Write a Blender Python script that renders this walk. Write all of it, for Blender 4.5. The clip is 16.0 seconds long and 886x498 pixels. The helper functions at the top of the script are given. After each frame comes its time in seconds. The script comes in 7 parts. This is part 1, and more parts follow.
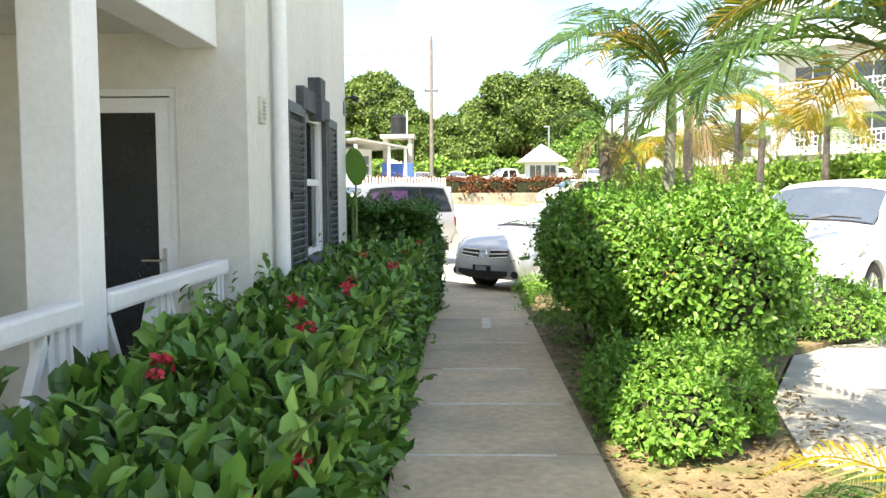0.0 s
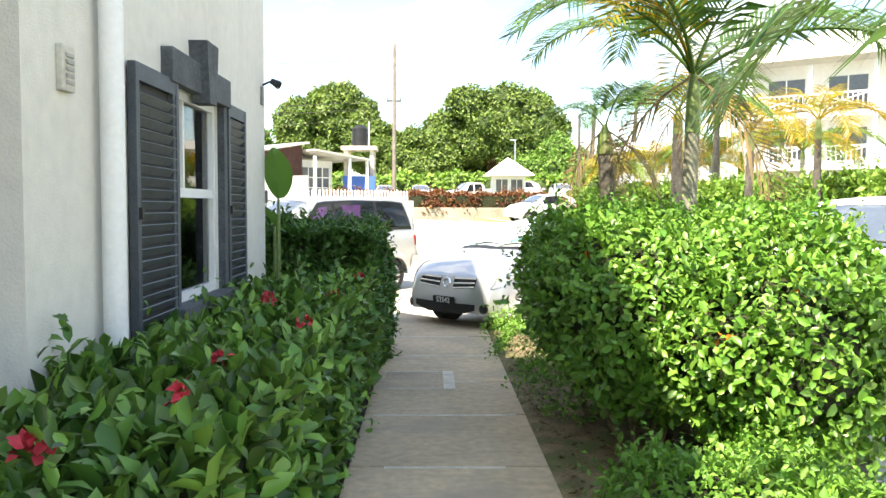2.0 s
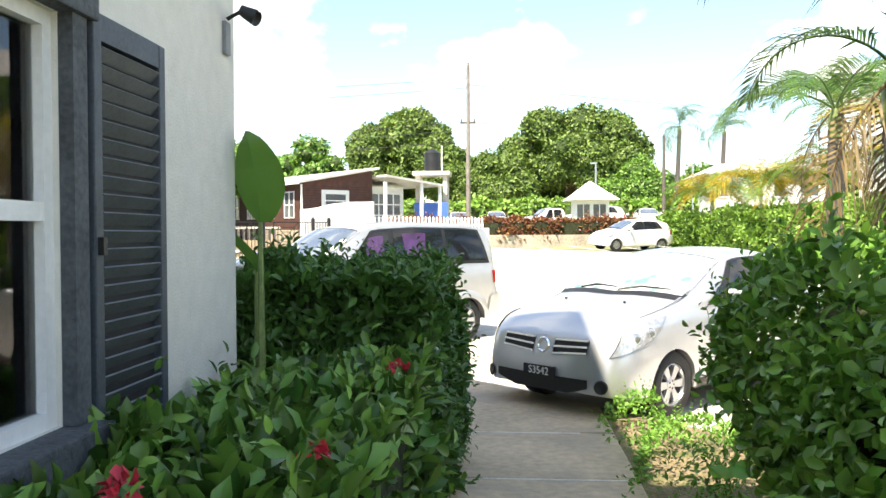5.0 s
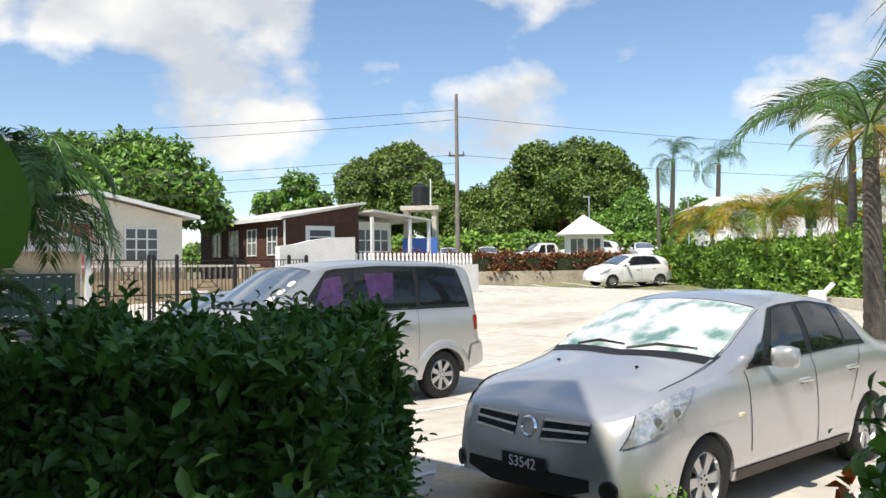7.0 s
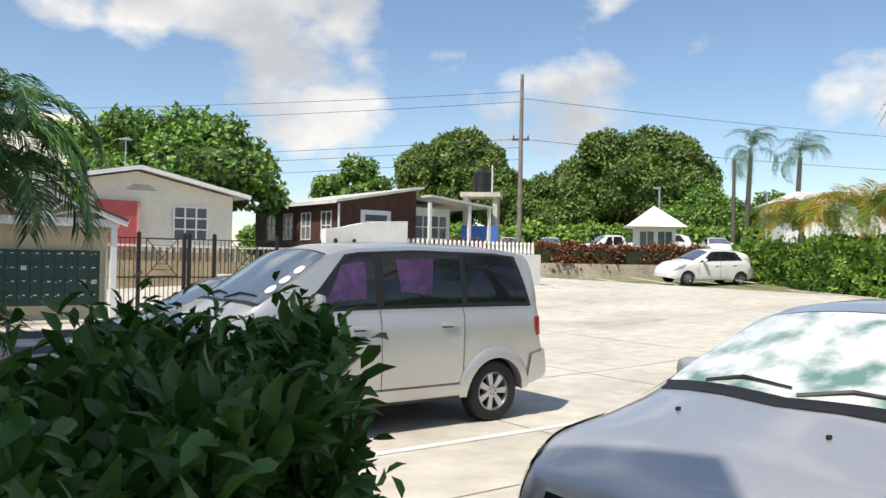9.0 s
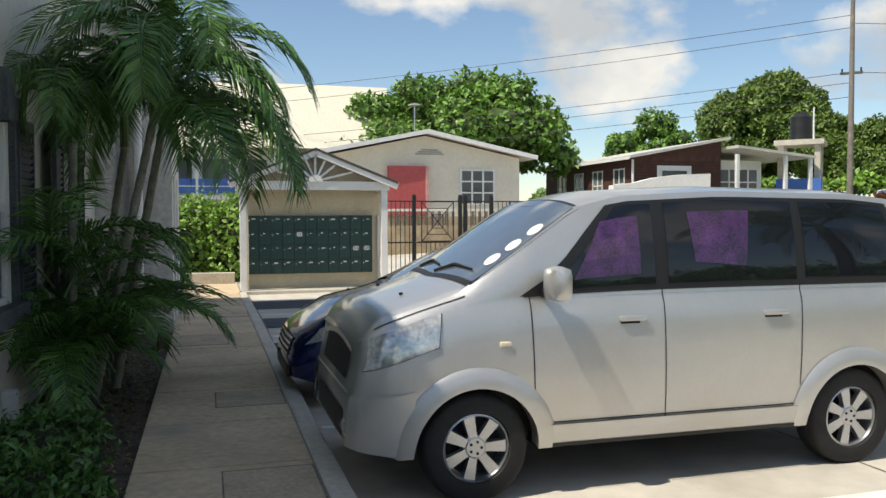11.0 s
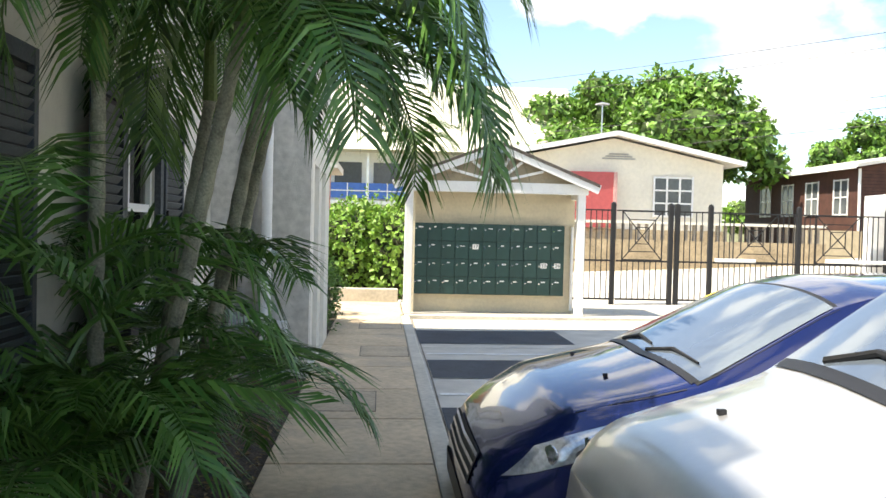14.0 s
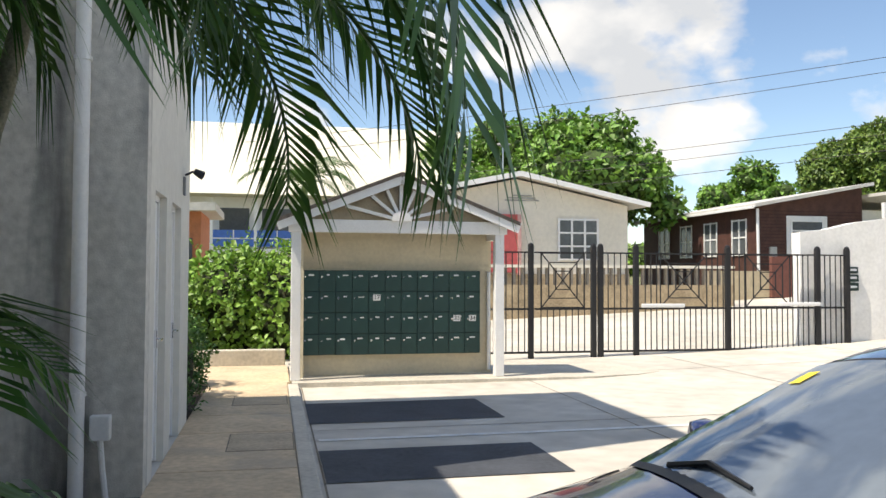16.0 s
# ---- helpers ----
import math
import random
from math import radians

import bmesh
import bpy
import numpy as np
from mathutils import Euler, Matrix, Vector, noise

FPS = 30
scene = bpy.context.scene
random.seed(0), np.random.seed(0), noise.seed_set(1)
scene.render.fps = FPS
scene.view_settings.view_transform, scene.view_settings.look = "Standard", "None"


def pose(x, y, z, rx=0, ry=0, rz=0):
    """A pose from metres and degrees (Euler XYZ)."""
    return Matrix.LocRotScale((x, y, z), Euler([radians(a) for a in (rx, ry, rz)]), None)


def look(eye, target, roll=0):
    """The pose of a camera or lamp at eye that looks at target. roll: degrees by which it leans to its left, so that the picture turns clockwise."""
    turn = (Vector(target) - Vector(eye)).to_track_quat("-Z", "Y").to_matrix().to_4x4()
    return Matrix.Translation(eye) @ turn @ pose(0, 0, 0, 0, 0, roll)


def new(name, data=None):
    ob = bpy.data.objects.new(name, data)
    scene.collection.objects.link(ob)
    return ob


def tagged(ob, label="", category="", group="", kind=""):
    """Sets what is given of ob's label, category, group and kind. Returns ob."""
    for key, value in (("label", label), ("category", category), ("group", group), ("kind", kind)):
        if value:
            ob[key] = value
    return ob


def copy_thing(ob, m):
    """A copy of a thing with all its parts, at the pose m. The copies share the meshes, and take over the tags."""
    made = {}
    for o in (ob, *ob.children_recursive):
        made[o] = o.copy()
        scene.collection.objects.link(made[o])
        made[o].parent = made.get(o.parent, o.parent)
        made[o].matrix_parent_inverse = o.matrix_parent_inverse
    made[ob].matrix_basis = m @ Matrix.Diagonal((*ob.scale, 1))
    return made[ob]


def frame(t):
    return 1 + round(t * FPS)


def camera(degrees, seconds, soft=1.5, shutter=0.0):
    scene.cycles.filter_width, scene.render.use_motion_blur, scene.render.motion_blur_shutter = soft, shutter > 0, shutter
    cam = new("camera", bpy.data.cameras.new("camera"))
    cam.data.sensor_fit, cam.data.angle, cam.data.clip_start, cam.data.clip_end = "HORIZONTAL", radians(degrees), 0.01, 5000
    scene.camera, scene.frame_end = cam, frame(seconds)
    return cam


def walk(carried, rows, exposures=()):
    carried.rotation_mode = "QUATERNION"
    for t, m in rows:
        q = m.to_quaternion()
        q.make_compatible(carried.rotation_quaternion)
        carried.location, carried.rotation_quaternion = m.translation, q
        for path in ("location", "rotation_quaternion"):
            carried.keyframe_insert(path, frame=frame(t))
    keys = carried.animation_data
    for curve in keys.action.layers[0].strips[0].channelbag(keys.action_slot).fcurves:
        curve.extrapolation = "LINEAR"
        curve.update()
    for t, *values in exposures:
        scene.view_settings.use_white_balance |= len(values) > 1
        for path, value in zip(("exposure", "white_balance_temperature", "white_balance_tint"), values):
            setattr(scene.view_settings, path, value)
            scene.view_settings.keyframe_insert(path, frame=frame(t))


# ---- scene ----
cam = camera(57.0, 16.0)
PATH = [
    (0, (-0.009, 0.167, 1.635), (-0.064, 2.161, 1.495), -0.3),
    (0.5, (0.015, 0.813, 1.64), (0.058, 2.807, 1.486), -0.0),
    (1, (-0.017, 1.394, 1.623), (0.058, 3.387, 1.471), -0.5),
    (1.5, (0.01, 2.027, 1.659), (0.119, 4.022, 1.552), 0.3),
    (2, (0.066, 2.539, 1.655), (0.098, 4.536, 1.549), 0.2),
    (2.5, (0.015, 3.116, 1.671), (0.001, 5.114, 1.576), 0.9),
    (3, (0.015, 3.683, 1.655), (-0.073, 5.679, 1.558), 1.2),
    (3.5, (-0.045, 4.265, 1.643), (-0.189, 6.256, 1.533), 1.2),
    (4, (-0.028, 4.883, 1.64), (-0.121, 6.879, 1.552), 1.1),
    (4.5, (-0.059, 5.454, 1.636), (-0.203, 7.447, 1.551), 0.8),
    (4.7, (-0.077, 5.681, 1.646), (-0.221, 7.674, 1.578), 0.2),
    (6.8, (0.111, 7.761, 1.683), (-0.055, 9.754, 1.728), -1.3),
    (7, (0.103, 8.008, 1.707), (-0.032, 10.003, 1.756), -0.7),
    (7.5, (0.113, 8.631, 1.699), (-0.012, 10.627, 1.749), 2.0),
    (8, (0.067, 9.225, 1.683), (-0.11, 11.217, 1.744), 1.4),
    (8.2, (0.043, 9.459, 1.707), (-0.13, 11.451, 1.773), 1.4),
    (10.3, (-0.165, 12.383, 1.616), (-0.907, 14.238, 1.533), 0.4),
    (10.5, (-0.277, 12.652, 1.631), (-1.093, 14.477, 1.553), 0.5),
    (11, (-0.474, 13.261, 1.612), (-1.44, 15.011, 1.539), -0.2),
    (11.5, (-0.827, 13.768, 1.61), (-2.032, 15.363, 1.541), -0.4),
    (12, (-1.228, 14.323, 1.601), (-2.562, 15.811, 1.534), 0.6),
    (12.5, (-1.619, 14.792, 1.62), (-3.048, 16.189, 1.554), 1.1),
    (13, (-2.059, 15.225, 1.628), (-3.423, 16.687, 1.586), 0.9),
    (13.5, (-2.484, 15.724, 1.634), (-3.824, 17.205, 1.541), 0.8),
    (14, (-2.967, 16.117, 1.62), (-4.268, 17.635, 1.568), 1.4),
    (14.5, (-3.356, 16.644, 1.634), (-4.483, 18.296, 1.65), 1.4),
    (15, (-3.761, 17.056, 1.622), (-4.923, 18.682, 1.692), 1.6),
    (15.5, (-4.15, 17.496, 1.616), (-5.232, 19.176, 1.696), 1.2),
    (16, (-4.522, 17.938, 1.605), (-5.62, 19.609, 1.674), 0.2),
]
walk(cam, [(t, look(eye, target, roll)) for t, eye, target, roll in PATH], exposures=[
    (0.0, 1.7, 7600, 10), (1.0, 1.85, 7600, 10), (2.5, 1.85, 7600, 10), (4.4, 1.85, 7600, 10), (5.6, 1.2, 7000, 10), (6.8, 0.5, 6800, 10), (8.2, 0.4, 6800, 10), (10.3, 0.2, 6900, 9), (11.2, 0.3, 7100, 8), (12.0, 1.0, 7300, 8), (12.7, 1.3, 7300, 9), (14.0, 1.4, 7300, 9), (14.6, 1.25, 7200, 10), (15.2, 0.75, 7100, 11), (16.0, 0.6, 7100, 11)])

# ---- light ----
SUN_TRAVEL = Vector((0.27, 0.50, -0.93)).normalized()
sun = new("sun", bpy.data.lights.new("sun", "SUN"))
sun.data.energy, sun.data.angle, sun.data.color = 4.2, radians(0.53), (1.0, 0.95, 0.87)
sun.rotation_mode = "QUATERNION"
sun.rotation_quaternion = SUN_TRAVEL.to_track_quat("-Z", "Y")
world = bpy.data.worlds.new("sky")
scene.world = world
world.use_nodes = True
wn, wl = world.node_tree.nodes, world.node_tree.links
sky = wn.new("ShaderNodeTexSky")
sky.sky_type, sky.sun_disc = "NISHITA", False
sky.sun_elevation = math.asin(-SUN_TRAVEL.z)
sky.sun_rotation = math.atan2(-SUN_TRAVEL.x, -SUN_TRAVEL.y)
sky.air_density, sky.dust_density, sky.ozone_density = 1.0, 0.05, 3.5
tc = wn.new("ShaderNodeTexCoord")
mp = wn.new("ShaderNodeMapping")
mp.inputs["Scale"].default_value = (1.0, 1.0, 1.5)
mp.inputs["Location"].default_value = (0.35, 0.1, 0.2)
nz = wn.new("ShaderNodeTexNoise")
nz.inputs["Scale"].default_value, nz.inputs["Detail"].default_value, nz.inputs["Roughness"].default_value = 4.6, 9.0, 0.5
rmp = wn.new("ShaderNodeValToRGB")
rmp.color_ramp.elements[0].position, rmp.color_ramp.elements[1].position = 0.525, 0.60
mixw = wn.new("ShaderNodeMixRGB")
nz2 = wn.new("ShaderNodeTexNoise")
nz2.inputs["Scale"].default_value, nz2.inputs["Detail"].default_value = 5.5, 6.0
cr2 = wn.new("ShaderNodeValToRGB")
cr2.color_ramp.elements[0].position, cr2.color_ramp.elements[1].position = 0.38, 0.60
cr2.color_ramp.elements[0].color, cr2.color_ramp.elements[1].color = (0.62, 0.66, 0.72, 1), (1, 1, 1, 1)
mul = wn.new("ShaderNodeMixRGB")
mul.blend_type = "MULTIPLY"
mul.inputs[0].default_value = 1.0
mul.inputs[2].default_value = (6.3, 6.4, 6.5, 1)
wl.new(mp.outputs["Vector"], nz2.inputs["Vector"])
wl.new(nz2.outputs["Fac"], cr2.inputs["Fac"])
wl.new(cr2.outputs["Color"], mul.inputs[1])
wl.new(mul.outputs["Color"], mixw.inputs[2])
wl.new(tc.outputs["Generated"], mp.inputs["Vector"])
wl.new(mp.outputs["Vector"], nz.inputs["Vector"])
wl.new(nz.outputs["Fac"], rmp.inputs["Fac"])
wl.new(rmp.outputs["Color"], mixw.inputs[0])
wl.new(sky.outputs["Color"], mixw.inputs[1])
bg = wn["Background"]
bg.inputs["Strength"].default_value = 0.12
wl.new(mixw.outputs["Color"], bg.inputs["Color"])

# ---- materials ----
MATS = {}


def mat(name, col, rough=0.7, metal=0.0, var=0.12, scale=6.0, bump=0.0, bscale=60.0, col2=None, stain=None, coat=0.0, trans=0.0, island=0.0, obj=0.0, streak=False):
    """A procedural surface: base colour varied at two scales, with fine relief."""
    if name in MATS:
        return MATS[name]
    m = bpy.data.materials.new(name)
    m.use_nodes = True
    n, l = m.node_tree.nodes, m.node_tree.links
    b = n["Principled BSDF"]
    b.inputs["Roughness"].default_value, b.inputs["Metallic"].default_value = rough, metal
    b.inputs["Coat Weight"].default_value = coat
    b.inputs["Coat Roughness"].default_value = 0.04
    if trans:
        b.inputs["Transmission Weight"].default_value = trans
    co = n.new("ShaderNodeTexCoord")
    src = co.outputs["Object"]
    if streak:
        mpp = n.new("ShaderNodeMapping")
        mpp.inputs["Scale"].default_value = (1, 1, 0.12)
        l.new(src, mpp.inputs["Vector"])
        ssrc = mpp.outputs["Vector"]
    else:
        ssrc = src
    a = n.new("ShaderNodeTexNoise")
    a.inputs["Scale"].default_value, a.inputs["Detail"].default_value = scale, 6
    l.new(ssrc, a.inputs["Vector"])
    f = n.new("ShaderNodeTexNoise")
    f.inputs["Scale"].default_value, f.inputs["Detail"].default_value = scale * 9, 4
    l.new(src, f.inputs["Vector"])
    add = n.new("ShaderNodeMath")
    add.operation = "ADD"
    l.new(a.outputs["Fac"], add.inputs[0])
    l.new(f.outputs["Fac"], add.inputs[1])
    r = n.new("ShaderNodeMapRange")
    r.inputs["From Min"].default_value, r.inputs["From Max"].default_value = 0.7, 1.3
    l.new(add.outputs[0], r.inputs["Value"])
    mix = n.new("ShaderNodeMixRGB")
    c2 = col2 or tuple(max(0, c * (1 - 2 * var)) for c in col)
    c1 = col if col2 else tuple(min(1, c * (1 + var)) for c in col)
    mix.inputs[1].default_value, mix.inputs[2].default_value = (*c1, 1), (*c2, 1)
    l.new(r.outputs[0], mix.inputs[0])
    out = mix.outputs[0]
    if stain:
        s = n.new("ShaderNodeTexNoise")
        s.inputs["Scale"].default_value, s.inputs["Detail"].default_value = stain[1], 8
        l.new(ssrc, s.inputs["Vector"])
        sr = n.new("ShaderNodeMapRange")
        sr.inputs["From Min"].default_value, sr.inputs["From Max"].default_value = stain[2], stain[2] + 0.18
        l.new(s.outputs["Fac"], sr.inputs["Value"])
        sm = n.new("ShaderNodeMixRGB")
        sm.inputs[2].default_value = (*stain[0], 1)
        l.new(sr.outputs[0], sm.inputs[0])
        l.new(out, sm.inputs[1])
        out = sm.outputs[0]
    if island or obj:
        g = n.new("ShaderNodeNewGeometry") if island else n.new("ShaderNodeObjectInfo")
        hs = n.new("ShaderNodeHueSaturation")
        mr = n.new("ShaderNodeMapRange")
        k = island or obj
        mr.inputs["To Min"].default_value, mr.inputs["To Max"].default_value = 1 - k, 1 + k
        l.new(g.outputs["Random Per Island" if island else "Random"], mr.inputs["Value"])
        l.new(mr.outputs[0], hs.inputs["Value"])
        l.new(out, hs.inputs["Color"])
        out = hs.outputs[0]
    l.new(out, b.inputs["Base Color"])
    if bump:
        bn = n.new("ShaderNodeTexNoise")
        bn.inputs["Scale"].default_value, bn.inputs["Detail"].default_value = bscale, 6
        l.new(src, bn.inputs["Vector"])
        bp = n.new("ShaderNodeBump")
        bp.inputs["Strength"].default_value, bp.inputs["Distance"].default_value = bump, 0.02
        l.new(bn.outputs["Fac"], bp.inputs["Height"])
        l.new(bp.outputs["Normal"], b.inputs["Normal"])
    MATS[name] = m
    return m


def leaf_mat(name, c1, c2, island=0.35, rough=0.45, through_light=0.25):
    """A leaf: two greens by leaf, a little gloss, and light that passes through."""
    m = bpy.data.materials.new(name)
    m.use_nodes = True
    n, l = m.node_tree.nodes, m.node_tree.links
    b = n["Principled BSDF"]
    b.inputs["Roughness"].default_value = rough
    g = n.new("ShaderNodeNewGeometry")
    mix = n.new("ShaderNodeMixRGB")
    mix.inputs[1].default_value, mix.inputs[2].default_value = (*c1, 1), (*c2, 1)
    l.new(g.outputs["Random Per Island"], mix.inputs[0])
    wnz = n.new("ShaderNodeTexWhiteNoise")
    wnz.noise_dimensions = "1D"
    l.new(g.outputs["Random Per Island"], wnz.inputs["W"])
    mr = n.new("ShaderNodeMapRange")
    mr.inputs["To Min"].default_value, mr.inputs["To Max"].default_value = 1 - island, 1 + island
    l.new(wnz.outputs["Value"], mr.inputs["Value"])
    hs = n.new("ShaderNodeHueSaturation")
    l.new(mr.outputs[0], hs.inputs["Value"])
    l.new(mix.outputs[0], hs.inputs["Color"])
    l.new(hs.outputs[0], b.inputs["Base Color"])
    t = n.new("ShaderNodeBsdfTranslucent")
    l.new(hs.outputs[0], t.inputs["Color"])
    ms = n.new("ShaderNodeMixShader")
    ms.inputs[0].default_value = through_light
    l.new(b.outputs[0], ms.inputs[1])
    l.new(t.outputs[0], ms.inputs[2])
    l.new(ms.outputs[0], n["Material Output"].inputs["Surface"])
    return m


M_WALL = mat("cream_render", (0.68, 0.66, 0.60), 0.85, var=0.05, scale=1.2, bump=0.25, bscale=90, stain=((0.55, 0.53, 0.47), 1.6, 0.62), streak=True)
M_STAINED = mat("mildewed_render", (0.60, 0.58, 0.53), 0.9, var=0.15, scale=1.5, bump=0.25, bscale=90, stain=((0.10, 0.10, 0.10), 2.3, 0.47), streak=True)
M_WHITE = mat("white_paint", (0.80, 0.80, 0.79), 0.5, var=0.04, scale=4, bump=0.05, bscale=40)
M_DARKBLUE = mat("slate_blue_paint", (0.055, 0.068, 0.085), 0.55, var=0.18, scale=7, bump=0.08, bscale=60)
M_SLATETRIM = mat("slate_render_trim", (0.085, 0.095, 0.105), 0.8, var=0.25, scale=5, bump=0.3, bscale=50)
M_WALK = mat("concrete_walk", (0.62, 0.48, 0.32), 0.8, var=0.14, scale=1.6, bump=0.25, bscale=70, stain=((0.40, 0.33, 0.25), 1.1, 0.54), obj=0.06)
M_LOT = mat("concrete_lot", (0.57, 0.53, 0.46), 0.9, var=0.12, scale=0.35, bump=0.2, bscale=30, stain=((0.36, 0.32, 0.26), 0.25, 0.55))
M_KERB = mat("kerb_concrete", (0.55, 0.51, 0.43), 0.9, var=0.12, scale=2, bump=0.2, bscale=50)
M_TAR = mat("dark_patch", (0.055, 0.062, 0.075), 0.8, var=0.2, scale=2, bump=0.2, bscale=60)
M_LINE = mat("line_paint", (0.75, 0.74, 0.70), 0.7, var=0.15, scale=5)
M_SOIL = mat("mulch_soil", (0.085, 0.06, 0.042), 0.95, var=0.4, scale=9, bump=0.9, bscale=45)
M_GRASSG = mat("dry_ground", (0.26, 0.20, 0.11), 0.95, var=0.3, scale=5, bump=0.7, bscale=60, stain=((0.12, 0.15, 0.04), 2.5, 0.5))
M_EARTH = mat("far_ground", (0.22, 0.22, 0.11), 0.95, var=0.25, scale=0.4, bump=0.4, bscale=8)
M_GLASSD = mat("dark_window_glass", (0.012, 0.014, 0.016), 0.03, var=0.05)
M_TINT = mat("tinted_car_glass", (0.010, 0.012, 0.016), 0.03, var=0.03)
M_SCREEN = mat("windscreen_glass", (0.20, 0.245, 0.30), 0.04, 0.55, var=0.06, scale=2)
M_RUBBER = mat("tyre_rubber", (0.018, 0.018, 0.019), 0.75, var=0.2, scale=20)
M_ALLOY = mat("alloy_rim", (0.52, 0.53, 0.55), 0.3, 0.85, var=0.05)
M_BLACK = mat("black_plastic", (0.012, 0.012, 0.013), 0.5, var=0.1)
M_GAP2 = mat("joint_dirt", (0.24, 0.20, 0.15), 0.9, var=0.3, scale=3)
# Near-black for car gaps; also the painted shade behind louvres and handles.
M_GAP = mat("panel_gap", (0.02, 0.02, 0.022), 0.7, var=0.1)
M_SILVER = mat("silver_paint", (0.585, 0.58, 0.568), 0.36, 0.65, var=0.02, coat=0.7, stain=((0.55, 0.53, 0.49), 1.1, 0.55))
M_SILVER2 = mat("bright_silver_paint", (0.61, 0.615, 0.63), 0.33, 0.65, var=0.02, coat=0.8)
M_BLUEP = mat("deep_blue_paint", (0.008, 0.018, 0.115), 0.2, 0.45, var=0.03, coat=1.0)
M_WHITEP = mat("white_car_paint", (0.78, 0.78, 0.78), 0.3, var=0.02, coat=0.7)
M_CHROME = mat("chrome", (0.72, 0.73, 0.74), 0.1, 1.0, var=0.02)
M_LENS = mat("headlamp_lens", (0.60, 0.61, 0.61), 0.12, 0.5, var=0.22, scale=5, coat=1.0)
M_BOWL = mat("lamp_bowl", (0.62, 0.63, 0.64), 0.15, 0.8, var=0.1, scale=30, coat=1.0)
M_RED = mat("red_lens", (0.45, 0.012, 0.012), 0.15, var=0.1)
M_IRON = mat("black_iron", (0.010, 0.010, 0.012), 0.6, var=0.15)
M_SUNSHADE = mat("foil_sunshade", (0.88, 0.93, 0.90), 0.3, 0.15, var=0.1, scale=5, bump=1.0, bscale=9, coat=1.0, stain=((0.16, 0.30, 0.25), 4.2, 0.46))
M_PURPLE = mat("purple_curtain", (0.075, 0.022, 0.11), 0.35, var=0.45, scale=9, coat=0.6)

# ---- mesh helpers ----


class Build:
    """Collects vertices and faces for one mesh."""

    def __init__(self):
        self.v, self.f = [], []

    def add(self, verts, faces):
        k = len(self.v)
        self.v += [tuple(p) for p in verts]
        self.f += [tuple(i + k for i in q) for q in faces]
        return self

    def box(self, x0, x1, y0, y1, z0, z1, m=None, bevel=0.0):
        if bevel:
            bm = bmesh.new()
            bmesh.ops.create_cube(bm, size=1, matrix=Matrix.Translation(((x0 + x1) / 2, (y0 + y1) / 2, (z0 + z1) / 2)) @ Matrix.Diagonal((x1 - x0, y1 - y0, z1 - z0, 1)))
            bmesh.ops.bevel(bm, geom=bm.edges[:], offset=bevel, segments=2, affect="EDGES", profile=0.6)
            bm.verts.index_update()
            vs, fs = [v.co.copy() for v in bm.verts], [[v.index for v in f.verts] for f in bm.faces]
            bm.free()
        else:
            vs = [Vector((x, y, z)) for z in (z0, z1) for x, y in ((x0, y0), (x1, y0), (x1, y1), (x0, y1))]
            fs = [(3, 2, 1, 0), (4, 5, 6, 7), (0, 1, 5, 4), (1, 2, 6, 5), (2, 3, 7, 6), (3, 0, 4, 7)]
        if m is not None:
            vs = [m @ v for v in vs]
        return self.add(vs, fs)

    def bar(self, a, b, w, h=None, up=(0, 0, 1)):
        """A square bar from a to b."""
        a, b, h = Vector(a), Vector(b), h or w
        d = (b - a).normalized()
        s = d.cross(Vector(up))
        s = s.normalized() if s.length > 1e-4 else Vector((1, 0, 0))
        t = s.cross(d)
        vs = [p + s * i * w / 2 + t * j * h / 2 for p in (a, b) for i, j in ((-1, -1), (1, -1), (1, 1), (-1, 1))]
        return self.add(vs, [(3, 2, 1, 0), (4, 5, 6, 7), (0, 1, 5, 4), (1, 2, 6, 5), (2, 3, 7, 6), (3, 0, 4, 7)])

    def tube(self, pts, radii, n=8, cap=True):
        pts = [Vector(p) for p in pts]
        if not hasattr(radii, "__len__"):
            radii = [radii] * len(pts)
        vs, fs = [], []
        for i, p in enumerate(pts):
            d = (pts[min(i + 1, len(pts) - 1)] - pts[max(i - 1, 0)]).normalized()
            s = d.cross(Vector((0, 0, 1)))
            s = s.normalized() if s.length > 1e-3 else Vector((1, 0, 0))
            t = s.cross(d)
            vs += [p + (s * math.cos(2 * math.pi * k / n) + t * math.sin(2 * math.pi * k / n)) * radii[i] for k in range(n)]
        for i in range(len(pts) - 1):
            fs += [(i * n + k, i * n + (k + 1) % n, (i + 1) * n + (k + 1) % n, (i + 1) * n + k) for k in range(n)]
        if cap:
            fs += [tuple(range(n))[::-1], tuple((len(pts) - 1) * n + k for k in range(n))]
        return self.add(vs, fs)

    def lathe(self, prof, m, n=24):
        """Turns (radius, height) round the local z axis."""
        vs, fs = [], []
        for r, h in prof:
            vs += [m @ Vector((r * math.cos(2 * math.pi * k / n), r * math.sin(2 * math.pi * k / n), h)) for k in range(n)]
        for i in range(len(prof) - 1):
            fs += [(i * n + k, i * n + (k + 1) % n, (i + 1) * n + (k + 1) % n, (i + 1) * n + k) for k in range(n)]
        return self.add(vs, fs)

    def prism(self, poly, z0, z1, m=None):
        """A flat outline, counter-clockwise, made into a slab."""
        k = len(poly)
        vs = [Vector((x, y, z)) for z in (z0, z1) for x, y in poly]
        if m is not None:
            vs = [m @ v for v in vs]
        return self.add(vs, [tuple(range(k))[::-1], tuple(range(k, 2 * k))] + [(i, (i + 1) % k, k + (i + 1) % k, k + i) for i in range(k)])

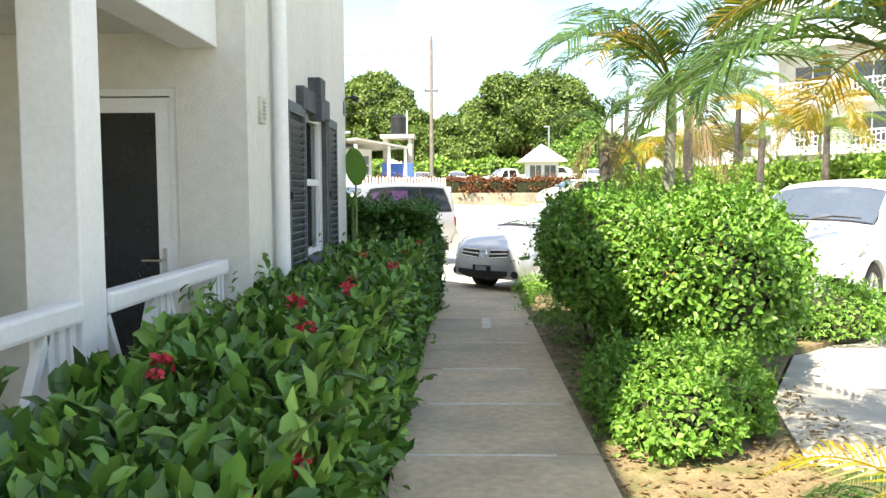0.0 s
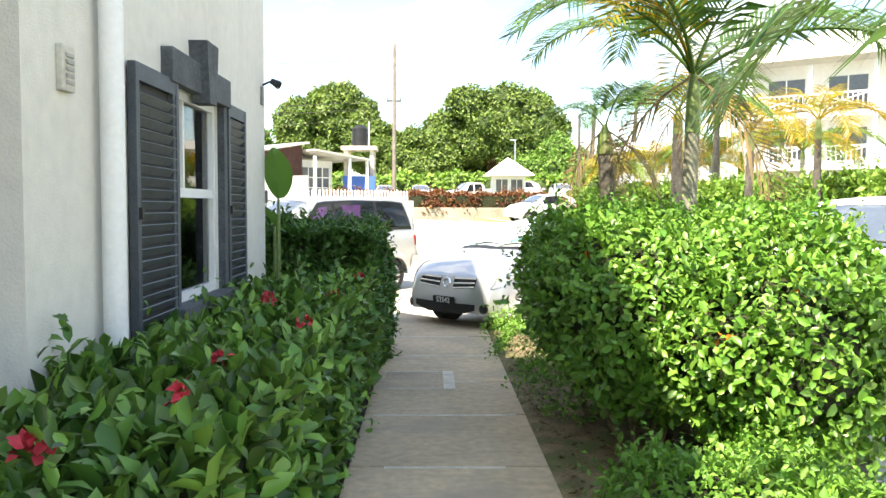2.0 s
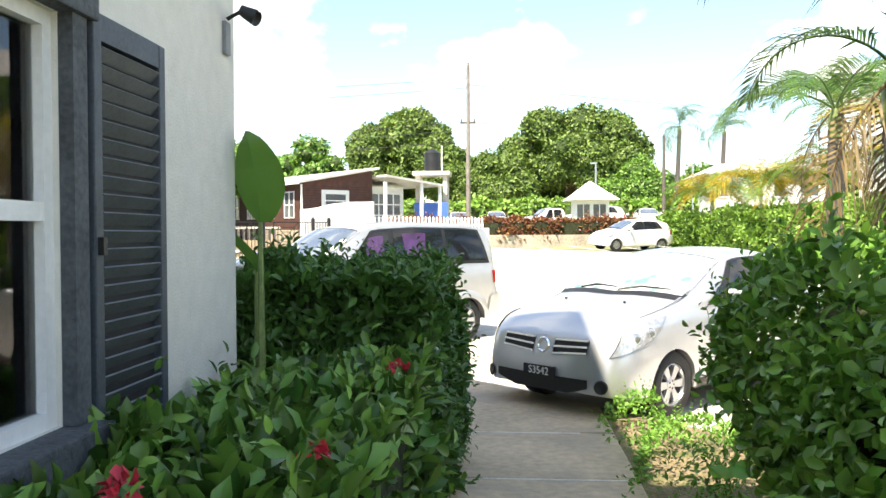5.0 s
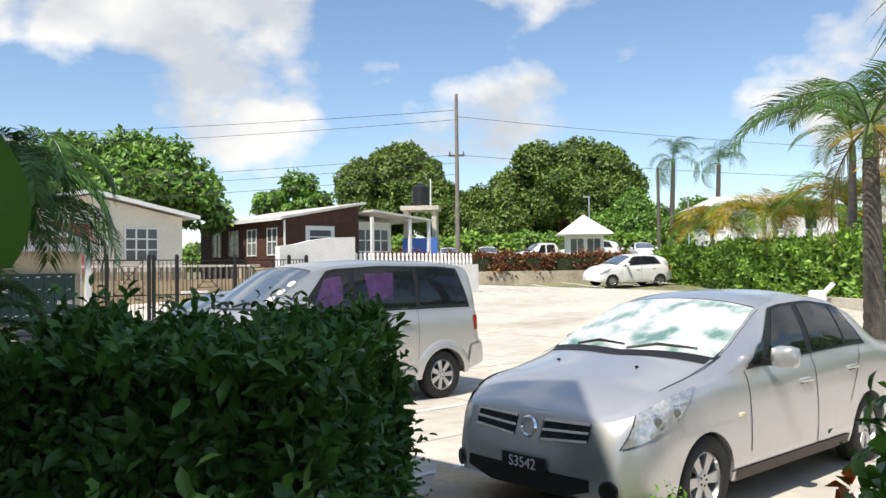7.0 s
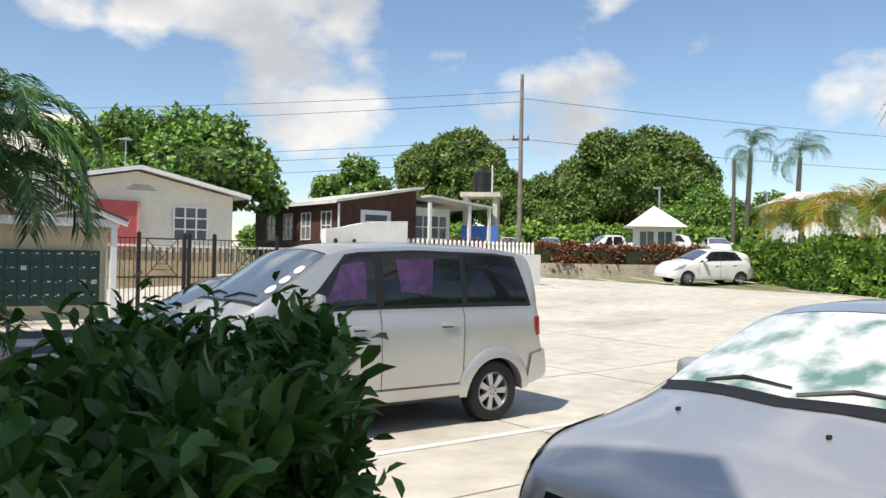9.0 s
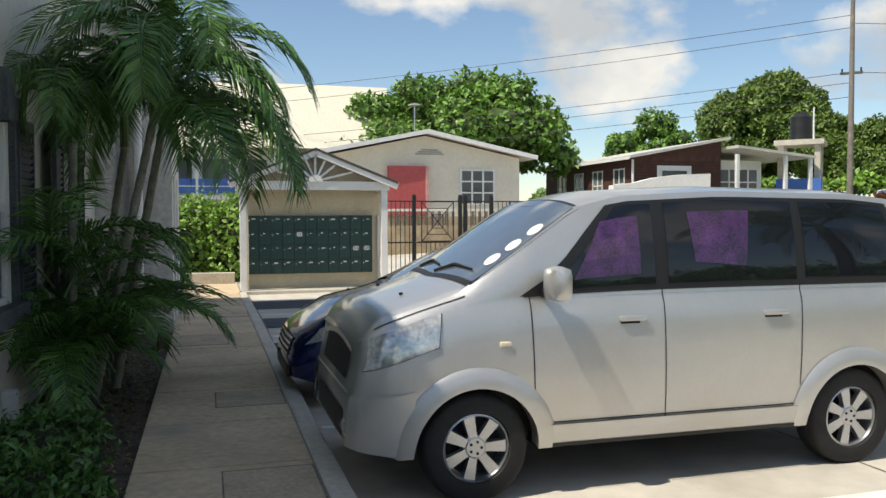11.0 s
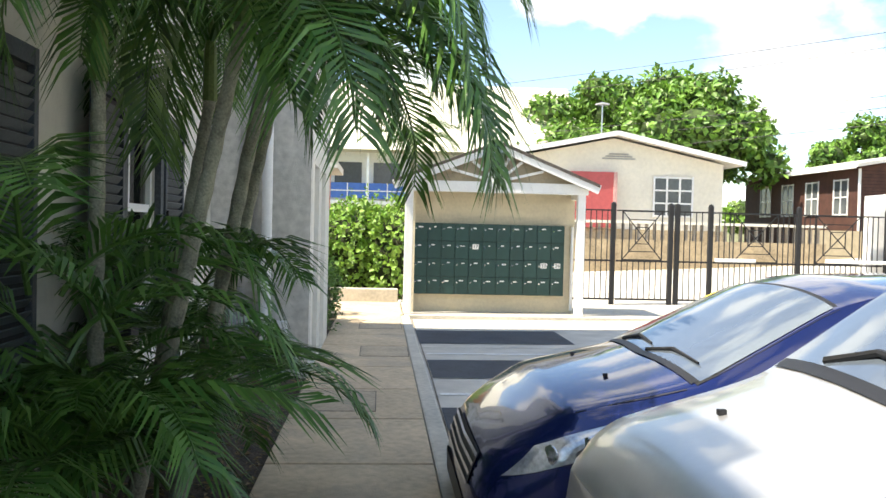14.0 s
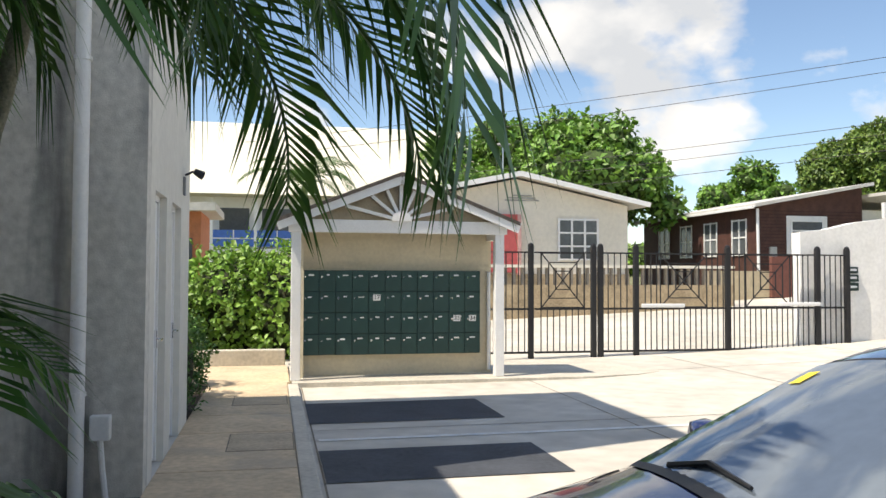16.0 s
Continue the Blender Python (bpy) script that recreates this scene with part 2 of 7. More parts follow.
    def mesh(self, name, material=None, smooth=False):
        me = bpy.data.meshes.new(name)
        me.from_pydata([tuple(v) for v in self.v], [], self.f)
        me.validate()
        me.update()
        if material:
            me.materials.append(material)
        if smooth:
            me.polygons.foreach_set("use_smooth", [True] * len(me.polygons))
            me.set_sharp_from_angle(angle=radians(smooth if smooth is not True else 40))
        return me


def part(name, b, material, parent, label="", smooth=False):
    ob = new(name, b if isinstance(b, bpy.types.Mesh) else b.mesh(name, material, smooth))
    ob.parent = parent
    if label:
        ob["label"] = label
    return ob


def thing(name, label, category, group="", kind="", at=None):
    ob = tagged(new(name), label, category, group, kind)
    ob.empty_display_size = 0.2
    if at is not None:
        ob.matrix_basis = at
    return ob


def solid(name, b, material, label, category, group="", kind="", smooth=False):
    return tagged(new(name, b.mesh(name, material, smooth)), label, category, group, kind)


# The second walk, the cars and the wing lie on a grid turned by 45 degrees: u runs along that walk, n away from the wing.
C45 = math.sqrt(0.5)
GRID = Matrix(((C45, -C45, 0, 0), (C45, C45, 0, 0), (0, 0, 1, 0), (0, 0, 0, 1)))


def xy(n, u):
    return (n - u) * C45, (n + u) * C45


def soft(v, w):
    return w * math.log1p(math.exp(min(v / w, 50))) if v / w < 50 else v


def ground_z(x, y):
    """The yard is level, then rises gently to the far side."""
    s = y + 0.6 * x
    u, n = (y - x) * C45, (x + y) * C45
    dip = min(1, max(0, (u - 10.8) / 2.0)) * min(1, max(0, (22.6 - u) / 2.0)) * min(1, max(0, (n - 8.6) / 0.8)) * min(1, max(0, (24 - n) / 6.0))
    return -0.08 - 0.07 * dip + 0.045 * (soft(s - 27, 3.0) - soft(s - 110, 8.0))


# ---- ground ----
def ground_sheet():
    xs = np.concatenate([np.linspace(-900, -60, 8), np.linspace(-50, 60, 56), np.linspace(80, 900, 8)])
    ys = np.concatenate([np.linspace(-900, -20, 6), np.linspace(-12, 130, 72), np.linspace(160, 1500, 8)])
    b = Build()
    vs = [(x, y, ground_z(x, y) - 0.2) for y in ys for x in xs]
    k = len(xs)
    fs = [(j * k + i, j * k + i + 1, (j + 1) * k + i + 1, (j + 1) * k + i) for j in range(len(ys) - 1) for i in range(k - 1)]
    b.add(vs, fs)
    solid("ground", b, M_EARTH, "grassy earth reaching to the horizon", "ground", kind="structure", smooth=True)


ground_sheet()


def sheet(name, n0, n1, u0, u1, material, label, lift, step=1.5, category="pavement"):
    """A slab of pavement that follows the ground, on the turned grid."""
    b = Build()
    ns, us = np.linspace(n0, n1, max(2, int((n1 - n0) / step))), np.linspace(u0, u1, max(2, int((u1 - u0) / step)))
    vs = []
    for u in us:
        for n in ns:
            x, y = xy(n, u)
            vs.append((x, y, ground_z(x, y) + lift))
    k = len(ns)
    fs = [(j * k + i, j * k + i + 1, (j + 1) * k + i + 1, (j + 1) * k + i) for j in range(len(us) - 1) for i in range(k - 1)]
    return solid(name, b.add(vs, fs), material, label, category, kind="structure")


sheet("parking_lot", 8.6, 34.0, -12, 50.0, M_LOT, "sunlit pale concrete parking lot", 0.0, 0.6)
for i, (n0, n1, u0, u1) in enumerate([(9.95, 16.5, 13.78, 13.9), (9.95, 15.6, 16.5, 16.6), (10.0, 14.6, 11.08, 11.18), (9.95, 14.8, 19.2, 19.3), (9.95, 14.8, 21.8, 21.9), (9.95, 14.8, 24.32, 24.42), (10.2, 14.6, 8.2, 8.3), (10.2, 14.6, 5.7, 5.8)]):
    sheet("bay_line", n0, n1, u0, u1, M_LINE, "worn white parking bay line on concrete", 0.006, 0.6, "road marking")
for n0, n1, u0, u1 in [(9.9, 12.2, 25.3, 26.8), (9.92, 12.05, 22.6, 23.85), (9.92, 12.0, 20.0, 21.3)]:
    sheet("dark_patch", n0, n1, u0, u1, M_TAR, "dark bitumen patch on the concrete lot", 0.007, 0.6, "patch")
for k in range(7):
    sheet("expansion_joint", 9.9 + 3.6 * k, 9.918 + 3.6 * k, -8, 31.0, M_GAP2, "thin dark joint in the concrete lot", 0.004, 0.6, "joint")
for k in range(9):
    sheet("expansion_joint", 9.9, 33.0, -4.5 + 4.2 * k, -4.482 + 4.2 * k, M_GAP2, "thin dark joint in the concrete lot", 0.004, 0.6, "joint")

# ---- walks ----
def walk_slabs():
    base = tagged(new("pavement_walk"), "narrow concrete footpath of cast slabs", "footpath", kind="structure")
    ys = [-3.4, -2.2, -1.0, 0.2, 1.45, 2.7, 3.95, 5.17, 6.4, 7.65, 8.94, 10.15, 11.51, 12.8]
    for a, c in zip(ys[:-1], ys[1:]):
        part("slab", Build().box(-0.45, 0.83, a + 0.012, c - 0.012, -0.12, 0.0, bevel=0.012), M_WALK, base)
    part("slab", Build().prism([(-0.45, 12.812), (0.83, 12.812), (0.83, 13.9), (-0.45, 15.22)], -0.12, 0.0), M_WALK, base)
    part("joint_bed", Build().box(-0.44, 0.82, -3.4, 13.1, -0.12, -0.022), M_GAP2, base)
    # Pale strip beside each joint: cement edge and painted glint in one colour.
    for k, y in enumerate(ys[1:]):
        part("mortar_edge", Build().box(-0.38 + 0.08 * (k % 3), 0.55 + 0.2 * (k % 2), y - 0.05, y - 0.013, -0.03, 0.0035), mat("pale_edging", (0.72, 0.66, 0.55), 0.8, var=0.15, scale=8), base)
    # access cover set in a slab
    part("cover", Build().box(-0.36, 0.19, 9.86, 10.58, -0.05, 0.004, bevel=0.006), mat("cover_concrete", (0.50, 0.40, 0.28), 0.85, var=0.15, scale=3, bump=0.3), base)
    part("cover_frame", Build().box(-0.39, 0.21, 9.835, 9.857, -0.05, 0.006).box(-0.39, 0.21, 10.583, 10.605, -0.05, 0.006).box(0.195, 0.30, 9.82, 10.62, -0.05, 0.006), MATS["pale_edging"], base)
    b2 = tagged(new("pavement_walk_2"), "concrete footpath along the wing with inset covers", "footpath", kind="structure")
    part("slab", Build().prism([(-0.458, 13.1), (-0.458, 14.15), xy(8.55, 10.262), (-1.2, 13.1)], -0.12, 0.0), M_WALK, b2)
    us = [10.27, 11.3, 12.6, 13.9, 15.2, 16.43, 17.72, 19.04, 20.35, 21.62, 22.92, 24.6, 25.7, 27.3, 28.6]
    for a, c in zip(us[:-1], us[1:]):
        part("slab", Build().box(8.55, 9.70, a + 0.012, c - 0.012, -0.12, 0.0, m=GRID, bevel=0.012), M_WALK, b2)
    part("slab", Build().box(6.9, 9.74, 28.61, 31.0, -0.12, 0.0, m=GRID, bevel=0.012), M_WALK, b2)
    part("joint_bed", Build().box(8.56, 9.70, 10.3, 28.6, -0.12, -0.022, m=GRID), M_GAP2, b2)
    part("kerb_edge", Build().box(9.705, 9.86, 10.4, 28.4, -0.36, 0.0, m=GRID, bevel=0.02), M_KERB, b2)
    for n0, n1, u0, u1 in ((9.12, 9.68, 14.35, 15.06), (9.10, 9.68, 16.94, 17.55), (8.57, 9.28, 20.62, 21.47), (9.08, 9.68, 23.66, 24.47), (9.0, 9.66, 26.4, 27.2)):
        part("cover", Build().box(n0, n1, u0, u1, -0.05, 0.004, m=GRID, bevel=0.006), MATS["cover_concrete"], b2)
        g = 0.014
        part("cover_frame", Build().box(n0 - g, n1 + g, u0 - g, u0 - 0.002, -0.05, 0.003, m=GRID).box(n0 - g, n1 + g, u1 + 0.002, u1 + g, -0.05, 0.003, m=GRID).box(n0 - g, n0 - 0.002, u0, u1, -0.05, 0.003, m=GRID).box(n1 + 0.002, n1 + g, u0, u1, -0.05, 0.003, m=GRID), M_GAP2, b2)


walk_slabs()
solid("bed", Build().prism([(-1.47, -4), (-0.452, -4), (-0.452, 12.3), (-0.8, 13.08), (-1.47, 13.08)], -0.1, -0.036).box(6.8, 8.545, 10.6, 22.4, -0.1, -0.03, m=GRID).box(6.8, 8.545, 25.3, 28.6, -0.1, -0.03, m=GRID), M_SOIL, "dark mulched planting bed beside the footpath", "planting bed", kind="structure")
solid("bed_verge", Build().prism([(0.832, -4), (2.6, -4), (2.3, 4.9), (2.05, 5.1), (2.4, 6.65), (3.3, 8.5), (4.6, 9.7), (3.6, 10.9), (0.832, 13.9)], -0.1, -0.02), M_GRASSG, "dry littered verge under the shrubs", "verge", kind="structure")
solid("pavement_pad", Build().prism([xy(n, u)[::1] for n, u in ((9.768, 28.42), (14.6, 28.45), (15.5, 28.65), (16.1, 29.0), (16.4, 29.5), (16.4, 30.2), (16.0, 31.3), (9.768, 31.3))], -0.12, 0.0), M_KERB, "raised concrete pad with a rounded kerb", "kerb", kind="structure")

solid("pavement_drive", Build().prism([(2.4, 4.9), (2.6, -4.0), (16.0, -4.0), (3.75, 8.75), (3.34, 8.5), (2.44, 6.65), (2.09, 5.1)], -0.16, -0.05), M_LOT, "sunlit pale concrete driveway beside the verge", "driveway", kind="structure")

# ---- buildings close by ----
H1, H2 = 7.0, 7.1


def wall_panel(b, m, length, height, thick, holes):
    """A wall along local x with its outer face at y = 0, thickness to +y, and openings (x0, x1, z0, z1)."""
    xs = sorted({0.0, length, *[h[0] for h in holes], *[h[1] for h in holes]})
    for a, c in zip(xs[:-1], xs[1:]):
        hs = sorted([h for h in holes if h[0] <= a + 1e-6 and h[1] >= c - 1e-6], key=lambda h: h[2])
        z = -0.3
        for h in hs:
            if h[2] > z:
                b.box(a, c, 0, thick, z, h[2], m=m)
            z = h[3]
        b.box(a, c, 0, thick, z, height, m=m)


def side_frame(x, y):
    """Local x runs along +y of the world, local y into the building (to -x)."""
    return Matrix(((0, -1, 0, x), (1, 0, 0, y), (0, 0, 1, 0), (0, 0, 0, 1)))


WING_N = 7.5


def wing_frame(u, n):
    """Local x along u, local y into the wing (to -n)."""
    ux, uy = -C45, C45
    nx, ny = C45, C45
    px, py = xy(n, u)
    return Matrix(((ux, -nx, 0, px), (uy, -ny, 0, py), (0, 0, 1, 0), (0, 0, 0, 1)))


W1 = (7.40, 8.48, 1.05, 2.36)
b = Build()
wall_panel(b, side_frame(-1.47, 5.65), 4.52, H2, 0.22, [(W1[0] - 5.65, W1[1] - 5.65, W1[2], W1[3])])
solid("wall_east", b, M_WALL, "cream rendered side wall with shuttered window", "wall", kind="structure")
b = Build()
wall_panel(b, Matrix(((1, 0, 0, -7.5), (0, 1, 0, 5.65), (0, 0, 1, 0), (0, 0, 0, 1))), 5.81, H1, 0.2, [(4.68, 5.55, -0.02, 2.34)])
solid("wall_porch", b, M_WALL, "cream rendered porch end wall with a door", "wall", kind="structure")
b = Build()
b.box(-4.2, -4.0, -4.0, 5.65, -0.3, H1)
b.box(-7.5, -4.2, -4.2, -4.0, -0.3, H1)
solid("wall_porch_back", b, M_WALL, "cream rendered wall at the back of the porch", "wall", kind="structure")
solid("floor_porch", Build().box(-4.0, -1.52, -4.0, 5.645, -0.1, 0.12), M_KERB, "concrete porch floor", "floor", kind="structure")
solid("ceiling", Build().box(-4.0, -1.93, -4.0, 5.645, 2.70, 2.95), M_WALL, "cream painted porch ceiling", "ceiling", kind="structure")
bb = Build().box(-1.92, -1.66, -4.0, 5.645, 2.60, 2.96, bevel=0.01).box(-1.96, -1.60, -4.0, 5.645, 2.962, 3.06, bevel=0.01)
solid("trim_balcony_edge", bb, M_WHITE, "white painted balcony edge beam", "beam", kind="structure")
WING_WINDOWS = ((16.22, 17.06), (19.3, 20.14))
WZ0, WZ1 = 0.95, 2.42
b = Build()
wall_panel(b, wing_frame(14.95, WING_N), 7.35, 5.2, 0.22, [(a - 14.95, c - 14.95, WZ0, WZ1) for a, c in WING_WINDOWS])
solid("wall_wing", b, M_WALL, "cream rendered wing wall with shuttered windows", "wall", kind="structure")
b = Build()
b.box(6.58, 6.8, 11.3, 14.95, -0.3, 6.0, m=GRID).box(6.8, 7.28, 14.95, 15.15, -0.3, 6.0, m=GRID)
solid("wall_wing_end", b, M_WALL, "plain rendered end of the wing", "wall", kind="structure")
b = Build()
b.box(6.4, 8.55, 22.3, 22.5, -0.3, 8.4, m=GRID)
solid("wall_return", b, M_STAINED, "mildew-stained rendered return wall", "wall", kind="structure")
b = Build()
wall_panel(b, wing_frame(22.5, 8.55), 2.7, 8.4, 0.22, [(0.25, 0.95, -0.02, 2.30), (1.35, 2.1, -0.02, 2.30)])
b.box(2.0, 8.55, 25.2, 25.4, -0.3, 8.4, m=GRID)
solid("wall_block", b, M_WALL, "cream rendered block with two doorways", "wall", kind="structure")
# closing walls and roof, with unseen masses added for their shadow
b = Build()
b.box(-7.5, -7.3, 6.1, 14.0, -0.3, H1)
b.box(-1.2, 6.58, 11.3, 11.5, -0.3, 6.0, m=GRID)
# Unseen block above the roof, added to lengthen the building's shadow.
b.box(-7.5, -1.25, 1.4, 6.2, 7.31, 9.8)
b.box(-7.3, -1.69, 9.97, 10.17, -0.3, H1)
b.box(-1.0, -0.8, 11.55, 25.4, -0.3, 6.0, m=GRID)
solid("wall_back", b, M_WALL, "plain rendered back walls and an unseen upper block added for shade", "wall", kind="structure")
b = Build()
b.prism([(-7.6, -4.2), (-1.2, -4.2), (-1.2, 2.5), (-7.6, 2.5)], H1, H1 + 0.2)
b.box(-7.6, -1.3, 2.5, 2.7, H1, H2)
b.prism([(-7.6, 2.5), (-1.2, 2.5), (-1.2, 10.5), (-7.6, 14.6)], H2, H2 + 0.2)
# The first slab bridges an open gap, unseen, to shade the walk.
b.box(-1.2, 7.1, 9.4, 14.6, 6.0, 6.2, m=GRID).box(-1.2, 7.7, 14.6, 22.3, 5.2, 5.4, m=GRID).box(-1.2, 8.75, 22.25, 25.6, 8.4, 8.6, m=GRID)
solid("roof", b, mat("grey_roof", (0.3, 0.3, 0.3), 0.8), "unseen flat roof slabs with overhang, one added to shade the walk", "roof", kind="structure")
b = Build().box(-7.28, -1.72, 6.2, 9.95, 2.75, 2.95).box(-0.7, 6.5, 11.55, 22.25, 2.75, 2.95, m=GRID).box(6.5, 7.26, 15.16, 22.25, 2.75, 2.95, m=GRID).box(-0.7, 8.3, 22.55, 25.15, 2.75, 2.95, m=GRID)
solid("ceiling_inside", b, M_WALL, "plain room ceiling", "ceiling", kind="structure")
b = Build().box(-7.28, -1.72, 6.2, 9.95, -0.1, 0.1).box(-0.7, 6.5, 11.55, 22.25, -0.1, 0.1, m=GRID).box(6.5, 7.26, 15.16, 22.25, -0.1, 0.1, m=GRID).box(-0.7, 8.3, 22.55, 25.15, -0.1, 0.1, m=GRID)
solid("floor_inside", b, M_KERB, "plain room floor", "floor", kind="structure")


def shutter(name, at, w, z0, z1, group, label):
    """A louvred shutter, hinged at local x = 0, lying along local x; face to -y."""
    t = thing(name, label, "shutter", group, at=at)
    s = 0.055
    part("frame", Build().box(0, s, -0.045, 0, z0, z1, bevel=0.006).box(w - s, w, -0.045, 0, z0, z1, bevel=0.006).box(s, w - s, -0.042, 0, z0, z0 + 0.09).box(s, w - s, -0.042, 0, z1 - 0.09, z1), M_DARKBLUE, t)
    # Near-black sheet stands in for the shade between the louvres.
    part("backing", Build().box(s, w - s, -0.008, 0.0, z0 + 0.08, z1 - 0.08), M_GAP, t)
    lou = Build().box(s + 0.004, w - s - 0.004, -0.004, 0.004, -0.026, 0.026).mesh("louvre", mat("slate_louvre", (0.10, 0.115, 0.13), 0.5, var=0.15, scale=7))
    z = z0 + 0.13
    while z < z1 - 0.11:
        o = part("louvre", lou, None, t)
        o.matrix_basis = pose(0, -0.026, z, 38, 0, 0)
        z += 0.062
    part("catch", Build().box(0.012, 0.04, -0.065, -0.044, (z0 + z1) / 2 - 0.03, (z0 + z1) / 2 + 0.03), M_BLACK, t)
    return t


def sash_window(name, m, x0, x1, z0, z1, label):
    """A white sliding sash in an opening; a dark sheet stands in for the unlit room behind."""
    t = tagged(new(name), label, "window", kind="structure")
    t.matrix_basis = m
    zm = z0 + (z1 - z0) * 0.52
    f = 0.05
    part("window_frame", Build().box(x0, x0 + f, 0.02, 0.10, z0, z1).box(x1 - f, x1, 0.02, 0.10, z0, z1).box(x0 + f, x1 - f, 0.02, 0.10, z1 - f, z1).box(x0 + f, x1 - f, 0.02, 0.10, z0, z0 + f).box(x0 + f, x1 - f, 0.025, 0.095, zm - 0.03, zm + 0.03), M_WHITE, t)
    xm = x0 + (x1 - x0) * 0.36
    part("glazing_bar", Build().box(xm - 0.016, xm + 0.016, 0.035, 0.07, zm + 0.03, z1 - f), M_WHITE, t)
    part("inner_bar", Build().box(xm - 0.01, xm + 0.01, 0.07, 0.09, z0 + f, zm - 0.03), MATS["alloy_rim"], t)
    for a, c in ((z0 + f, zm - 0.03), (zm + 0.03, z1 - f)):
        p = part("pane", Build().box(x0 + f, x1 - f, 0.055, 0.059, a, c), M_PANE, t)
    # Added dark sheet puts the room's shade right behind the panes.
    part("curtain", Build().box(x0 - 0.1, x1 + 0.1, 0.42, 0.44, z0 - 0.2, z1 + 0.1), mat("dark_room_sheet", (0.06, 0.05, 0.04), 0.8, var=0.3, scale=6), t)
    return t


def glass_mat():
    m = bpy.data.materials.new("window_pane_glass")
    m.use_nodes = True
    n, l = m.node_tree.nodes, m.node_tree.links
    g = n.new("ShaderNodeBsdfGlossy")
    g.inputs["Roughness"].default_value = 0.02
    tr = n.new("ShaderNodeBsdfTransparent")
    tr.inputs["Color"].default_value = (0.8, 0.83, 0.82, 1)
    fr = n.new("ShaderNodeFresnel")
    fr.inputs["IOR"].default_value = 1.6
    ms = n.new("ShaderNodeMixShader")
    l.new(fr.outputs[0], ms.inputs[0])
    l.new(tr.outputs[0], ms.inputs[1])
    l.new(g.outputs[0], ms.inputs[2])
    l.new(ms.outputs[0], n["Material Output"].inputs["Surface"])
    return m


M_PANE = glass_mat()


def window_surround(name, m, x0, x1, z0, z1, label):
    """Slate-coloured sill, header and keystone on the wall."""
    t = thing(name, label, "window surround", at=m)
    part("sill", Build().box(x0 - 0.12, x1 + 0.12, -0.12, 0.03, z0 - 0.14, z0 - 0.002, bevel=0.01), M_SLATETRIM, t)
    part("header", Build().box(x0 - 0.14, x1 + 0.14, -0.07, 0.03, z1 + 0.002, z1 + 0.2, bevel=0.008), M_SLATETRIM, t)
    xc = (x0 + x1) / 2
    part("keystone", Build().prism([(xc - 0.08, z1 - 0.05), (xc + 0.08, z1 - 0.05), (xc + 0.14, z1 + 0.34), (xc - 0.14, z1 + 0.34)], 0.0, 0.12, m=Matrix(((1, 0, 0, 0), (0, 0, -1, 0), (0, 1, 0, 0), (0, 0, 0, 1)))), M_SLATETRIM, t)
    part("jamb", Build().box(x1 + 0.003, x1 + 0.09, -0.05, 0.0, z0, z1), M_SLATETRIM, t)
    part("jamb", Build().box(x0 - 0.09, x0 - 0.003, -0.05, 0.0, z0, z1), M_SLATETRIM, t)


SF = side_frame(-1.47, 0)
sash_window("window_1", SF, W1[0], W1[1], W1[2], W1[3], "white sash window in a slate-blue surround")
window_surround("window_surround", SF, W1[0], W1[1], W1[2], W1[3], "slate-blue window surround with keystone")
shutter("shutter", SF @ pose(6.70, -0.012, 0, 0, 0, 0), 0.71, 0.84, 2.38, "window shutters", "slate-blue louvred shutter open beside the side window")
shutter("shutter", SF @ pose(8.60, -0.012, 0, 0, 0, 0), 0.57, 0.84, 2.40, "window shutters", "slate-blue louvred shutter open beside the side window")
WF = wing_frame(0, WING_N)
for i, (a, c) in enumerate(WING_WINDOWS):
    sash_window("window_%d" % (i + 2), WF, a, c, WZ0, WZ1, "white sash window in the shaded wing wall")
    window_surround("window_surround", WF, a, c, WZ0, WZ1, "slate-blue window surround with keystone")
    shutter("shutter", WF @ pose(a - 0.92, -0.10, 0, 0, 0, 3), 0.66, 0.88, 2.47, "window shutters", "slate-blue louvred shutter standing off the wall")
    shutter("shutter", WF @ pose(c + 0.10, -0.02, 0, 0, 0, 0), 0.62, 0.88, 2.47, "window shutters", "slate-blue louvred shutter standing off the wall")


def downpipe(m, z1, label):
    t = thing("downpipe", label, "drainpipe", "downpipes", at=m)
    part("pipe", Build().tube([(0, -0.075, -0.05), (0, -0.075, z1)], 0.055, 12), M_WHITE, t, smooth=True)
    for z in (0.75, 3.2, 5.8):
        part("clip", Build().lathe([(0.056, -0.015), (0.066, -0.015), (0.066, 0.015), (0.056, 0.015)], Matrix.Translation((0, -0.075, z)), 12).box(-0.02, 0.02, -0.03, 0.0, z - 0.015, z + 0.015), M_WHITE, t)


downpipe(side_frame(-1.47, 6.34), H1, "white plastic downpipe on the side wall")
downpipe(wing_frame(15.13, WING_N), 5.2, "white plastic downpipe on the wing wall")
downpipe(Matrix(((C45, -C45, 0, xy(8.10, 22.3)[0]), (C45, C45, 0, xy(8.10, 22.3)[1]), (0, 0, 1, 0), (0, 0, 0, 1))), 8.4, "white plastic downpipe on the stained wall")


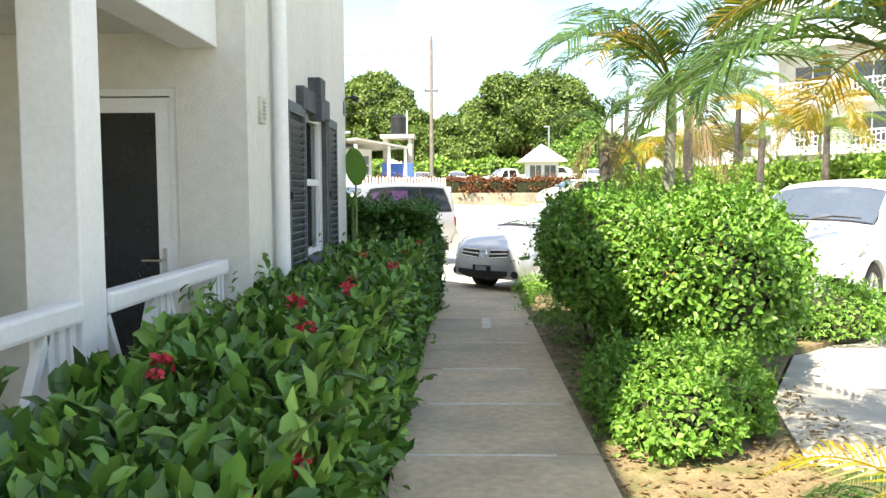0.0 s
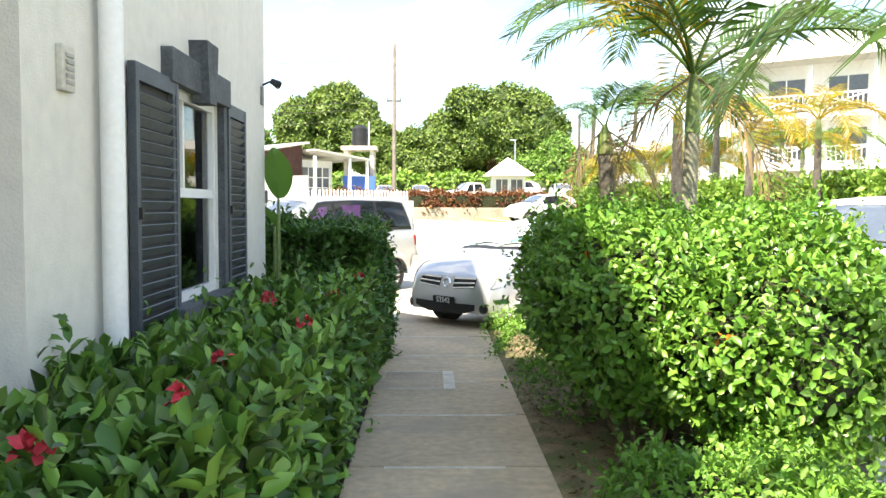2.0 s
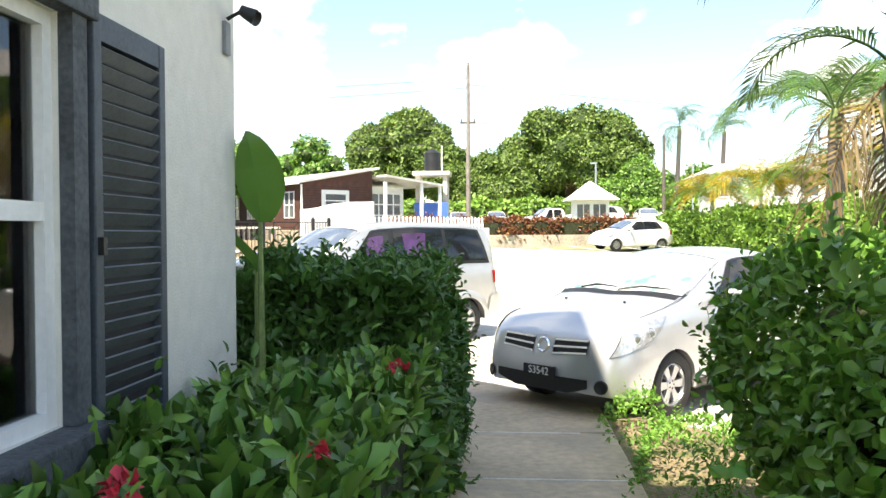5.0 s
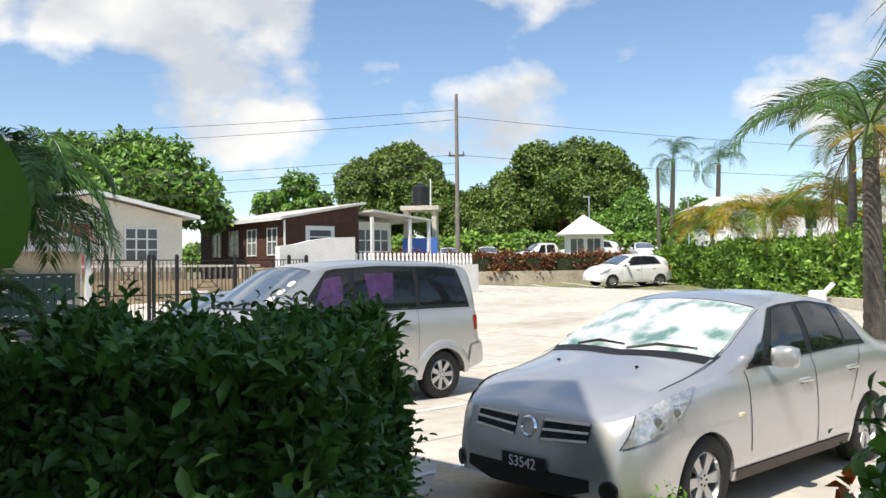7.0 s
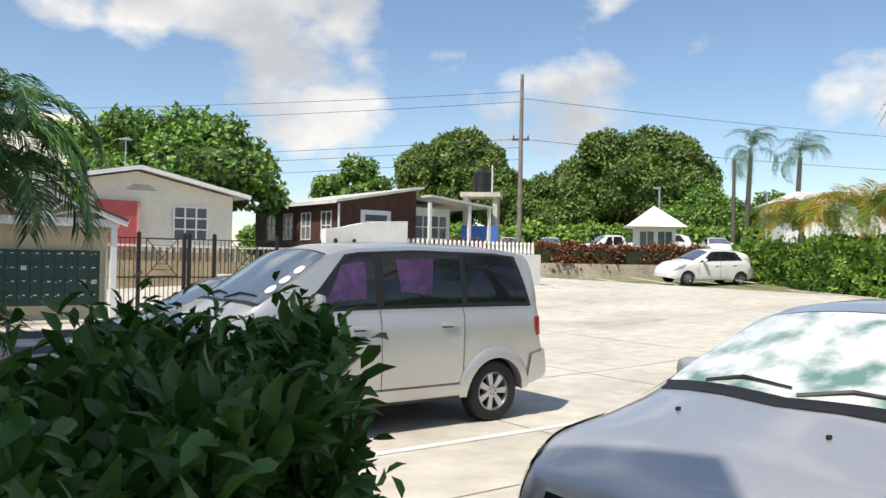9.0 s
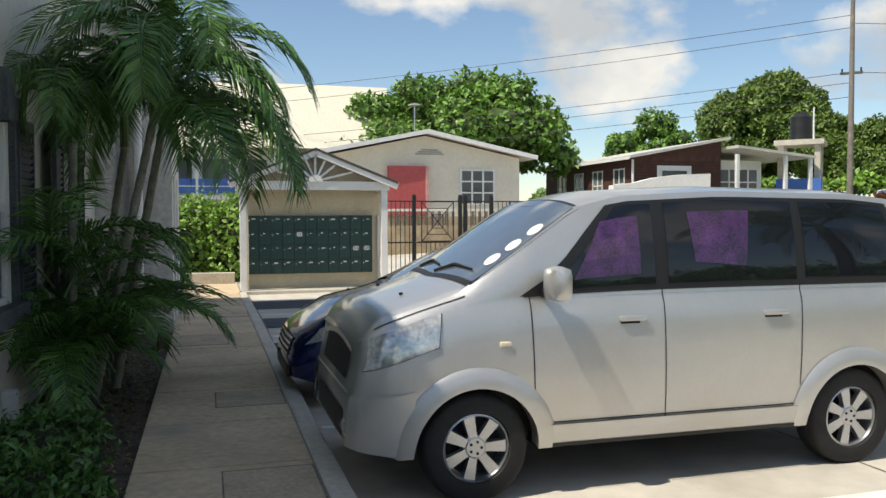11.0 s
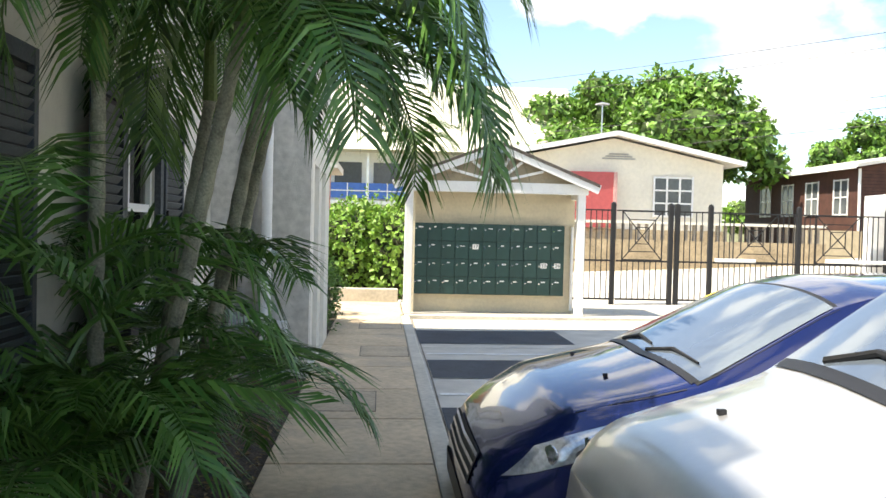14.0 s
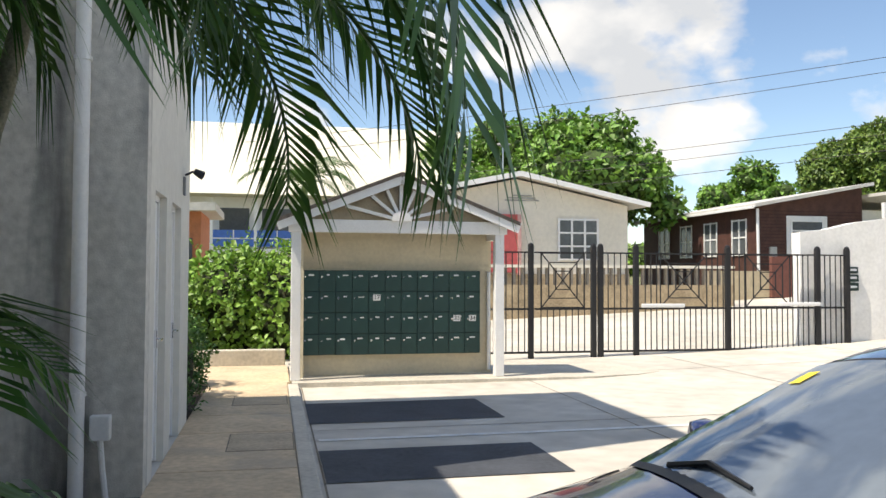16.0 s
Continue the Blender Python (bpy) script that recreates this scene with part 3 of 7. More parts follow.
def wall_lamp(m):
    t = thing("wall_lamp", "black outdoor wall lamp with twin spotlights", "lamp", at=m)
    part("base", Build().box(-0.05, 0.05, -0.03, 0, -0.25, -0.02, bevel=0.008), mat("grey_box", (0.22, 0.23, 0.24), 0.6), t)
    part("arm", Build().tube([(0, -0.02, 0), (0, -0.12, 0.05)], 0.014), M_BLACK, t)
    for s in (-1, 1):
        part("spot", Build().lathe([(0.0, 0.0), (0.035, 0.0), (0.055, 0.11), (0.05, 0.11), (0.0, 0.06)], pose(s * 0.05, -0.13, 0.05, 120, s * 30, 0), 14), M_BLACK, t, smooth=True)


wall_lamp(side_frame(-1.47, 10.03) @ pose(0, 0, 2.74) @ Matrix.Scale(0.72, 4))
wall_lamp(wing_frame(24.75, 8.55) @ pose(0, 0, 2.66) @ Matrix.Scale(0.85, 4))


def vent(m, label, w=0.12, h=0.19):
    t = thing("wall_vent", label, "vent", at=m)
    part("frame", Build().box(-w / 2, w / 2, -0.03, 0, -h / 2, h / 2, bevel=0.006), mat("beige_plastic", (0.55, 0.53, 0.46), 0.6), t)
    for i in range(5):
        part("slat", Build().box(-w / 2 + 0.025, w / 2 - 0.025, -0.038, -0.028, -h / 2 + 0.03 + i * 0.028, -h / 2 + 0.044 + i * 0.028), mat("grey_slat", (0.4, 0.39, 0.36), 0.6), t)


vent(side_frame(-1.47, 6.0) @ pose(0, 0, 2.22), "small beige louvred wall vent")
vent(wing_frame(15.36, WING_N) @ pose(0, 0, 2.36), "small beige louvred wall vent")
vent(side_frame(-1.47, 6.6) @ pose(0, 0, 2.62), "small round grey wall fitting", 0.05, 0.05)


def utility_box(m, label):
    t = thing("conduit_box", label, "electrical box", at=m)
    part("box", Build().box(-0.07, 0.07, -0.1, 0, -0.09, 0.09, bevel=0.012), M_WHITE, t)
    part("conduit", Build().tube([(0.0, -0.06, -0.08), (0.02, -0.06, -0.3), (0.05, -0.07, -0.55)], 0.022), M_WHITE, t)


utility_box(wing_frame(16.72, WING_N) @ pose(0, 0, 0.2), "white electrical box with conduit low on the wall")
utility_box(Matrix(((C45, -C45, 0, xy(8.26, 22.3)[0]), (C45, C45, 0, xy(8.26, 22.3)[1]), (0, 0, 1, 0.5), (0, 0, 0, 1))), "white electrical box with conduit low on the wall")


def glazed_door(name, m, w, h, label, dark=True):
    t = tagged(new(name), label, "door", kind="structure")
    t.matrix_basis = m
    f = 0.1
    part("door_frame", Build().box(0, 0.05, 0.02, 0.12, 0, h).box(w - 0.05, w, 0.02, 0.12, 0, h).box(0.05, w - 0.05, 0.02, 0.12, h - 0.05, h), M_WHITE, t)
    part("leaf", Build().box(0.055, 0.055 + f, 0.035, 0.08, 0.02, h - 0.06).box(w - 0.055 - f, w - 0.055, 0.035, 0.08, 0.02, h - 0.06).box(0.055 + f, w - 0.055 - f, 0.035, 0.08, h - 0.06 - f, h - 0.06).box(0.055 + f, w - 0.055 - f, 0.035, 0.08, 0.02, 0.14), M_WHITE, t)
    part("pane", Build().box(0.055 + f, w - 0.055 - f, 0.05, 0.058, 0.14, h - 0.06 - f), M_GLASSD if dark else M_WHITE, t)
    hd = part("handle", Build().box(w - 0.125, w - 0.095, 0.01, 0.036, 0.98, 1.14, bevel=0.006).tube([(w - 0.11, 0.03, 1.06), (w - 0.11, -0.03, 1.06), (w - 0.25, -0.03, 1.06)], 0.011), M_CHROME, t)
    return t


glazed_door("door_1", pose(-2.82, 5.65, 0.12), 0.87, 2.22, "white framed glass door to the porch")
for i, u in enumerate((22.75, 23.85)):
    glazed_door("door_%d" % (i + 2), wing_frame(u, 8.55) @ pose(0, 0.04, 0), 0.70 + 0.05 * i, 2.30, "white painted flush door in the block", dark=False)


def porch():
    col = thing("porch_column", "square white painted porch column", "column")
    part("shaft", Build().box(-1.87, -1.63, 3.55, 3.79, 0.12, 2.62, bevel=0.01), M_WHITE, col)
    part("base", Build().box(-1.895, -1.605, 3.525, 3.815, 0.1, 0.3, bevel=0.01), M_WHITE, col)
    for y0, y1 in ((-2.5, 3.54), (3.80, 5.64)):
        r = thing("balustrade", "white painted timber porch balustrade with diagonal slats", "railing", "porch railings")
        x = -1.66
        part("top_rail", Build().box(x - 0.05, x + 0.05, y0, y1, 1.09, 1.19, bevel=0.02), M_WHITE, r)
        part("bottom_rail", Build().box(x - 0.03, x + 0.03, y0, y1, 0.22, 0.28), M_WHITE, r)
        y = y1 - 0.06
        k = 0
        while y > y0 + 0.5:
            for d in (0, 0.09, 0.18):
                if y - d > y0:
                    part("baluster", Build().box(x - 0.02, x + 0.02, y - d - 0.025, y - d + 0.025, 0.28, 1.09), M_WHITE, r)
            a, c = y - 0.2, max(y0, y - 1.0)
            m_ = (a + c) / 2
            part("brace", Build().bar((x, a, 1.08), (x, a - 0.22, 0.70), 0.04).bar((x, c + 0.02, 1.08), (x, c + 0.22, 0.70), 0.04).bar((x, a - 0.22, 0.70), (x, c + 0.22, 0.70), 0.04).bar((x, a - 0.22, 0.70), (x, a, 0.3), 0.04).bar((x, c + 0.22, 0.70), (x, c + 0.02, 0.3), 0.04), M_WHITE, r)
            y -= 1.0
porch()

# ---- vehicles ----
def smooth_line(keys, xs, win):
    xk, zk = zip(*keys)
    fine = np.linspace(xk[0], xk[-1], 600)
    z = np.interp(fine, xk, zk)
    k = max(1, int(win / (fine[1] - fine[0])))
    pad = np.concatenate([np.full(k, z[0]), z, np.full(k, z[-1])])
    pad[:k] = 2 * z[0] - z[1:k + 1][::-1]
    pad[-k:] = 2 * z[-1] - z[-k - 1:-1][::-1]
    z2 = np.convolve(pad, np.ones(k) / k, "same")[k:-k]
    return np.interp(xs, fine, z2)


class Shell:
    """The outer surface of a car. x runs from the nose (0) to the tail, y across (left side is -y), z up. v: 0 sill, 1 waist, 2 roof edge, 3 centre line."""

    def __init__(self, c):
        self.c = c
        self.L = c["length"]
        self.xs = np.linspace(0, self.L, 400)
        self.top = smooth_line(c["top"], self.xs, c.get("win", 0.12))
        self.waist = smooth_line(c["waist"], self.xs, 0.2)
        self.roofw = smooth_line(c["roofw"], self.xs, 0.15)
        W = c["width"] / 2
        r0, r1, e0, e1 = c.get("nose", (0.5, 0.6)) + c.get("tail", (0.35, 0.78))
        t0 = np.clip(self.xs / r0, 0, 1)
        t1 = np.clip((self.L - self.xs) / e0, 0, 1)
        f0 = r1 + (1 - r1) * (1 - (1 - t0) ** 2.4) ** (1 / 2.0)
        f1 = e1 + (1 - e1) * (1 - (1 - t1) ** 2.4) ** (1 / 2.0)
        self.w = W * np.minimum(f0, f1)
        sill = c["sill"]
        z0 = np.full_like(self.xs, sill)
        z0 = z0 + np.clip(0.25 - self.xs, 0, 1) * 0.2 + np.clip(self.xs - (self.L - 0.5), 0, 1) * 0.28
        self.flat = z0
        self.bulge = ([0, 0.12, 0.3, 0.55, 0.8, 0.93, 1.0], c.get("bulge", [0.955, 0.985, 0.998, 1.0, 0.985, 0.965, 0.935]))

    def bottom(self, x):
        z = float(np.interp(x, self.xs, self.flat))
        for xw in self.c["axles"]:
            R = self.c["arch"]
            if abs(x - xw) < R:
                z = max(z, self.c["wheel_r"] + math.sqrt(R * R - (x - xw) ** 2) - 0.02)
        return z

    def p(self, x, v, side=-1, off=0.0, arch=False):
        x = min(max(x, 0.0), self.L)
        q = self._p(x, v, arch)
        if off:
            a, b2 = self._p(min(x + 0.01, self.L), v, arch), self._p(max(x - 0.01, 0), v, arch)
            c2, d = self._p(x, min(v + 0.02, 3), arch), self._p(x, max(v - 0.02, 0), arch)
            nrm = (a - b2).cross(c2 - d)
            if nrm.length > 1e-9:
                nrm.normalize()
                if nrm.y < 0 and v < 2 or (v >= 2 and nrm.z < 0):
                    nrm = -nrm
                q = q + nrm * off
        return Vector((q.x, side * q.y, q.z))

    def _p(self, x, v, arch):
        W = float(np.interp(x, self.xs, self.w))
        zt = float(np.interp(x, self.xs, self.top))
        zb = min(float(np.interp(x, self.xs, self.waist)), zt - 0.03)
        z0 = self.bottom(x) if arch else float(np.interp(x, self.xs, self.flat))
        wr = W * float(np.interp(x, self.xs, self.roofw))
        crown = self.c.get("crown", 0.05)
        flat0 = float(np.interp(x, self.xs, self.flat))
        if v <= 1:
            z = z0 + (zb - z0) * v
            vv = (z - flat0) / max(zb - flat0, 1e-3)
            y = W * float(np.interp(vv, *self.bulge))
        elif v <= 2:
            t = v - 1
            ze = zt - min(crown, (zt - zb) * 0.6)
            yb = W * self.bulge[1][-1]
            y = yb + (wr - yb) * t + 0.025 * math.sin(math.pi * t) * min(1, (ze - zb) / 0.3)
            z = zb + (ze - zb) * t
        else:
            t = v - 2
            ze = zt - min(crown, (zt - zb) * 0.6)
            y = wr * (1 - t)
            z = ze + (zt - ze) * (1 - (1 - t) ** 2.6)
        lean = self.c.get("lean", 0.14)
        h = min(1, max(0, (z - 0.35) / 0.5))
        x2 = x + lean * h * h * max(0, 1 - x / 0.7) ** 2 - self.c.get("lean_back", 0.1) * h * h * max(0, 1 - (self.L - x) / 0.6) ** 2
        return Vector((x2, y, z))

    def front(self, y, z, off=0.006):
        """The point of the nose at that place across and up."""
        lo, hi = 0.0, 0.6
        z0, zb = float(np.interp(0, self.xs, self.flat)), float(np.interp(0.02, self.xs, self.waist))
        v = min(max((z - z0) / (zb - z0), 0), 1)
        for _ in range(18):
            mid = (lo + hi) / 2
            if self._p(mid, v, False).y < abs(y):
                lo = mid
            else:
                hi = mid
        q = self._p(lo, v, False)
        return Vector((q.x - off, y, z))

    def patch(self, corners, side, off, nx=10, nv=6):
        """A skin on the shell between four (x, v) corners, in order round."""
        a, b2, c2, d = [Vector((*q, 0)) for q in corners]
        b = Build()
        vs = []
        for j in range(nv + 1):
            for i in range(nx + 1):
                s, t = i / nx, j / nv
                q = (a * (1 - s) + b2 * s) * (1 - t) + (d * (1 - s) + c2 * s) * t
                vs.append(self.p(q.x, q.y, side, off))
        k = nx + 1
        b.add(vs, [(j * k + i, j * k + i + 1, (j + 1) * k + i + 1, (j + 1) * k + i)[::side] for j in range(nv) for i in range(nx)])
        return b

    def nose_patch(self, poly_y0, poly_y1, z_of0, z_of1, off, ny=14, nz=4):
        """A skin on the nose from y0 to y1, between two heights given as functions of y."""
        vs = []
        for j in range(nz + 1):
            for i in range(ny + 1):
                y = poly_y0 + (poly_y1 - poly_y0) * i / ny
                z = z_of0(y) + (z_of1(y) - z_of0(y)) * j / nz
                vs.append(self.front(y, z, off))
        k = ny + 1
        return Build().add(vs, [(j * k + i, (j + 1) * k + i, (j + 1) * k + i + 1, j * k + i + 1) for j in range(nz) for i in range(ny)])

    def body(self):
        st = set(np.linspace(0, 0.6, 16)) | set(np.linspace(0.6, self.L - 0.4, 40)) | set(np.linspace(self.L - 0.4, self.L, 10))
        for xw in self.c["axles"]:
            R = self.c["arch"]
            st |= {xw - R * math.cos(k * math.pi / 18) for k in range(19)}
            st |= {xw - R - 0.01, xw + R + 0.01}
        st = sorted(x for x in st if 0 <= x <= self.L)
        vsx = [0, 0.1, 0.2, 0.35, 0.5, 0.65, 0.8, 0.92, 1.0, 1.12, 1.35, 1.6, 1.85, 2.0, 2.1, 2.3, 2.6, 3.0]
        b = Build()
        rows = []
        for x in st:
            half = [self.p(x, v, 1, 0, True) for v in vsx]
            inner = Vector((half[0].x, half[0].y - 0.1, half[0].z + 0.0))
            left = [Vector((q.x, -q.y, q.z)) for q in half]
            rows.append([Vector((inner.x, -inner.y, inner.z))] + left + half[-2::-1] + [inner])
        k = len(rows[0])
        vs = [q for r in rows for q in r]
        fs = [(j * k + i, j * k + i + 1, (j + 1) * k + i + 1, (j + 1) * k + i) for j in range(len(rows) - 1) for i in range(k - 1)]
        m = len(rows) - 1
        fs += [(i, k - 1 - i, k - 2 - i, i + 1) for i in range(k // 2 - 1)]
        fs += [(m * k + i, m * k + i + 1, m * k + k - 2 - i, m * k + k - 1 - i) for i in range(k // 2 - 1)]
        return b.add(vs, fs)


def wheel(parent, x, y, r, w, spokes, side):
    """One wheel: tyre and spoked rim; side -1 faces -y."""
    wh = new("wheel")
    wh.parent = parent
    m = Matrix.Translation((x, y, r)) @ Matrix.Rotation(radians(90) * (1 if side < 0 else -1), 4, "X")
    ri = r * 0.63
    tyre = Build().lathe([(ri, -w / 2), (r * 0.93, -w / 2), (r, -w * 0.36), (r, w * 0.3), (r * 0.975, w * 0.42), (r * 0.9, w / 2), (ri * 1.04, w * 0.47), (ri, w * 0.4), (ri, -w / 2)], m, 36)
    part("tyre", tyre, M_RUBBER, wh, smooth=True)
    rim = Build().lathe([(ri, w * 0.41), (ri * 0.95, w * 0.43), (ri * 0.9, w * 0.30), (ri * 0.88, -w * 0.3)], m, 36)
    rim.lathe([(0.0, w * 0.36), (0.055, w * 0.36), (0.075, w * 0.3), (0.075, 0.0)], m, 18)
    for k in range(spokes):
        a = 2 * math.pi * k / spokes
        mm = m @ Matrix.Rotation(a, 4, "Z")
        hw = ri * (0.145 if spokes > 6 else 0.17)
        rim.add([mm @ Vector(q) for q in ((0.04, -hw * 0.75, w * 0.33), (ri * 0.92, -hw * 1.2, w * 0.36), (ri * 0.92, hw * 1.2, w * 0.36), (0.04, hw * 0.75, w * 0.33), (0.04, -hw * 0.9, w * 0.16), (ri * 0.92, -hw * 1.4, w * 0.2), (ri * 0.92, hw * 1.4, w * 0.2), (0.04, hw * 0.9, w * 0.16))], [(0, 1, 2, 3), (0, 4, 5, 1), (3, 2, 6, 7)])
    part("rim", rim, M_ALLOY, wh, smooth=30)
    part("brake_disc", Build().lathe([(0.0, -0.01), (ri * 0.87, -0.01)], m, 24), M_GAP, wh)
    nuts = Build()
    for k in range(5):
        a = 2 * math.pi * k / 5
        nuts.lathe([(0.009, w * 0.34), (0.009, w * 0.38), (0.0, w * 0.385)], m @ Matrix.Translation((0.035 * math.cos(a), 0.035 * math.sin(a), 0)), 6)
    part("wheel_nuts", nuts, M_GAP, wh)


def mirror(parent, s, x, v, side, paint, size=(0.13, 0.2, 0.15)):
    q = s.p(x, v, side)
    mr = part("mirror", Build().box(q.x - size[0] / 2, q.x + size[0] / 2, min(q.y + side * 0.07, q.y + side * (0.07 + size[1])), max(q.y + side * 0.07, q.y + side * (0.07 + size[1])), q.z - 0.01, q.z + size[2], bevel=0.058), paint, parent, smooth=60)
    part("mirror_arm", Build().bar((q.x, q.y - side * 0.03, q.z + 0.02), (q.x, q.y + side * 0.1, q.z + 0.03), 0.06, 0.05), M_BLACK, parent)


def gap(s, corners, side, parent, name="panel_gap"):
    part(name, s.patch(corners, side, 0.003, 2, 24), M_GAP, parent)


def car(c, name, label, paint, at, group=""):
    """A car with body, glass, wheels, mirrors and panel gaps. Returns the thing and its shell."""
    t = thing(name, label, "car" if name != "van" else "van", group, at=at)
    s = Shell(c)
    part("body", s.body(), paint, t, smooth=35)
    W, L, a = c["width"] / 2, c["length"], c["axles"]
    part("underbody", Build().box(0.3, L - 0.3, -W * 0.72, W * 0.72, c["sill"] + 0.0, c["sill"] + 0.35).box(a[0] + 0.4, a[1] - 0.4, -W * 0.93, W * 0.93, c["sill"] - 0.02, c["sill"] + 0.05), M_BLACK, t)
    # Black boxes close the wheel arches in place of their shaded hollows.
    part("cabin", Build().box(a[0] - c["arch"] - 0.05, a[0] + c["arch"] + 0.05, -W * 0.7, W * 0.7, 0.3, c["wheel_r"] + c["arch"] + 0.05).box(a[1] - c["arch"] - 0.05, a[1] + c["arch"] + 0.05, -W * 0.7, W * 0.7, 0.3, c["wheel_r"] + c["arch"] + 0.05), M_BLACK, t)
    for x in a:
        for side in (-1, 1):
            wheel(t, x, side * (W - 0.115), c["wheel_r"], 0.2, c.get("spokes", 7), side)
    x0, x1, v0, v1 = c["screen"]
    for side in (-1, 1):
        part("windscreen_seal", s.patch([(x0 - 0.02, 3.0), (x1 + 0.025, 3.0), (x1 + 0.005, v1 - 0.045), (x0 + c.get("screen_bow", 0.12) - 0.02, v0 - 0.045)], side, 0.0025, 8, 12), M_BLACK, t, smooth=True)
        part("windscreen", s.patch([(x0, 3.0), (x1, 3.0), (x1 - 0.02, v1), (x0 + c.get("screen_bow", 0.12), v0)], side, 0.004, 8, 12), c.get("screen_mat", M_SCREEN), t, smooth=True)
        if "rear" in c:
            r0, r1 = c["rear"]
            part("rear_window", s.patch([(r0, 3.0), (r1, 3.0), (r1, 2.05), (r0, 2.05)], side, 0.004, 8, 8), M_TINT, t, smooth=True)
        if "side_trim" in c:
            for q in c["side_trim"]:
                part("window_trim", s.patch(q, side, 0.004, 14, 4), M_BLACK, t, smooth=True)
        for q in c["windows"]:
            part("side_window", s.patch(q, side, 0.007, 12, 4), M_TINT, t, smooth=True)
        for q in c.get("gaps", ()):
            gap(s, q, side, t)
        for x, v in c.get("handles", ()):
            q = s.p(x, v, side)
            part("door_handle", Build().box(q.x - 0.09, q.x + 0.09, q.y - 0.028, q.y + 0.028, q.z - 0.017, q.z + 0.017, bevel=0.014), c.get("handle_mat", paint), t, smooth=50)
            # Flat dark skin paints the shade of a recess; no hollow is cut.
            part("handle_recess", s.patch([(x - 0.08, v - 0.035), (x + 0.05, v - 0.035), (x + 0.05, v - 0.005), (x - 0.08, v - 0.005)], side, 0.002, 3, 2), M_GAP, t)
        mirror(t, s, *c["mirror"], side, paint, c.get("mirror_size", (0.13, 0.2, 0.15)))
        for q in c.get("tail_lamp", ()):
            part("tail_lamp", s.patch(q, side, 0.01, 6, 6), M_RED, t, smooth=True)
        for q in c.get("head_lamp", ()):
            part("headlamp_surround", s.patch(q, side, 0.004, 8, 6), M_BLACK, t, smooth=True)
            cx, cv = sum(k[0] for k in q) / 4, sum(k[1] for k in q) / 4
            q2 = [(cx + (k[0] - cx) * 0.97, cv + (k[1] - cv) * 0.95) for k in q]
            hl = part("headlamp", s.patch(q2, side, 0.012, 8, 6), M_LENS, t, smooth=True)
            for e in c.get("bowls", (-0.22, 0.22)):
                pt = s.p(cx + (q[1][0] - q[0][0]) * e, cv, side, 0.012)
                part("reflector", Build().lathe([(0.0, 0.006), (0.03, 0.005), (0.042, 0.002), (0.046, -0.004)], Matrix.Translation(pt) @ (Vector((-0.75, side * 0.65, 0.1))).to_track_quat("Z", "Y").to_matrix().to_4x4(), 18), M_BOWL, hl, smooth=True)
        for x, v in c.get("indicator", ()):
            q = s.p(x, v, side, 0.004)
            part("indicator", Build().box(q.x - 0.035, q.x + 0.035, q.y - 0.012, q.y + 0.012, q.z - 0.016, q.z + 0.016, bevel=0.01), mat("clear_indicator", (0.75, 0.66, 0.5), 0.2), t, smooth=50)
    # wipers lie at the foot of the windscreen
    for sd, va, vb in ((-1, 2.95, 2.22), (1, 2.35, 2.98)):
        pts = [s.p(x0 + 0.02 + c.get("screen_bow", 0.12) * (3 - v) * 0.9 + 0.05 * k, v, sd, 0.016 if k else 0.005) for k, v in ((0, va), (1.2, va * 0.6 + vb * 0.4), (1.0, vb))]
        part("wiper", Build().tube(pts, [0.014, 0.011, 0.006], 6), M_BLACK, t)
    for sd in (-1, 1):
        part("cowl", s.patch([(x0 - c.get("cowl", 0.04), 3.0), (x0 - 0.005, 3.0), (x0 + c.get("screen_bow", 0.12), 2.03), (x0 + c.get("screen_bow", 0.12) - c.get("cowl", 0.04), 2.03)], sd, 0.004, 3, 10), M_BLACK, t)
        q = s.p(x0 - 0.3, 2.5, sd, 0.01)
        part("washer_jet", Build().box(q.x - 0.012, q.x + 0.012, q.y - 0.008, q.y + 0.008, q.z - 0.012, q.z + 0.004, bevel=0.003), M_BLACK, t)
    return t, s


def on_grid(n, u, z=None, turn=45):
    x, y = xy(n, u)
    return pose(x, y, ground_z(x, y) if z is None else z, 0, 0, turn)


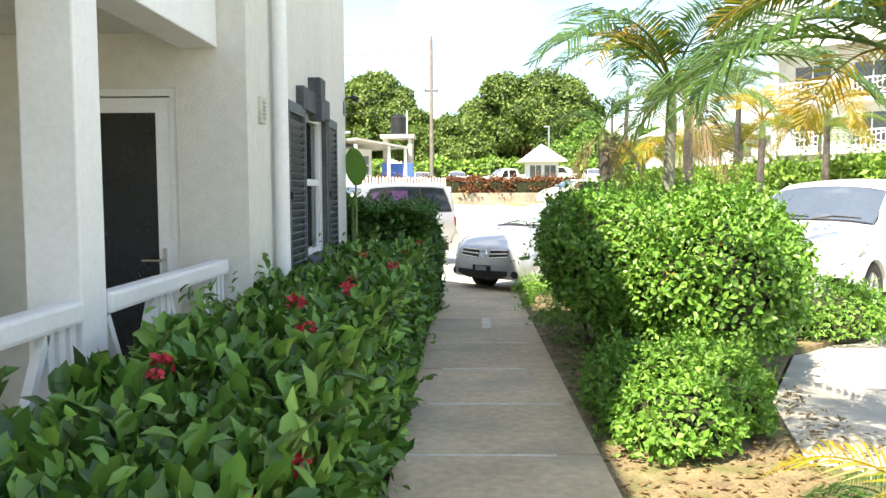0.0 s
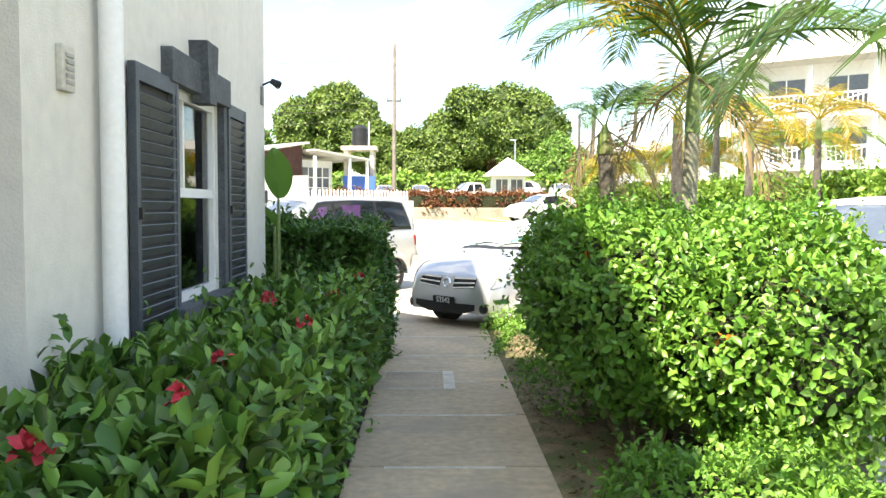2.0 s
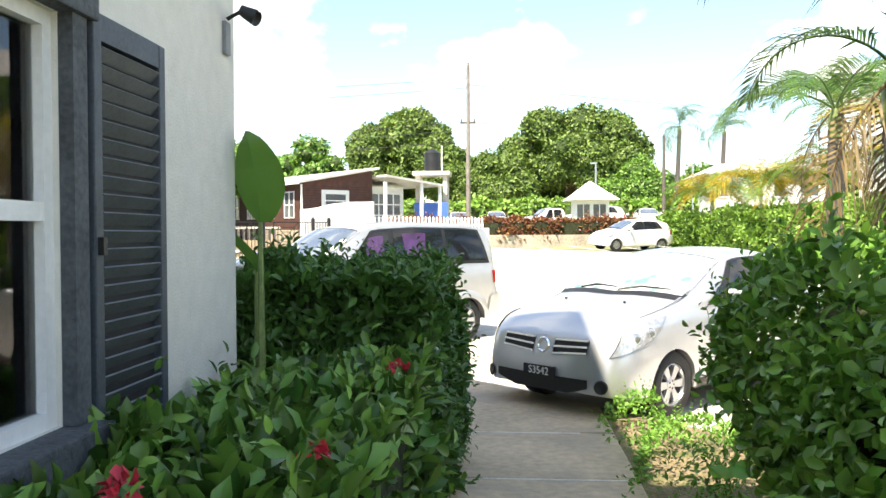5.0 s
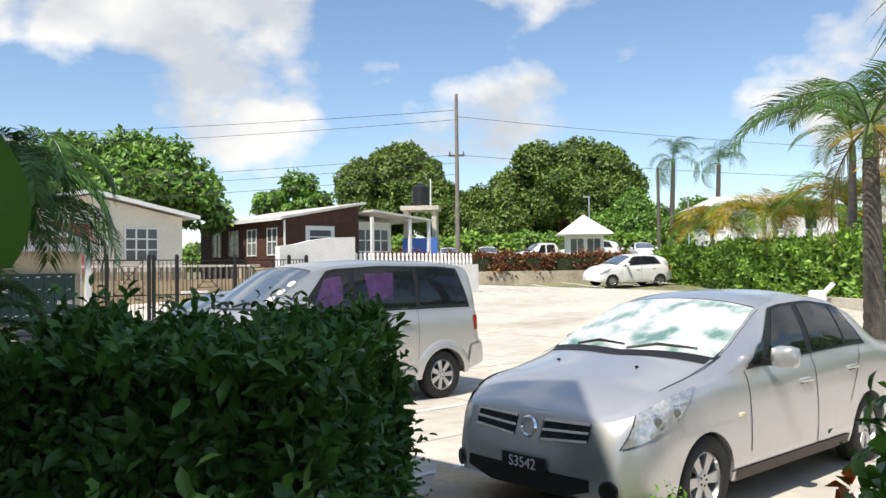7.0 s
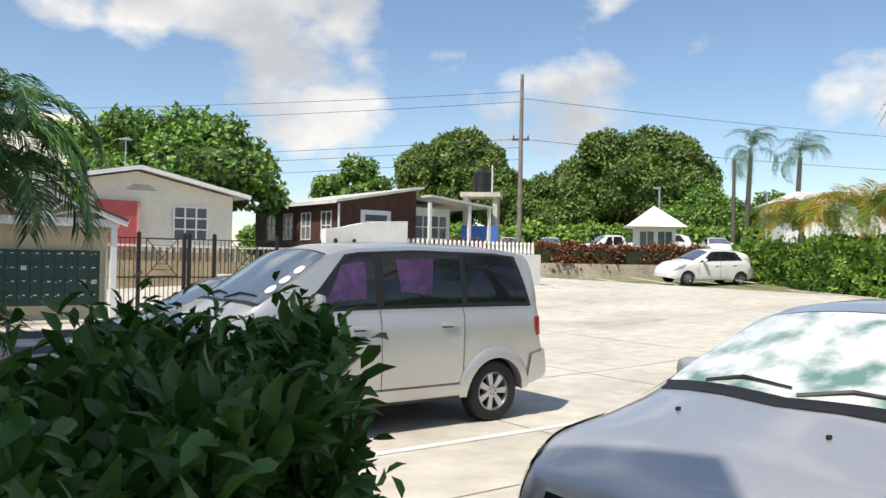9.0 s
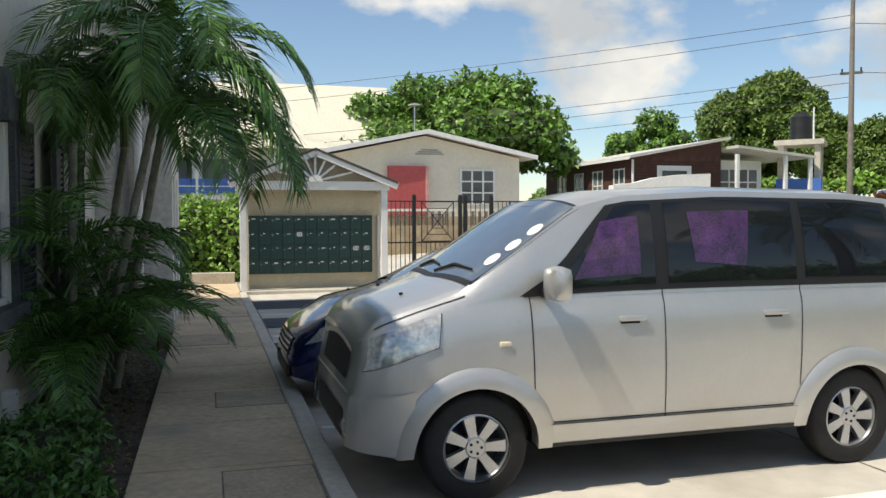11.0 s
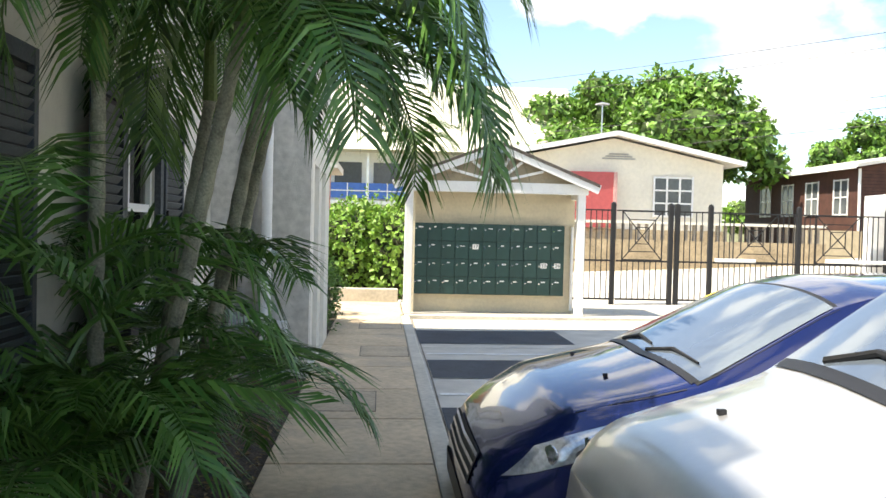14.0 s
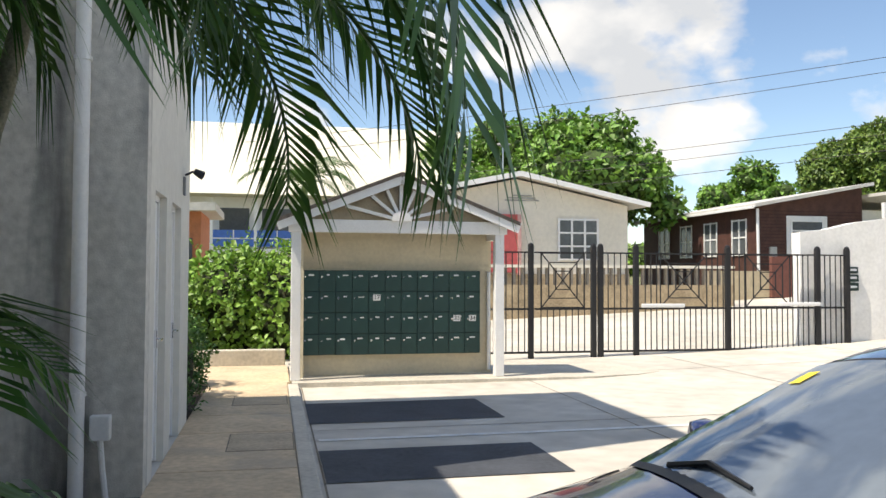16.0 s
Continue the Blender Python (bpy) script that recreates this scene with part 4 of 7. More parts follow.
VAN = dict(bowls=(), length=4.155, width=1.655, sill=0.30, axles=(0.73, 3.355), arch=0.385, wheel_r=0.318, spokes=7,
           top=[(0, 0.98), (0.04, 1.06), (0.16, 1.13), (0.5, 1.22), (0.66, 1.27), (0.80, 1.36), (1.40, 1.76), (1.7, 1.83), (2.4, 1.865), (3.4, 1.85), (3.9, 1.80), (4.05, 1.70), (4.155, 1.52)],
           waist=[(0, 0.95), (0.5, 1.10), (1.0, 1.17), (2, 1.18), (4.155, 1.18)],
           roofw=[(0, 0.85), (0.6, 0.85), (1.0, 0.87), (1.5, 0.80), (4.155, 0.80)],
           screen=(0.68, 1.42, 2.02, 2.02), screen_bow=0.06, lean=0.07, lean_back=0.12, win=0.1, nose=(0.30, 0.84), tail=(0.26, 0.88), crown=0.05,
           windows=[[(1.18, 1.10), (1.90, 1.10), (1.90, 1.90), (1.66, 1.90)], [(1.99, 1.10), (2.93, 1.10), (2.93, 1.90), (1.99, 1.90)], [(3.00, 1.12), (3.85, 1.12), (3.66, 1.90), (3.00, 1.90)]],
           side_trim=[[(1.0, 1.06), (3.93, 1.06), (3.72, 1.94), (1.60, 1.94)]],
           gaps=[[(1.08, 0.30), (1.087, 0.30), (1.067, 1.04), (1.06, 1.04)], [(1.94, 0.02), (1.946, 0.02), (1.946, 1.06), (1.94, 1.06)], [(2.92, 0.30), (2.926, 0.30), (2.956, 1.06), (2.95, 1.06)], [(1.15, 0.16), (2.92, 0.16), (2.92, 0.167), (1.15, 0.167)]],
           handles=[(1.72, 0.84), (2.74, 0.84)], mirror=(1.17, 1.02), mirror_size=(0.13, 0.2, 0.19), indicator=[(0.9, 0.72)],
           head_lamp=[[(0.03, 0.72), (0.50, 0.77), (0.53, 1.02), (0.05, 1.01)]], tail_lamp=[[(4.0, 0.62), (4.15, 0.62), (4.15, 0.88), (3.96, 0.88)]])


def van_trim(parent, s):
    """Flared arches, side skirts, bumper skins and bonnet edges."""
    for side in (-1, 1):
        for xw in s.c["axles"]:
            vs, n = [], 26
            for k in range(n + 1):
                a = math.pi * k / n
                for rad, off in ((s.c["arch"] - 0.008, 0.0), (s.c["arch"] - 0.008, 0.03), (s.c["arch"] + 0.075, 0.03), (s.c["arch"] + 0.11, 0.003)):
                    x, z = xw - rad * math.cos(a), s.c["wheel_r"] - 0.02 + rad * math.sin(a)
                    z0, zb = float(np.interp(x, s.xs, s.flat)), float(np.interp(x, s.xs, s.waist))
                    vs.append(s.p(x, max(0.0, min(1.0, (z - z0) / (zb - z0))), side, off))
            part("arch_flare", Build().add(vs, [(k * 4 + j, k * 4 + j + 1, k * 4 + j + 5, k * 4 + j + 4) for k in range(n) for j in range(3)]), M_SILVER, parent, smooth=50)
        part("side_skirt", s.patch([(1.16, 0.0), (2.93, 0.0), (2.93, 0.15), (1.16, 0.15)], side, 0.02, 14, 3), M_SILVER, parent, smooth=True)
        part("skirt_edge", s.patch([(1.16, 0.0), (2.93, 0.0), (2.93, 0.025), (1.16, 0.025)], side, 0.024, 14, 2), M_BLACK, parent)
        part("bumper_corner", s.patch([(0.0, 0.02), (0.33, 0.02), (0.36, 0.5), (0.0, 0.5)], side, 0.016, 12, 5), M_SILVER, parent, smooth=True)
        part("rear_bumper", s.patch([(3.78, 0.02), (4.155, 0.02), (4.155, 0.40), (3.86, 0.40)], side, 0.022, 10, 4), M_SILVER, parent, smooth=True)
        part("bonnet_gap", s.patch([(0.10, 1.55), (0.68, 1.60), (0.68, 1.68), (0.10, 1.63)], side, 0.003, 14, 1), M_GAP, parent)
        part("window_rubber", s.patch([(1.02, 1.04), (3.92, 1.04), (3.92, 1.065), (1.04, 1.065)], side, 0.008, 16, 1), M_BLACK, parent)


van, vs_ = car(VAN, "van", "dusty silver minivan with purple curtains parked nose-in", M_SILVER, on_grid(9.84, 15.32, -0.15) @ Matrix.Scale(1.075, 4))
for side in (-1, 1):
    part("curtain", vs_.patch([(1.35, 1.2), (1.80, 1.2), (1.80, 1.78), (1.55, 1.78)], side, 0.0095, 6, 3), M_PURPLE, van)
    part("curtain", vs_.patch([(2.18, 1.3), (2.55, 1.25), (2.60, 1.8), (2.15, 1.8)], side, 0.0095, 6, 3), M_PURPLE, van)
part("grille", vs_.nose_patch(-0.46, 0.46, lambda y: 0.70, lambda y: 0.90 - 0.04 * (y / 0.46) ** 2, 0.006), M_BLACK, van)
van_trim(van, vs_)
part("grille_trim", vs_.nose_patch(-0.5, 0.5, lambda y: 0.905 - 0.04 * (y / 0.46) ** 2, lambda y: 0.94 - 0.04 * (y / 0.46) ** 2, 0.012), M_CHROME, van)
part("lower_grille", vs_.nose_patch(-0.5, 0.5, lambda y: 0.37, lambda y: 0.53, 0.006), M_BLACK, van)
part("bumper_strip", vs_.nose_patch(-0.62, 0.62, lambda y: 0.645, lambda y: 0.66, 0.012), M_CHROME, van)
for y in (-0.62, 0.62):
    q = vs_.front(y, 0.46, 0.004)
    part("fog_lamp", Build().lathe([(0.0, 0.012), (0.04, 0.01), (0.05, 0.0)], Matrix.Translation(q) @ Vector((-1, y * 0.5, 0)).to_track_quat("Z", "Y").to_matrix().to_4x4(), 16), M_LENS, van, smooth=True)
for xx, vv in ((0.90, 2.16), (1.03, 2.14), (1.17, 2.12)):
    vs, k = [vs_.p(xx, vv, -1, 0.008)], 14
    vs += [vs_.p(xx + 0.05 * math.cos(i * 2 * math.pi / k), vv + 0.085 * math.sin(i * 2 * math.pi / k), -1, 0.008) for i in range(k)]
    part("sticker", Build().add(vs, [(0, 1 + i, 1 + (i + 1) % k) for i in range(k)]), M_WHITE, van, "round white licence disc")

SEDAN = dict(cowl=0.10, length=4.47, width=1.695, sill=0.24, axles=(0.86, 3.46), arch=0.345, wheel_r=0.305, spokes=6,
             top=[(0, 0.78), (0.06, 0.85), (0.4, 0.96), (0.85, 1.05), (1.0, 1.08), (1.12, 1.12), (1.88, 1.45), (2.2, 1.51), (2.7, 1.525), (3.2, 1.47), (3.55, 1.34), (3.9, 1.13), (4.05, 1.07), (4.4, 1.03), (4.47, 0.9)],
             waist=[(0, 0.75), (0.4, 0.88), (1.0, 0.96), (2, 0.98), (3.5, 1.01), (4.47, 0.95)],
             roofw=[(0, 0.82), (0.9, 0.84), (1.3, 0.86), (2.0, 0.74), (3.2, 0.72), (3.9, 0.80), (4.47, 0.85)],
             screen=(1.07, 1.92, 2.02, 2.02), screen_bow=0.10, screen_mat=M_SUNSHADE, lean=0.15, lean_back=0.12, nose=(0.55, 0.66), tail=(0.4, 0.78), crown=0.06, rear=(3.4, 3.88),
             windows=[[(1.75, 1.12), (2.42, 1.10), (2.42, 1.88), (2.10, 1.88)], [(2.52, 1.10), (3.10, 1.12), (3.06, 1.88), (2.52, 1.88)], [(3.14, 1.14), (3.45, 1.2), (3.28, 1.82), (3.10, 1.86)], [(1.48, 1.15), (1.66, 1.12), (1.80, 1.5), (1.70, 1.5)]],
             side_trim=[[(1.45, 1.06), (3.52, 1.08), (3.30, 1.93), (2.06, 1.93)]],
             gaps=[[(1.42, 0.25), (1.43, 0.25), (1.44, 1.04), (1.43, 1.04)], [(2.46, 0.1), (2.47, 0.1), (2.48, 1.06), (2.47, 1.06)], [(3.06, 0.45), (3.07, 0.45), (3.40, 1.06), (3.39, 1.06)], [(1.15, 0.1), (3.0, 0.1), (3.0, 0.115), (1.15, 0.115)], [(0.5, 1.9), (1.22, 1.9), (1.22, 1.96), (0.5, 1.96)]],
             handles=[(2.28, 0.80), (3.15, 0.82)], mirror=(1.72, 1.06), indicator=[(1.3, 0.62)],
             head_lamp=[[(0.06, 0.66), (0.50, 0.76), (0.80, 1.02), (0.16, 1.04)]])
sedan, ss = car(SEDAN, "sedan", "silver four-door sedan with foil sunshade behind the windscreen", M_SILVER2, on_grid(9.90, 9.52, -0.09) @ Matrix.Scale(1.04, 4))
part("sill_trim", ss.patch([(1.25, 0.0), (3.05, 0.0), (3.05, 0.11), (1.25, 0.11)], -1, 0.008, 12, 2), mat("brown_sill", (0.06, 0.05, 0.045), 0.6), sedan)
for sg in (-1, 1):
    part("grille", ss.nose_patch(min(sg * 0.12, sg * 0.50), max(sg * 0.12, sg * 0.50), lambda y: 0.585 + 0.08 * abs(y), lambda y: 0.725 + 0.03 * abs(y), 0.006), M_BLACK, sedan)
    for k in range(3):
        part("grille_bar", ss.nose_patch(min(sg * 0.12, sg * 0.50), max(sg * 0.12, sg * 0.50), lambda y: 0.585 + 0.064 * k + (0.08 - 0.025 * k) * abs(y), lambda y: 0.602 + 0.064 * k + (0.08 - 0.025 * k) * abs(y), 0.016, 10, 1), M_CHROME, sedan)
part("badge_panel", ss.nose_patch(-0.11, 0.11, lambda y: 0.58, lambda y: 0.75, 0.010, 6, 3), M_SILVER2, sedan)
q = ss.front(0, 0.665, 0.018)
part("badge", Build().lathe([(0.048, 0.0), (0.062, 0.012), (0.075, 0.0)], Matrix.Translation(q) @ Vector((-1, 0, 0.15)).to_track_quat("Z", "Y").to_matrix().to_4x4(), 24), M_CHROME, sedan, smooth=True)
part("lower_grille", ss.nose_patch(-0.54, 0.54, lambda y: 0.27 + 0.3 * max(0, abs(y) - 0.32), lambda y: 0.40 + 0.02 * abs(y), 0.006), M_BLACK, sedan)
part("number_plate", Build().box(-0.03, -0.008, -0.19, 0.19, 0.385, 0.485, bevel=0.006), M_BLACK, sedan)
for y in (-0.66, 0.66):
    q = ss.front(y, 0.36, 0.004)
    part("fog_lamp", Build().lathe([(0.0, 0.004), (0.04, 0.006), (0.052, 0.012), (0.062, 0.0)], Matrix.Translation(q) @ Vector((-1, y * 0.8, 0)).to_track_quat("Z", "Y").to_matrix().to_4x4(), 16), M_BLACK, sedan, smooth=True)


def lettering(text, size, m, material, parent, depth=0.002):
    cu = bpy.data.curves.new("lettering", "FONT")
    cu.body, cu.size, cu.extrude, cu.align_x, cu.align_y = text, size, depth, "CENTER", "CENTER"
    tmp = bpy.data.objects.new("lettering", cu)
    scene.collection.objects.link(tmp)
    me = bpy.data.meshes.new_from_object(tmp.evaluated_get(bpy.context.evaluated_depsgraph_get()))
    bpy.data.objects.remove(tmp)
    me.materials.clear()
    me.materials.append(material)
    ob = new("lettering", me)
    ob.parent = parent
    ob.matrix_basis = m
    return ob


FACE_FRONT = Matrix(((0, 0, -1, 0), (-1, 0, 0, 0), (0, 1, 0, 0), (0, 0, 0, 1)))
lettering("S3542", 0.10, Matrix.Translation((-0.0325, 0, 0.435)) @ FACE_FRONT, M_WHITE, sedan)

HATCH = dict(length=4.0, width=1.72, sill=0.24, axles=(0.80, 3.28), arch=0.335, wheel_r=0.30, spokes=7,
             top=[(0, 0.70), (0.08, 0.80), (0.4, 0.93), (0.85, 1.02), (1.05, 1.07), (1.75, 1.43), (2.0, 1.50), (2.6, 1.52), (3.4, 1.45), (3.7, 1.36), (3.92, 1.08), (4.0, 0.9)],
             waist=[(0, 0.66), (0.4, 0.80), (1.0, 0.93), (2, 0.98), (3.5, 1.03), (4.0, 0.95)],
             roofw=[(0, 0.82), (0.8, 0.84), (1.1, 0.86), (1.8, 0.74), (3.4, 0.72), (4.0, 0.78)],
             screen=(1.02, 1.78, 2.02, 2.02), screen_bow=0.05, lean=0.24, lean_back=0.12, nose=(0.62, 0.60), tail=(0.4, 0.78), crown=0.06, rear=(3.58, 3.92),
             windows=[[(1.62, 1.12), (2.25, 1.10), (2.25, 1.88), (1.95, 1.88)], [(2.35, 1.10), (3.05, 1.12), (2.95, 1.88), (2.35, 1.88)]],
             side_trim=[[(1.30, 1.06), (3.35, 1.08), (3.10, 1.93), (1.90, 1.93)]],
             gaps=[[(1.30, 0.25), (1.31, 0.25), (1.32, 1.04), (1.31, 1.04)], [(2.29, 0.1), (2.30, 0.1), (2.31, 1.06), (2.30, 1.06)], [(0.45, 1.9), (1.0, 1.9), (1.0, 1.96), (0.45, 1.96)]],
             handles=[(2.12, 0.80), (2.95, 0.82)], mirror=(1.50, 1.06), indicator=[(1.2, 0.62)],
             head_lamp=[[(0.10, 0.72), (0.52, 0.78), (0.78, 1.00), (0.22, 0.98)]], tail_lamp=[[(3.75, 0.7), (3.98, 0.7), (3.98, 1.0), (3.75, 1.0)]])
BLUE = dict(HATCH)
blue, bs = car(BLUE, "hatchback", "glossy dark blue hatchback parked nose-in beside the van", M_BLUEP, on_grid(9.75, 18.05, -0.15) @ Matrix.Scale(1.03, 4))
part("grille", bs.nose_patch(-0.50, 0.50, lambda y: 0.44 + 0.06 * abs(y), lambda y: 0.63, 0.006), M_BLACK, blue)
for k in range(4):
    part("grille_bar", bs.nose_patch(-0.50, 0.50, lambda y: 0.455 + 0.046 * k + 0.03 * abs(y), lambda y: 0.472 + 0.046 * k + 0.03 * abs(y), 0.014, 12, 1), M_CHROME, blue)
part("lower_grille", bs.nose_patch(-0.6, 0.6, lambda y: 0.27, lambda y: 0.38, 0.006), M_BLACK, blue)
part("sticker", bs.patch([(1.60, 2.12), (1.68, 2.12), (1.68, 2.22), (1.60, 2.22)], 1, 0.008, 3, 3), mat("yellow_tag", (0.75, 0.6, 0.05), 0.5), blue)

SUV = dict(HATCH, length=4.4, width=1.8, sill=0.30, axles=(0.85, 3.50), arch=0.39, wheel_r=0.345, spokes=5,
           top=[(0, 0.82), (0.08, 0.92), (0.4, 1.03), (0.95, 1.11), (1.15, 1.15), (1.8, 1.55), (2.1, 1.64), (2.8, 1.67), (3.7, 1.62), (4.1, 1.5), (4.3, 1.15), (4.4, 0.95)],
           waist=[(0, 0.78), (0.4, 0.92), (1.0, 1.04), (2, 1.08), (3.5, 1.12), (4.4, 1.02)], roofw=[(0, 0.82), (0.9, 0.84), (1.2, 0.86), (1.9, 0.76), (3.8, 0.74), (4.4, 0.78)],
           screen=(1.12, 1.82, 2.02, 2.02), rear=(3.95, 4.3), windows=[[(1.75, 1.12), (2.45, 1.10), (2.45, 1.88), (2.1, 1.88)], [(2.55, 1.10), (3.3, 1.12), (3.2, 1.88), (2.55, 1.88)]],
           side_trim=[[(1.45, 1.06), (3.75, 1.08), (3.5, 1.93), (2.0, 1.93)]], handles=[(2.3, 0.8), (3.2, 0.82)], mirror=(1.62, 1.06), tail_lamp=[[(4.15, 0.7), (4.38, 0.7), (4.38, 1.0), (4.15, 1.0)]])
suv, us_ = car(SUV, "suv", "white sport utility car parked behind the shrubs", M_WHITEP, on_grid(10.5, 4.95, -0.08) @ Matrix.Scale(1.13, 4))
part("grille", us_.nose_patch(-0.45, 0.45, lambda y: 0.62, lambda y: 0.76, 0.006), M_BLACK, suv)
part("lower_grille", us_.nose_patch(-0.55, 0.55, lambda y: 0.40, lambda y: 0.52, 0.006), M_BLACK, suv)
for y in (-0.72, 0.72):
    q = us_.front(y, 0.5, 0.004)
    part("fog_lamp", Build().box(q.x - 0.01, q.x + 0.03, y - 0.12, y + 0.12, 0.46, 0.55, bevel=0.012), M_BLACK, suv)
wcar, _ = car(dict(HATCH), "hatchback", "small white hatchback parked across the lot", M_WHITEP, pose(4.2, 45.9, 0.80, 2.4, 0, 22))

# ---- mailbox shelter ----
def on(n, u, z):
    return GRID @ Vector((n, u, z))


def mailbox_shelter():
    t = thing("mailbox_shelter", "cream mailbox shelter with white posts and gabled roof", "mailbox shelter")
    G = GRID
    part("wall", Build().box(9.78, 13.10, 29.32, 29.55, 0.0, 2.5, m=G).box(9.78, 9.95, 29.0, 29.32, 0.0, 2.5, m=G), mat("tan_render", (0.66, 0.58, 0.42), 0.85, var=0.06, scale=2, bump=0.2, bscale=80), t)
    for n in (9.82, 13.08):
        part("post", Build().box(n - 0.075, n + 0.075, 28.68, 28.83, 0.0, 2.36, m=G, bevel=0.012), M_WHITE, t)
        part("side_beam", Build().box(n - 0.06, n + 0.06, 28.83, 29.6, 2.22, 2.36, m=G), M_WHITE, t)
    part("beam", Build().box(9.70, 13.20, 28.66, 28.80, 2.30, 2.50, m=G, bevel=0.01), M_WHITE, t)
    zr, ze, nm = 3.22, 2.46, 11.45
    for s in (-1, 1):
        e = nm + s * 1.93
        d = Vector((e - nm, 0, ze - zr))
        part("barge_board", Build().bar(on(nm, 28.56, zr - 0.06), on(e, 28.56, ze - 0.06), 0.04, 0.17), M_WHITE, t)
        sl = Build()
        q = [(nm, zr + 0.04), (e, ze + 0.04), (e, ze - 0.02), (nm, zr - 0.02)]
        vs = [on(n, u, z) for u in (28.52, 29.85) for n, z in q]
        sl.add(vs, [(0, 1, 2, 3), (7, 6, 5, 4), (0, 4, 5, 1), (1, 5, 6, 2), (2, 6, 7, 3), (3, 7, 4, 0)])
        part("roof_slope", sl, mat("brown_shingle", (0.10, 0.085, 0.075), 0.9, var=0.3, scale=12, bump=0.6, bscale=30), t)
    tri = Build().add([on(n, u, z) for u in (28.72, 28.78) for n, z in ((9.65, 2.46), (13.25, 2.46), (nm, 3.18))], [(0, 1, 2), (5, 4, 3), (0, 3, 4, 1), (1, 4, 5, 2), (2, 5, 3, 0)])
    part("gable", tri, mat("dark_tan_board", (0.40, 0.33, 0.23), 0.85, var=0.1, scale=4), t)
    for k in range(7):
        a = radians(14 + k * 25.33)
        dx, dz = math.cos(a), math.sin(a)
        r = 0.56 / (dz + abs(dx) * 0.394)
        part("sun_ray", Build().bar(on(nm + dx * 0.1, 28.66, 2.5 + dz * 0.1), on(nm + dx * r, 28.66, 2.5 + dz * r), 0.05, 0.06, up=tuple(on(0, 1, 0))), M_WHITE, t)
    part("sun_disc", Build().prism([(0.16 * math.cos(i * math.pi / 12), 0.16 * math.sin(i * math.pi / 12)) for i in range(13)], -0.03, 0.03, m=Matrix.Translation(on(nm, 28.63, 2.49)) @ Matrix(((C45, 0, -C45, 0), (C45, 0, C45, 0), (0, 1, 0, 0), (0, 0, 0, 1)))), M_WHITE, t)
    part("downpipe", Build().tube([on(13.05, 29.28, 0.05), on(13.05, 29.28, 1.7)], 0.03), M_WHITE, t)


mailbox_shelter()


def mailboxes():
    """Eleven by four green letter boxes in one bank, each with a slot plate and a lock."""
    t = thing("mailbox_bank", "bank of dark green metal mailboxes in four rows", "mailboxes")
    n0, n1, z0, z1 = 9.93, 12.88, 0.34, 1.71
    g = mat("green_metal", (0.018, 0.060, 0.052), 0.45, var=0.12, scale=6, obj=0.1)
    part("case", Build().box(n0, n1, 29.20, 29.318, z0, z1, m=GRID), mat("green_case", (0.01, 0.035, 0.03), 0.5), t)
    w, h = (n1 - n0) / 11, (z1 - z0) / 4
    door = Build().box(-w / 2 + 0.006, w / 2 - 0.006, -0.014, 0, -h / 2 + 0.006, h / 2 - 0.006, bevel=0.004).mesh("mailbox_door", g)
    plate = Build().box(-0.045, 0.045, -0.006, 0, -0.014, 0.014).mesh("number_plate", M_WHITE)
    lock = Build().box(-0.014, 0.014, -0.012, 0, -0.014, 0.014, bevel=0.004).mesh("lock", M_CHROME)
    rnd = random.Random(5)
    for r in range(4):
        for c in range(11):
            o = part("mailbox_door", door, None, t)
            o.matrix_basis = GRID @ Matrix.Translation((n0 + (c + 0.5) * w, 29.199, z1 - (r + 0.5) * h))
            a = part("number_plate", plate, None, o)
            a.matrix_basis = pose(rnd.uniform(-0.02, 0.03), -0.015, h / 2 - 0.085 + rnd.uniform(-0.008, 0.012))
            a.scale = (rnd.uniform(0.5, 1.05), 1, rnd.uniform(0.5, 1.0))
            b2 = part("lock", lock, None, o)
            b2.matrix_basis = pose(-0.085, -0.015, h / 2 - 0.11)
            num = {(1, 4): "17", (2, 9): "33", (2, 10): "34"}.get((r, c))
            if num:
                part("number_card", Build().box(-0.06, 0.06, -0.022, -0.0145, h / 2 - 0.15, h / 2 - 0.05), M_WHITE, o)
                lettering(num, 0.1, Matrix.Translation((0, -0.0235, h / 2 - 0.1)) @ Matrix(((1, 0, 0, 0), (0, 0, -1, 0), (0, 1, 0, 0), (0, 0, 0, 1))), M_BLACK, o, 0.001)


mailboxes()


